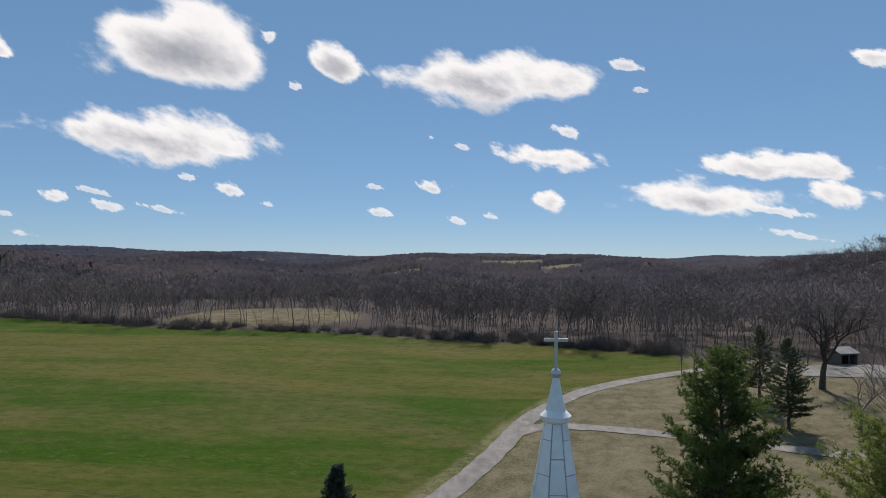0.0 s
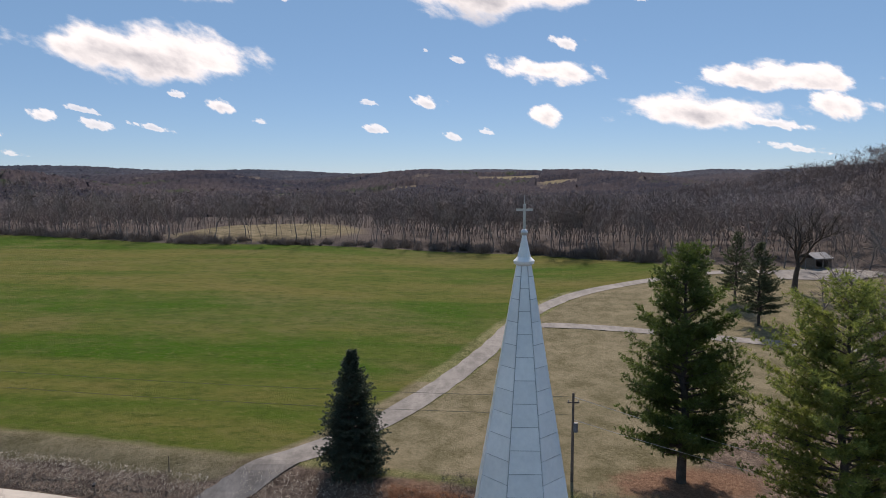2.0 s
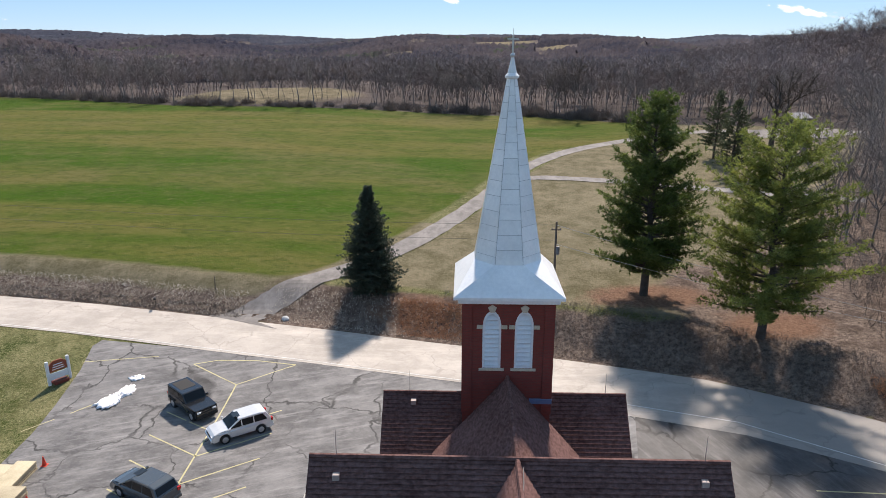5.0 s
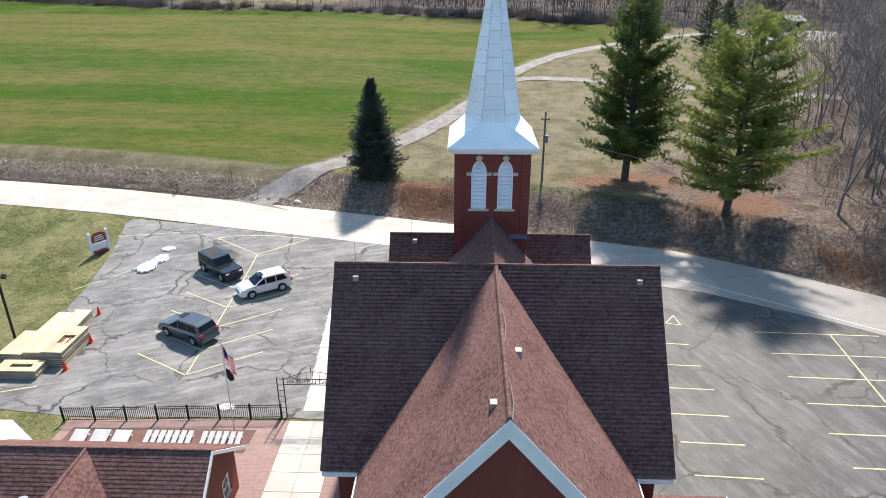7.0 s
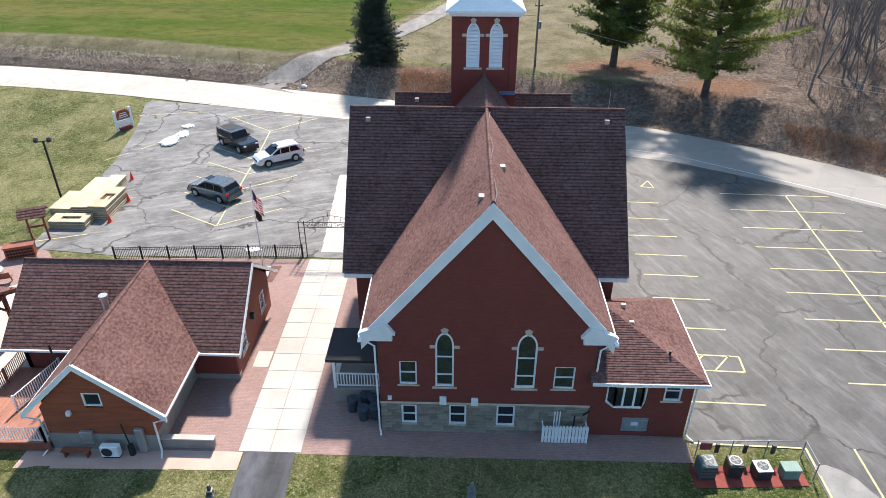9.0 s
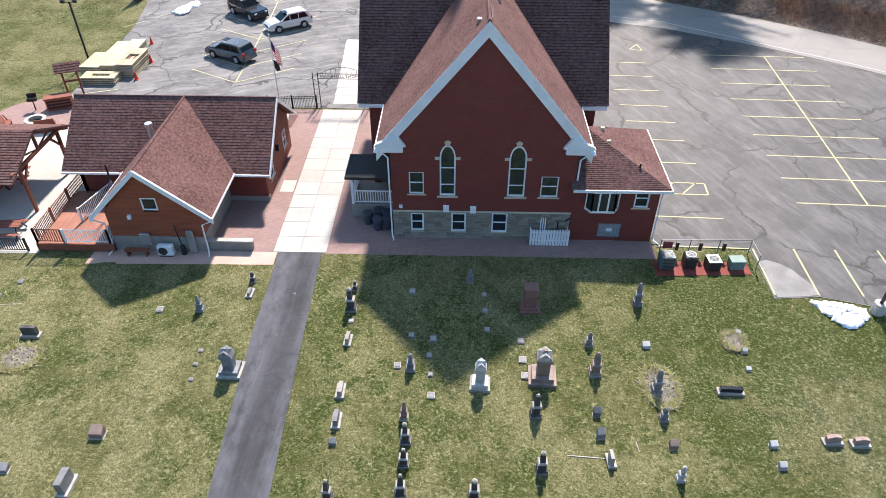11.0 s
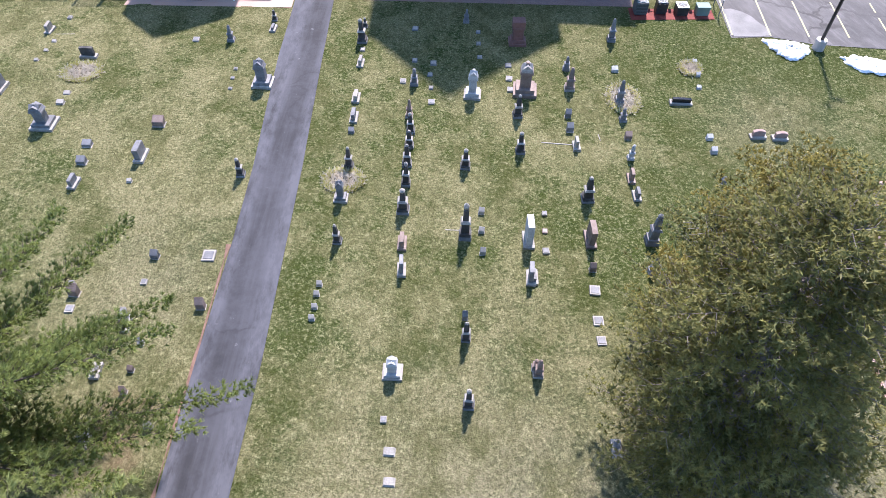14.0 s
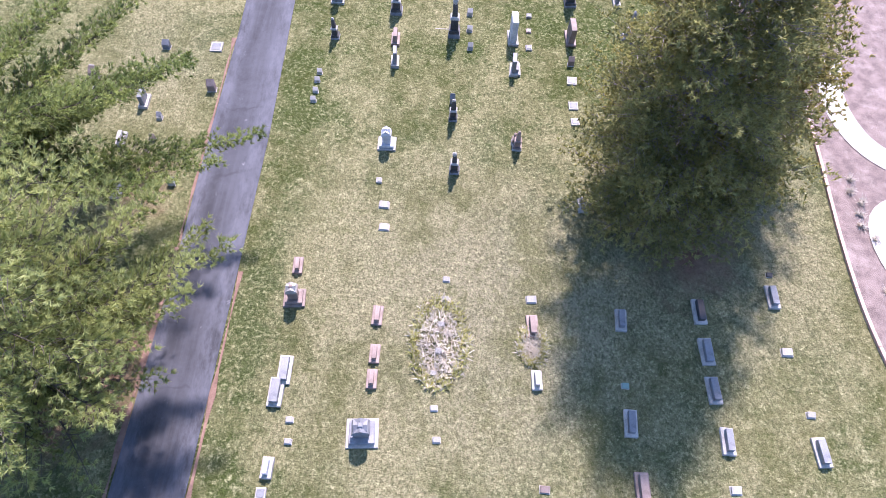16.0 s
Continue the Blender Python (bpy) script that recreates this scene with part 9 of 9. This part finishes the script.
def ramp(value, lo, hi, smooth_=True):
    r = nt.nodes.new("ShaderNodeMapRange")
    r.interpolation_type = "SMOOTHSTEP" if smooth_ else "LINEAR"
    r.inputs["From Min"].default_value, r.inputs["From Max"].default_value = lo, hi
    nt.links.new(value, r.inputs["Value"])
    return r.outputs["Result"]


uv = nt.nodes.new("ShaderNodeSeparateXYZ")
nt.links.new(tc.outputs["UV"], uv.inputs[0])
ux = maths(nt, "ABSOLUTE", maths(nt, "MULTIPLY", maths(nt, "SUBTRACT", uv.outputs["X"], 0.5), 2.0))
uy = maths(nt, "MULTIPLY", maths(nt, "SUBTRACT", uv.outputs["Y"], 0.45), 2.0)
below = maths(nt, "MULTIPLY", maths(nt, "MAXIMUM", maths(nt, "MULTIPLY", uy, -1.0), 0.0), 0.35)
rad = maths(nt, "SQRT", maths(nt, "ADD", maths(nt, "POWER", ux, 2.0), maths(nt, "POWER", maths(nt, "ABSOLUTE", uy), 2.0)))
dens = maths(nt, "SUBTRACT", maths(nt, "SUBTRACT", 0.62, rad), below)
dens = maths(nt, "ADD", dens, maths(nt, "MULTIPLY", cloud_noise(1.3, 2.0, 0.5), 1.3))
dens = maths(nt, "ADD", dens, maths(nt, "MULTIPLY", cloud_noise(3.6, 8.0, 0.58), 0.95))
size = nt.nodes.new("ShaderNodeAttribute")
size.attribute_type, size.attribute_name = "OBJECT", "heft"
edge = maths(nt, "MINIMUM", maths(nt, "SUBTRACT", 1.0, ux), maths(nt, "SUBTRACT", 1.0, maths(nt, "ABSOLUTE", uy)))
alpha = maths(nt, "MULTIPLY", maths(nt, "MULTIPLY", ramp(dens, -0.02, 0.26), maths(nt, "MINIMUM", maths(nt, "ADD", maths(nt, "MULTIPLY", size.outputs["Fac"], 1.7), 0.14), 1.0)), ramp(edge, 0.0, 0.15))
shade = maths(nt, "ADD", maths(nt, "MULTIPLY", ramp(maths(nt, "SUBTRACT", dens, maths(nt, "MULTIPLY", uy, 0.5)), 0.16, 0.80), 0.85), maths(nt, "MULTIPLY", cloud_noise(7.0, 5.0, 0.6), 0.5))
em = nt.nodes.new("ShaderNodeEmission")
nt.links.new(mix(nt, maths(nt, "MAXIMUM", maths(nt, "MULTIPLY", shade, size.outputs["Fac"]), 0.0), (1.0, 1.0, 1.0), (0.26, 0.29, 0.36)), em.inputs["Color"])
em.inputs["Strength"].default_value = 1.08
tp = nt.nodes.new("ShaderNodeBsdfTransparent")
ms_ = nt.nodes.new("ShaderNodeMixShader")
nt.links.new(alpha, ms_.inputs["Fac"])
nt.links.new(tp.outputs[0], ms_.inputs[1])
nt.links.new(em.outputs[0], ms_.inputs[2])
nt.links.new(ms_.outputs[0], nt.nodes["Material Output"].inputs["Surface"])


def cloud(az, el, w, h, seed):
    """A fair-weather cloud far beyond the hills; angles in degrees seen from over the church."""
    D = 3900 + seed * 9
    d = Vector((math.sin(radians(az)) * math.cos(radians(el)), math.cos(radians(az)) * math.cos(radians(el)), math.sin(radians(el))))
    W, Hh = D * radians(w) * 1.3, D * radians(h) * (1.55 if h > 2 else 1.2)
    bm = bmesh.new()
    u = bm.loops.layers.uv.new("UVMap")
    u2 = bm.loops.layers.uv.new("lump")
    vs = [bm.verts.new((sx * W / 2, sy * Hh / 2, 0)) for sx, sy in ((-1, -1), (1, -1), (1, 1), (-1, 1))]
    f = bm.faces.new(vs)
    for l, c in zip(f.loops, ((0, 0), (1, 0), (1, 1), (0, 1))):
        l[u].uv = c
        l[u2].uv = (c[0] * W / Hh * 0.72 + c[1] * 0.5, c[1])
    ob = link_bm("cloud", bm, cm)
    eye = Vector((-1.7, 0, 29))
    ob.matrix_basis = look(eye + d * D, eye + d * (D + 100), -4 if w > 8 else -12)
    ob["heft"] = min(1.0, 0.15 + h / 5.5)
    tagged(ob, "white glowing fair-weather cumulus cloud", "cloud", "clouds", "structure")


cloud(-23.8, 16.3, 17.0, 7.3, 1)
cloud(-11.6, 16.2, 6.0, 3.5, 2)
cloud(1.1, 15.6, 17.8, 5.6, 3)
cloud(-26.2, 9.6, 22.7, 5.1, 4)
cloud(6.3, 8.8, 10.9, 2.7, 5)
cloud(23.6, 7.5, 15.1, 2.6, 6)
cloud(17.8, 5.2, 17.0, 4.1, 7)
cloud(28.1, 5.2, 6.1, 2.3, 8)
cloud(30.2, 14.6, 5.1, 2.0, 9)
cloud(-36.4, 14.6, 3.6, 2.2, 10)
cloud(-32.4, 4.6, 2.4, 1.4, 11)
cloud(-28.8, 4.0, 3.2, 1.1, 12)
cloud(-25.0, 3.9, 4.9, 0.8, 13)
cloud(-23.3, 6.5, 1.9, 1.0, 14)
cloud(-20.0, 5.7, 3.0, 1.5, 15)
cloud(-17.2, 4.6, 1.9, 0.8, 16)
cloud(-8.0, 4.1, 2.8, 1.1, 17)
cloud(-3.3, 6.2, 3.8, 1.5, 18)
cloud(-8.4, 6.2, 1.7, 0.7, 19)
cloud(-1.5, 3.5, 2.3, 1.0, 20)
cloud(1.4, 3.8, 1.7, 0.8, 21)
cloud(6.8, 5.2, 3.9, 2.1, 22)
cloud(-0.9, 9.6, 1.9, 0.9, 23)
cloud(7.8, 10.8, 3.1, 1.5, 24)
cloud(12.4, 15.8, 3.1, 1.3, 25)
cloud(-17.1, 17.8, 2.0, 1.5, 26)
cloud(-15.1, 14.1, 1.5, 1.1, 27)
cloud(23.0, 4.2, 8.0, 1.3, 28)
cloud(-3.6, 10.4, 0.8, 0.6, 29)
cloud(13.6, 13.8, 1.5, 0.7, 30)
cloud(-35.4, 3.2, 1.5, 0.6, 31)
cloud(-34.3, 1.8, 1.8, 0.6, 32)
cloud(25.0, 2.2, 5.9, 0.8, 33)
cloud(-29.9, 5.1, 3.0, 0.7, 34)
# unseen glowing clouds that carry the cumulus on overhead, added as fill light
sky_rng = random.Random(6)
for i in range(24):
    az_, el_ = -170 + i * 14.4 + sky_rng.uniform(-6, 6), sky_rng.choice((26, 32, 38, 47, 58)) + sky_rng.uniform(-4, 4)
    if abs(az_ - SUN_AZ) < 24 and abs(el_ - SUN_EL) < 18:
        continue
    # none in view, and none behind, so south-facing slopes get less fill
    if (abs(az_) < 50 and el_ < 34) or (abs(az_) > 105 and el_ < 65):
        continue
    cloud(az_, el_, sky_rng.uniform(16, 30), sky_rng.uniform(9, 15), 40 + i)
